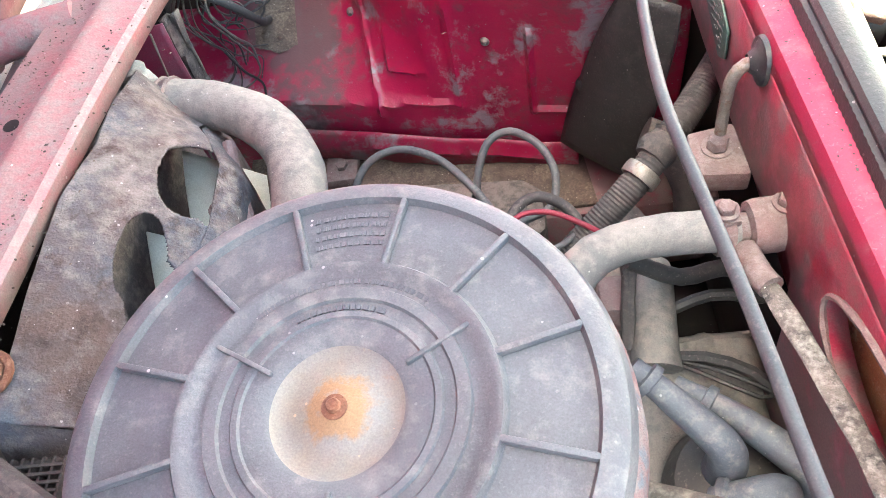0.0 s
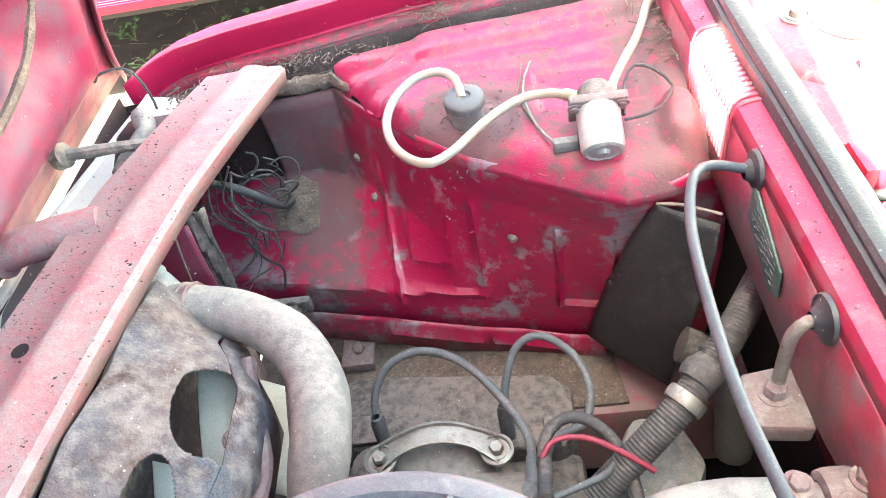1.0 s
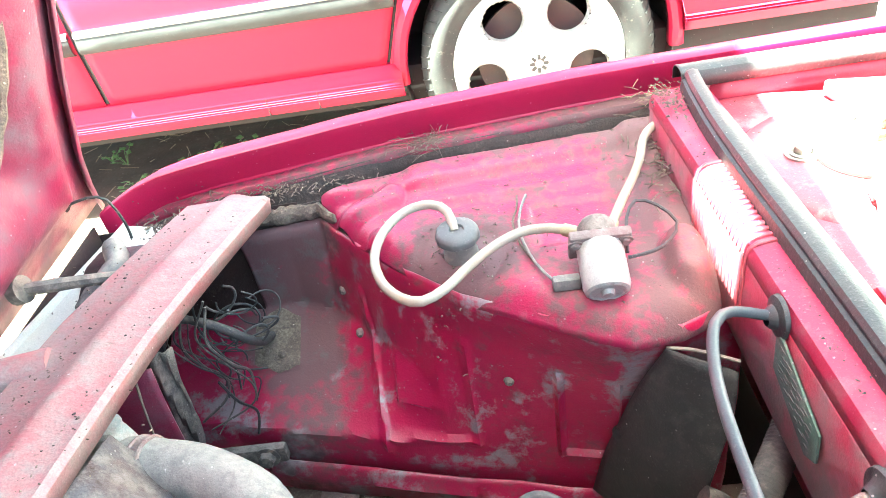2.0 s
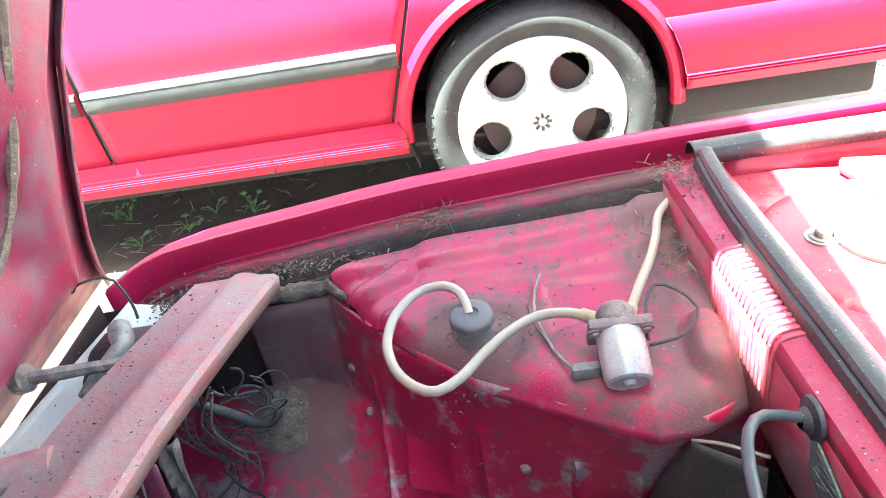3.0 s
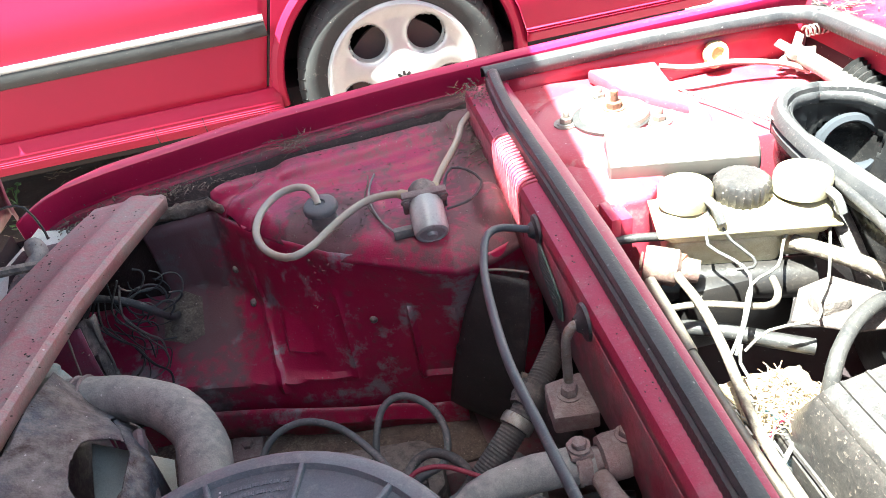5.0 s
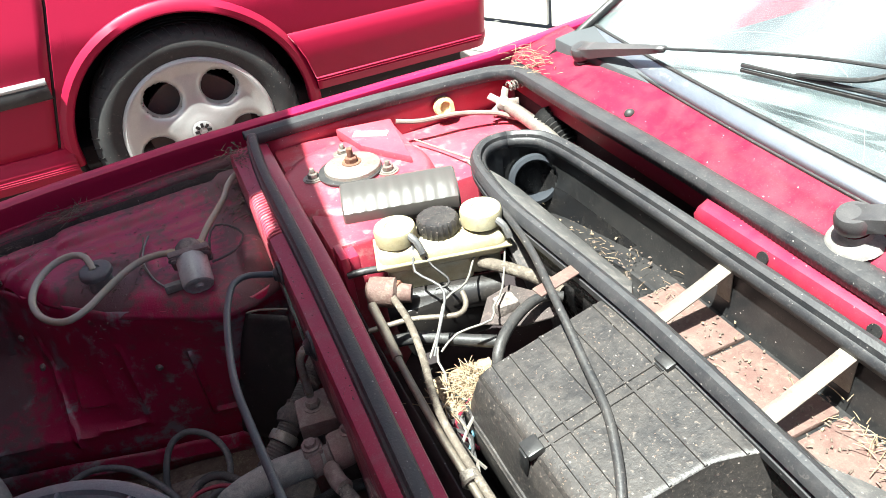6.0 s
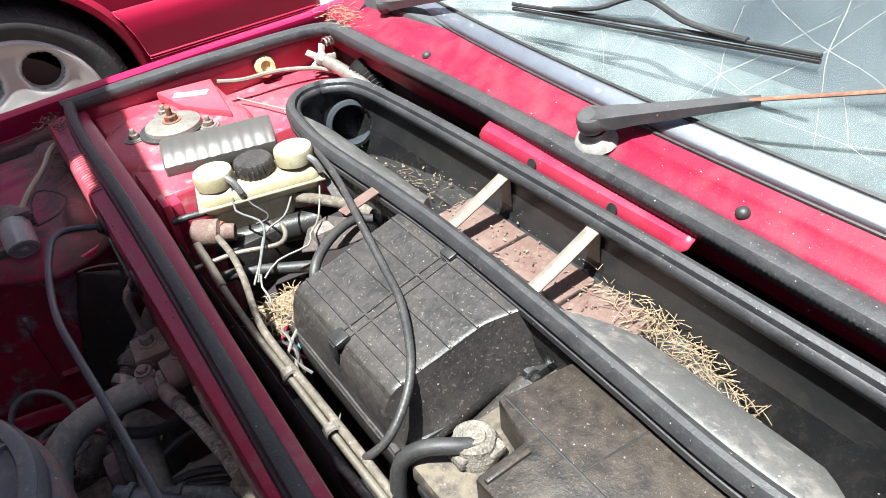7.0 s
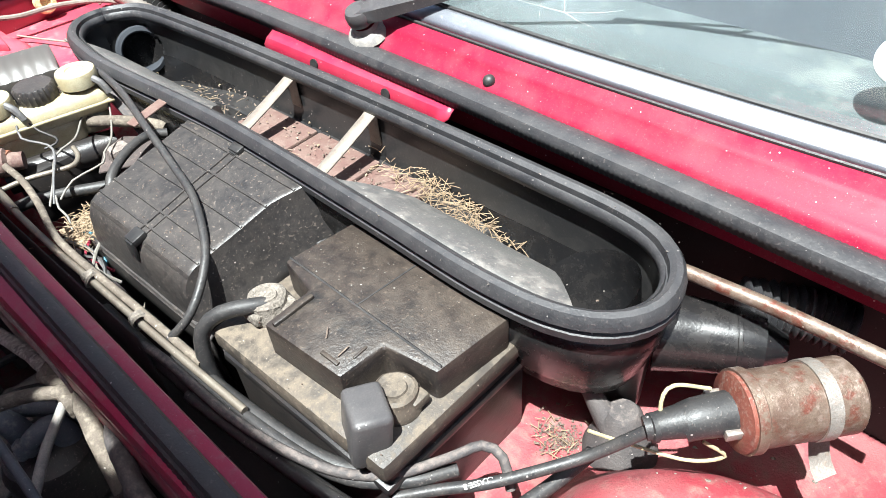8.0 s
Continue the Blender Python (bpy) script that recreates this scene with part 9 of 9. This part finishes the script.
tube(bm, [(0.858, -0.165, 0.593), (0.868, -0.186, 0.594)], (0.025, 0.012), 16)
part("duct_body", bm, plastic_gloss, duct, "dusty black duct")
bm = B()
tube(bm, [(0.882, -0.138, 0.604), (0.897, -0.160, 0.603), (0.910, -0.190, 0.602), (0.917, -0.224, 0.598)], (0.024, 0.021), 24, ribs=0.0032, rib_len=0.0075)
part("bellows", bm, rubber_seal, duct, "ribbed black bellows")
bm = B()
tube(bm, [(0.846, -0.080, 0.648), (0.850, -0.175, 0.649), (0.848, -0.30, 0.65)], 0.0066, 14)
solo("link_rod", bm, coil_shell, "tan rusty steel link rod", "rod")
bm = B()
lathe(bm, [(0.0, -0.02), (0.036, -0.02), (0.036, 0.0), (0.031, 0.012), (0.022, 0.028), (0.019, 0.044), (0.014, 0.050), (0.0, 0.051)], (0.762, -0.098, 0.482), (0.08, 0.1, 1), 26)
tube(bm, [(0.757, -0.090, 0.508), (0.759, -0.070, 0.530), (0.763, -0.044, 0.556)], (0.0135, 0.0055), 14)
solo("rubber_valve", bm, hose_dark, "dusty grey rubber drain valve with a nozzle", "valve")
def by_battery(rn):
    x, y = 0.738 + rn.gauss(0, 0.012), -0.05 + rn.gauss(0, 0.014)
    return x, y, near_height(x, y) + 0.001 + 0.006 * rn.random() ** 2


fleck_bits("earth_heap", "brown earth and leaf crumbs beside the battery", 420, 61, by_battery, debris, 0.0019)
fleck_bits("pale_chips", "pale chips of paint on the floor", 50, 62, lambda rn: (lambda x, y: (x, y, near_height(x, y) + 0.001))(rn.uniform(0.70, 0.86), rn.uniform(-0.30, -0.03)), crust, 0.0022)
litter("dry_grass", "dry stalks beside the battery", (0.737, -0.05, 0.0), (0.014, 0.014), 40, 63, (0.006, 0.016), straw, 0.006, 0.0004, lambda x, y: near_height(x, y) + 0.002)
# readable print on the lead
tx = bpy.data.curves.new("print", 'FONT')
tx.body = "CLASSE B"
tx.size = 0.0062
tx.extrude = 0.0001
tx.align_x = 'CENTER'
tmp = new("cable_print", tx)
dg = bpy.context.evaluated_depsgraph_get()
me = bpy.data.meshes.new_from_object(tmp.evaluated_get(dg))
bpy.data.objects.remove(tmp)
me.materials.append(paper)
ob = new("cable_print", me)
ob.matrix_world = Matrix.Translation((0.6085, -0.0495, 0.5732)) @ Matrix.Rotation(radians(147), 4, 'Z') @ Matrix.Rotation(radians(-20), 4, 'X')
tagged(ob, "white printed letters on the black lead", "print")

# tangle of rods and leads in front of the bulkhead
TANGLE = [
    ([(0.30, 0.345, 0.575), (0.345, 0.325, 0.590), (0.385, 0.308, 0.602), (0.411, 0.290, 0.606), (0.435, 0.268, 0.604), (0.452, 0.262, 0.600)], 0.0068, tape_tan),
    ([(0.452, 0.270, 0.605), (0.438, 0.250, 0.606), (0.432, 0.232, 0.600), (0.426, 0.207, 0.592), (0.418, 0.175, 0.565)], 0.0078, tape_tan),
    ([(0.448, 0.215, 0.600), (0.436, 0.190, 0.605), (0.430, 0.165, 0.602), (0.424, 0.139, 0.595), (0.420, 0.06, 0.575)], 0.0085, hose_dark),
    ([(0.30, 0.16, 0.54), (0.35, 0.20, 0.57), (0.39, 0.235, 0.592), (0.425, 0.262, 0.602)], 0.0046, hose_grey),
    ([(0.438, 0.318, 0.598), (0.428, 0.300, 0.603), (0.437, 0.283, 0.604), (0.450, 0.275, 0.602)], 0.0062, tape_tan),
    ([(0.36, 0.06, 0.55), (0.395, 0.10, 0.57), (0.42, 0.15, 0.58), (0.435, 0.18, 0.59)], 0.0075, hose_dark),
    ([(0.30, 0.05, 0.52), (0.34, 0.09, 0.54), (0.39, 0.08, 0.55), (0.43, 0.05, 0.55)], 0.009, hose_dark),
]
for pts, r, mt in TANGLE:
    bm = B()
    tube(bm, pts, r, 10, 0.008, wob=0.15)
    solo("linkage_lead", bm, mt, "dirty lead tangled in front of the bulkhead", "cable", "leads before the bulkhead")
bm = B()
box(bm, (0.424, 0.252, 0.590), (0.440, 0.282, 0.608), 0.004)
lathe(bm, [(0.009, 0.0), (0.010, 0.004), (0.007, 0.010), (0, 0.011)], (0.434, 0.300, 0.600), (-0.5, 0.3, 0.8), 12)
jitter(bm, 0.0035, 70)
solo("linkage_joint", bm, tape_tan, "tan taped joint of the leads at the bulkhead", "joint")
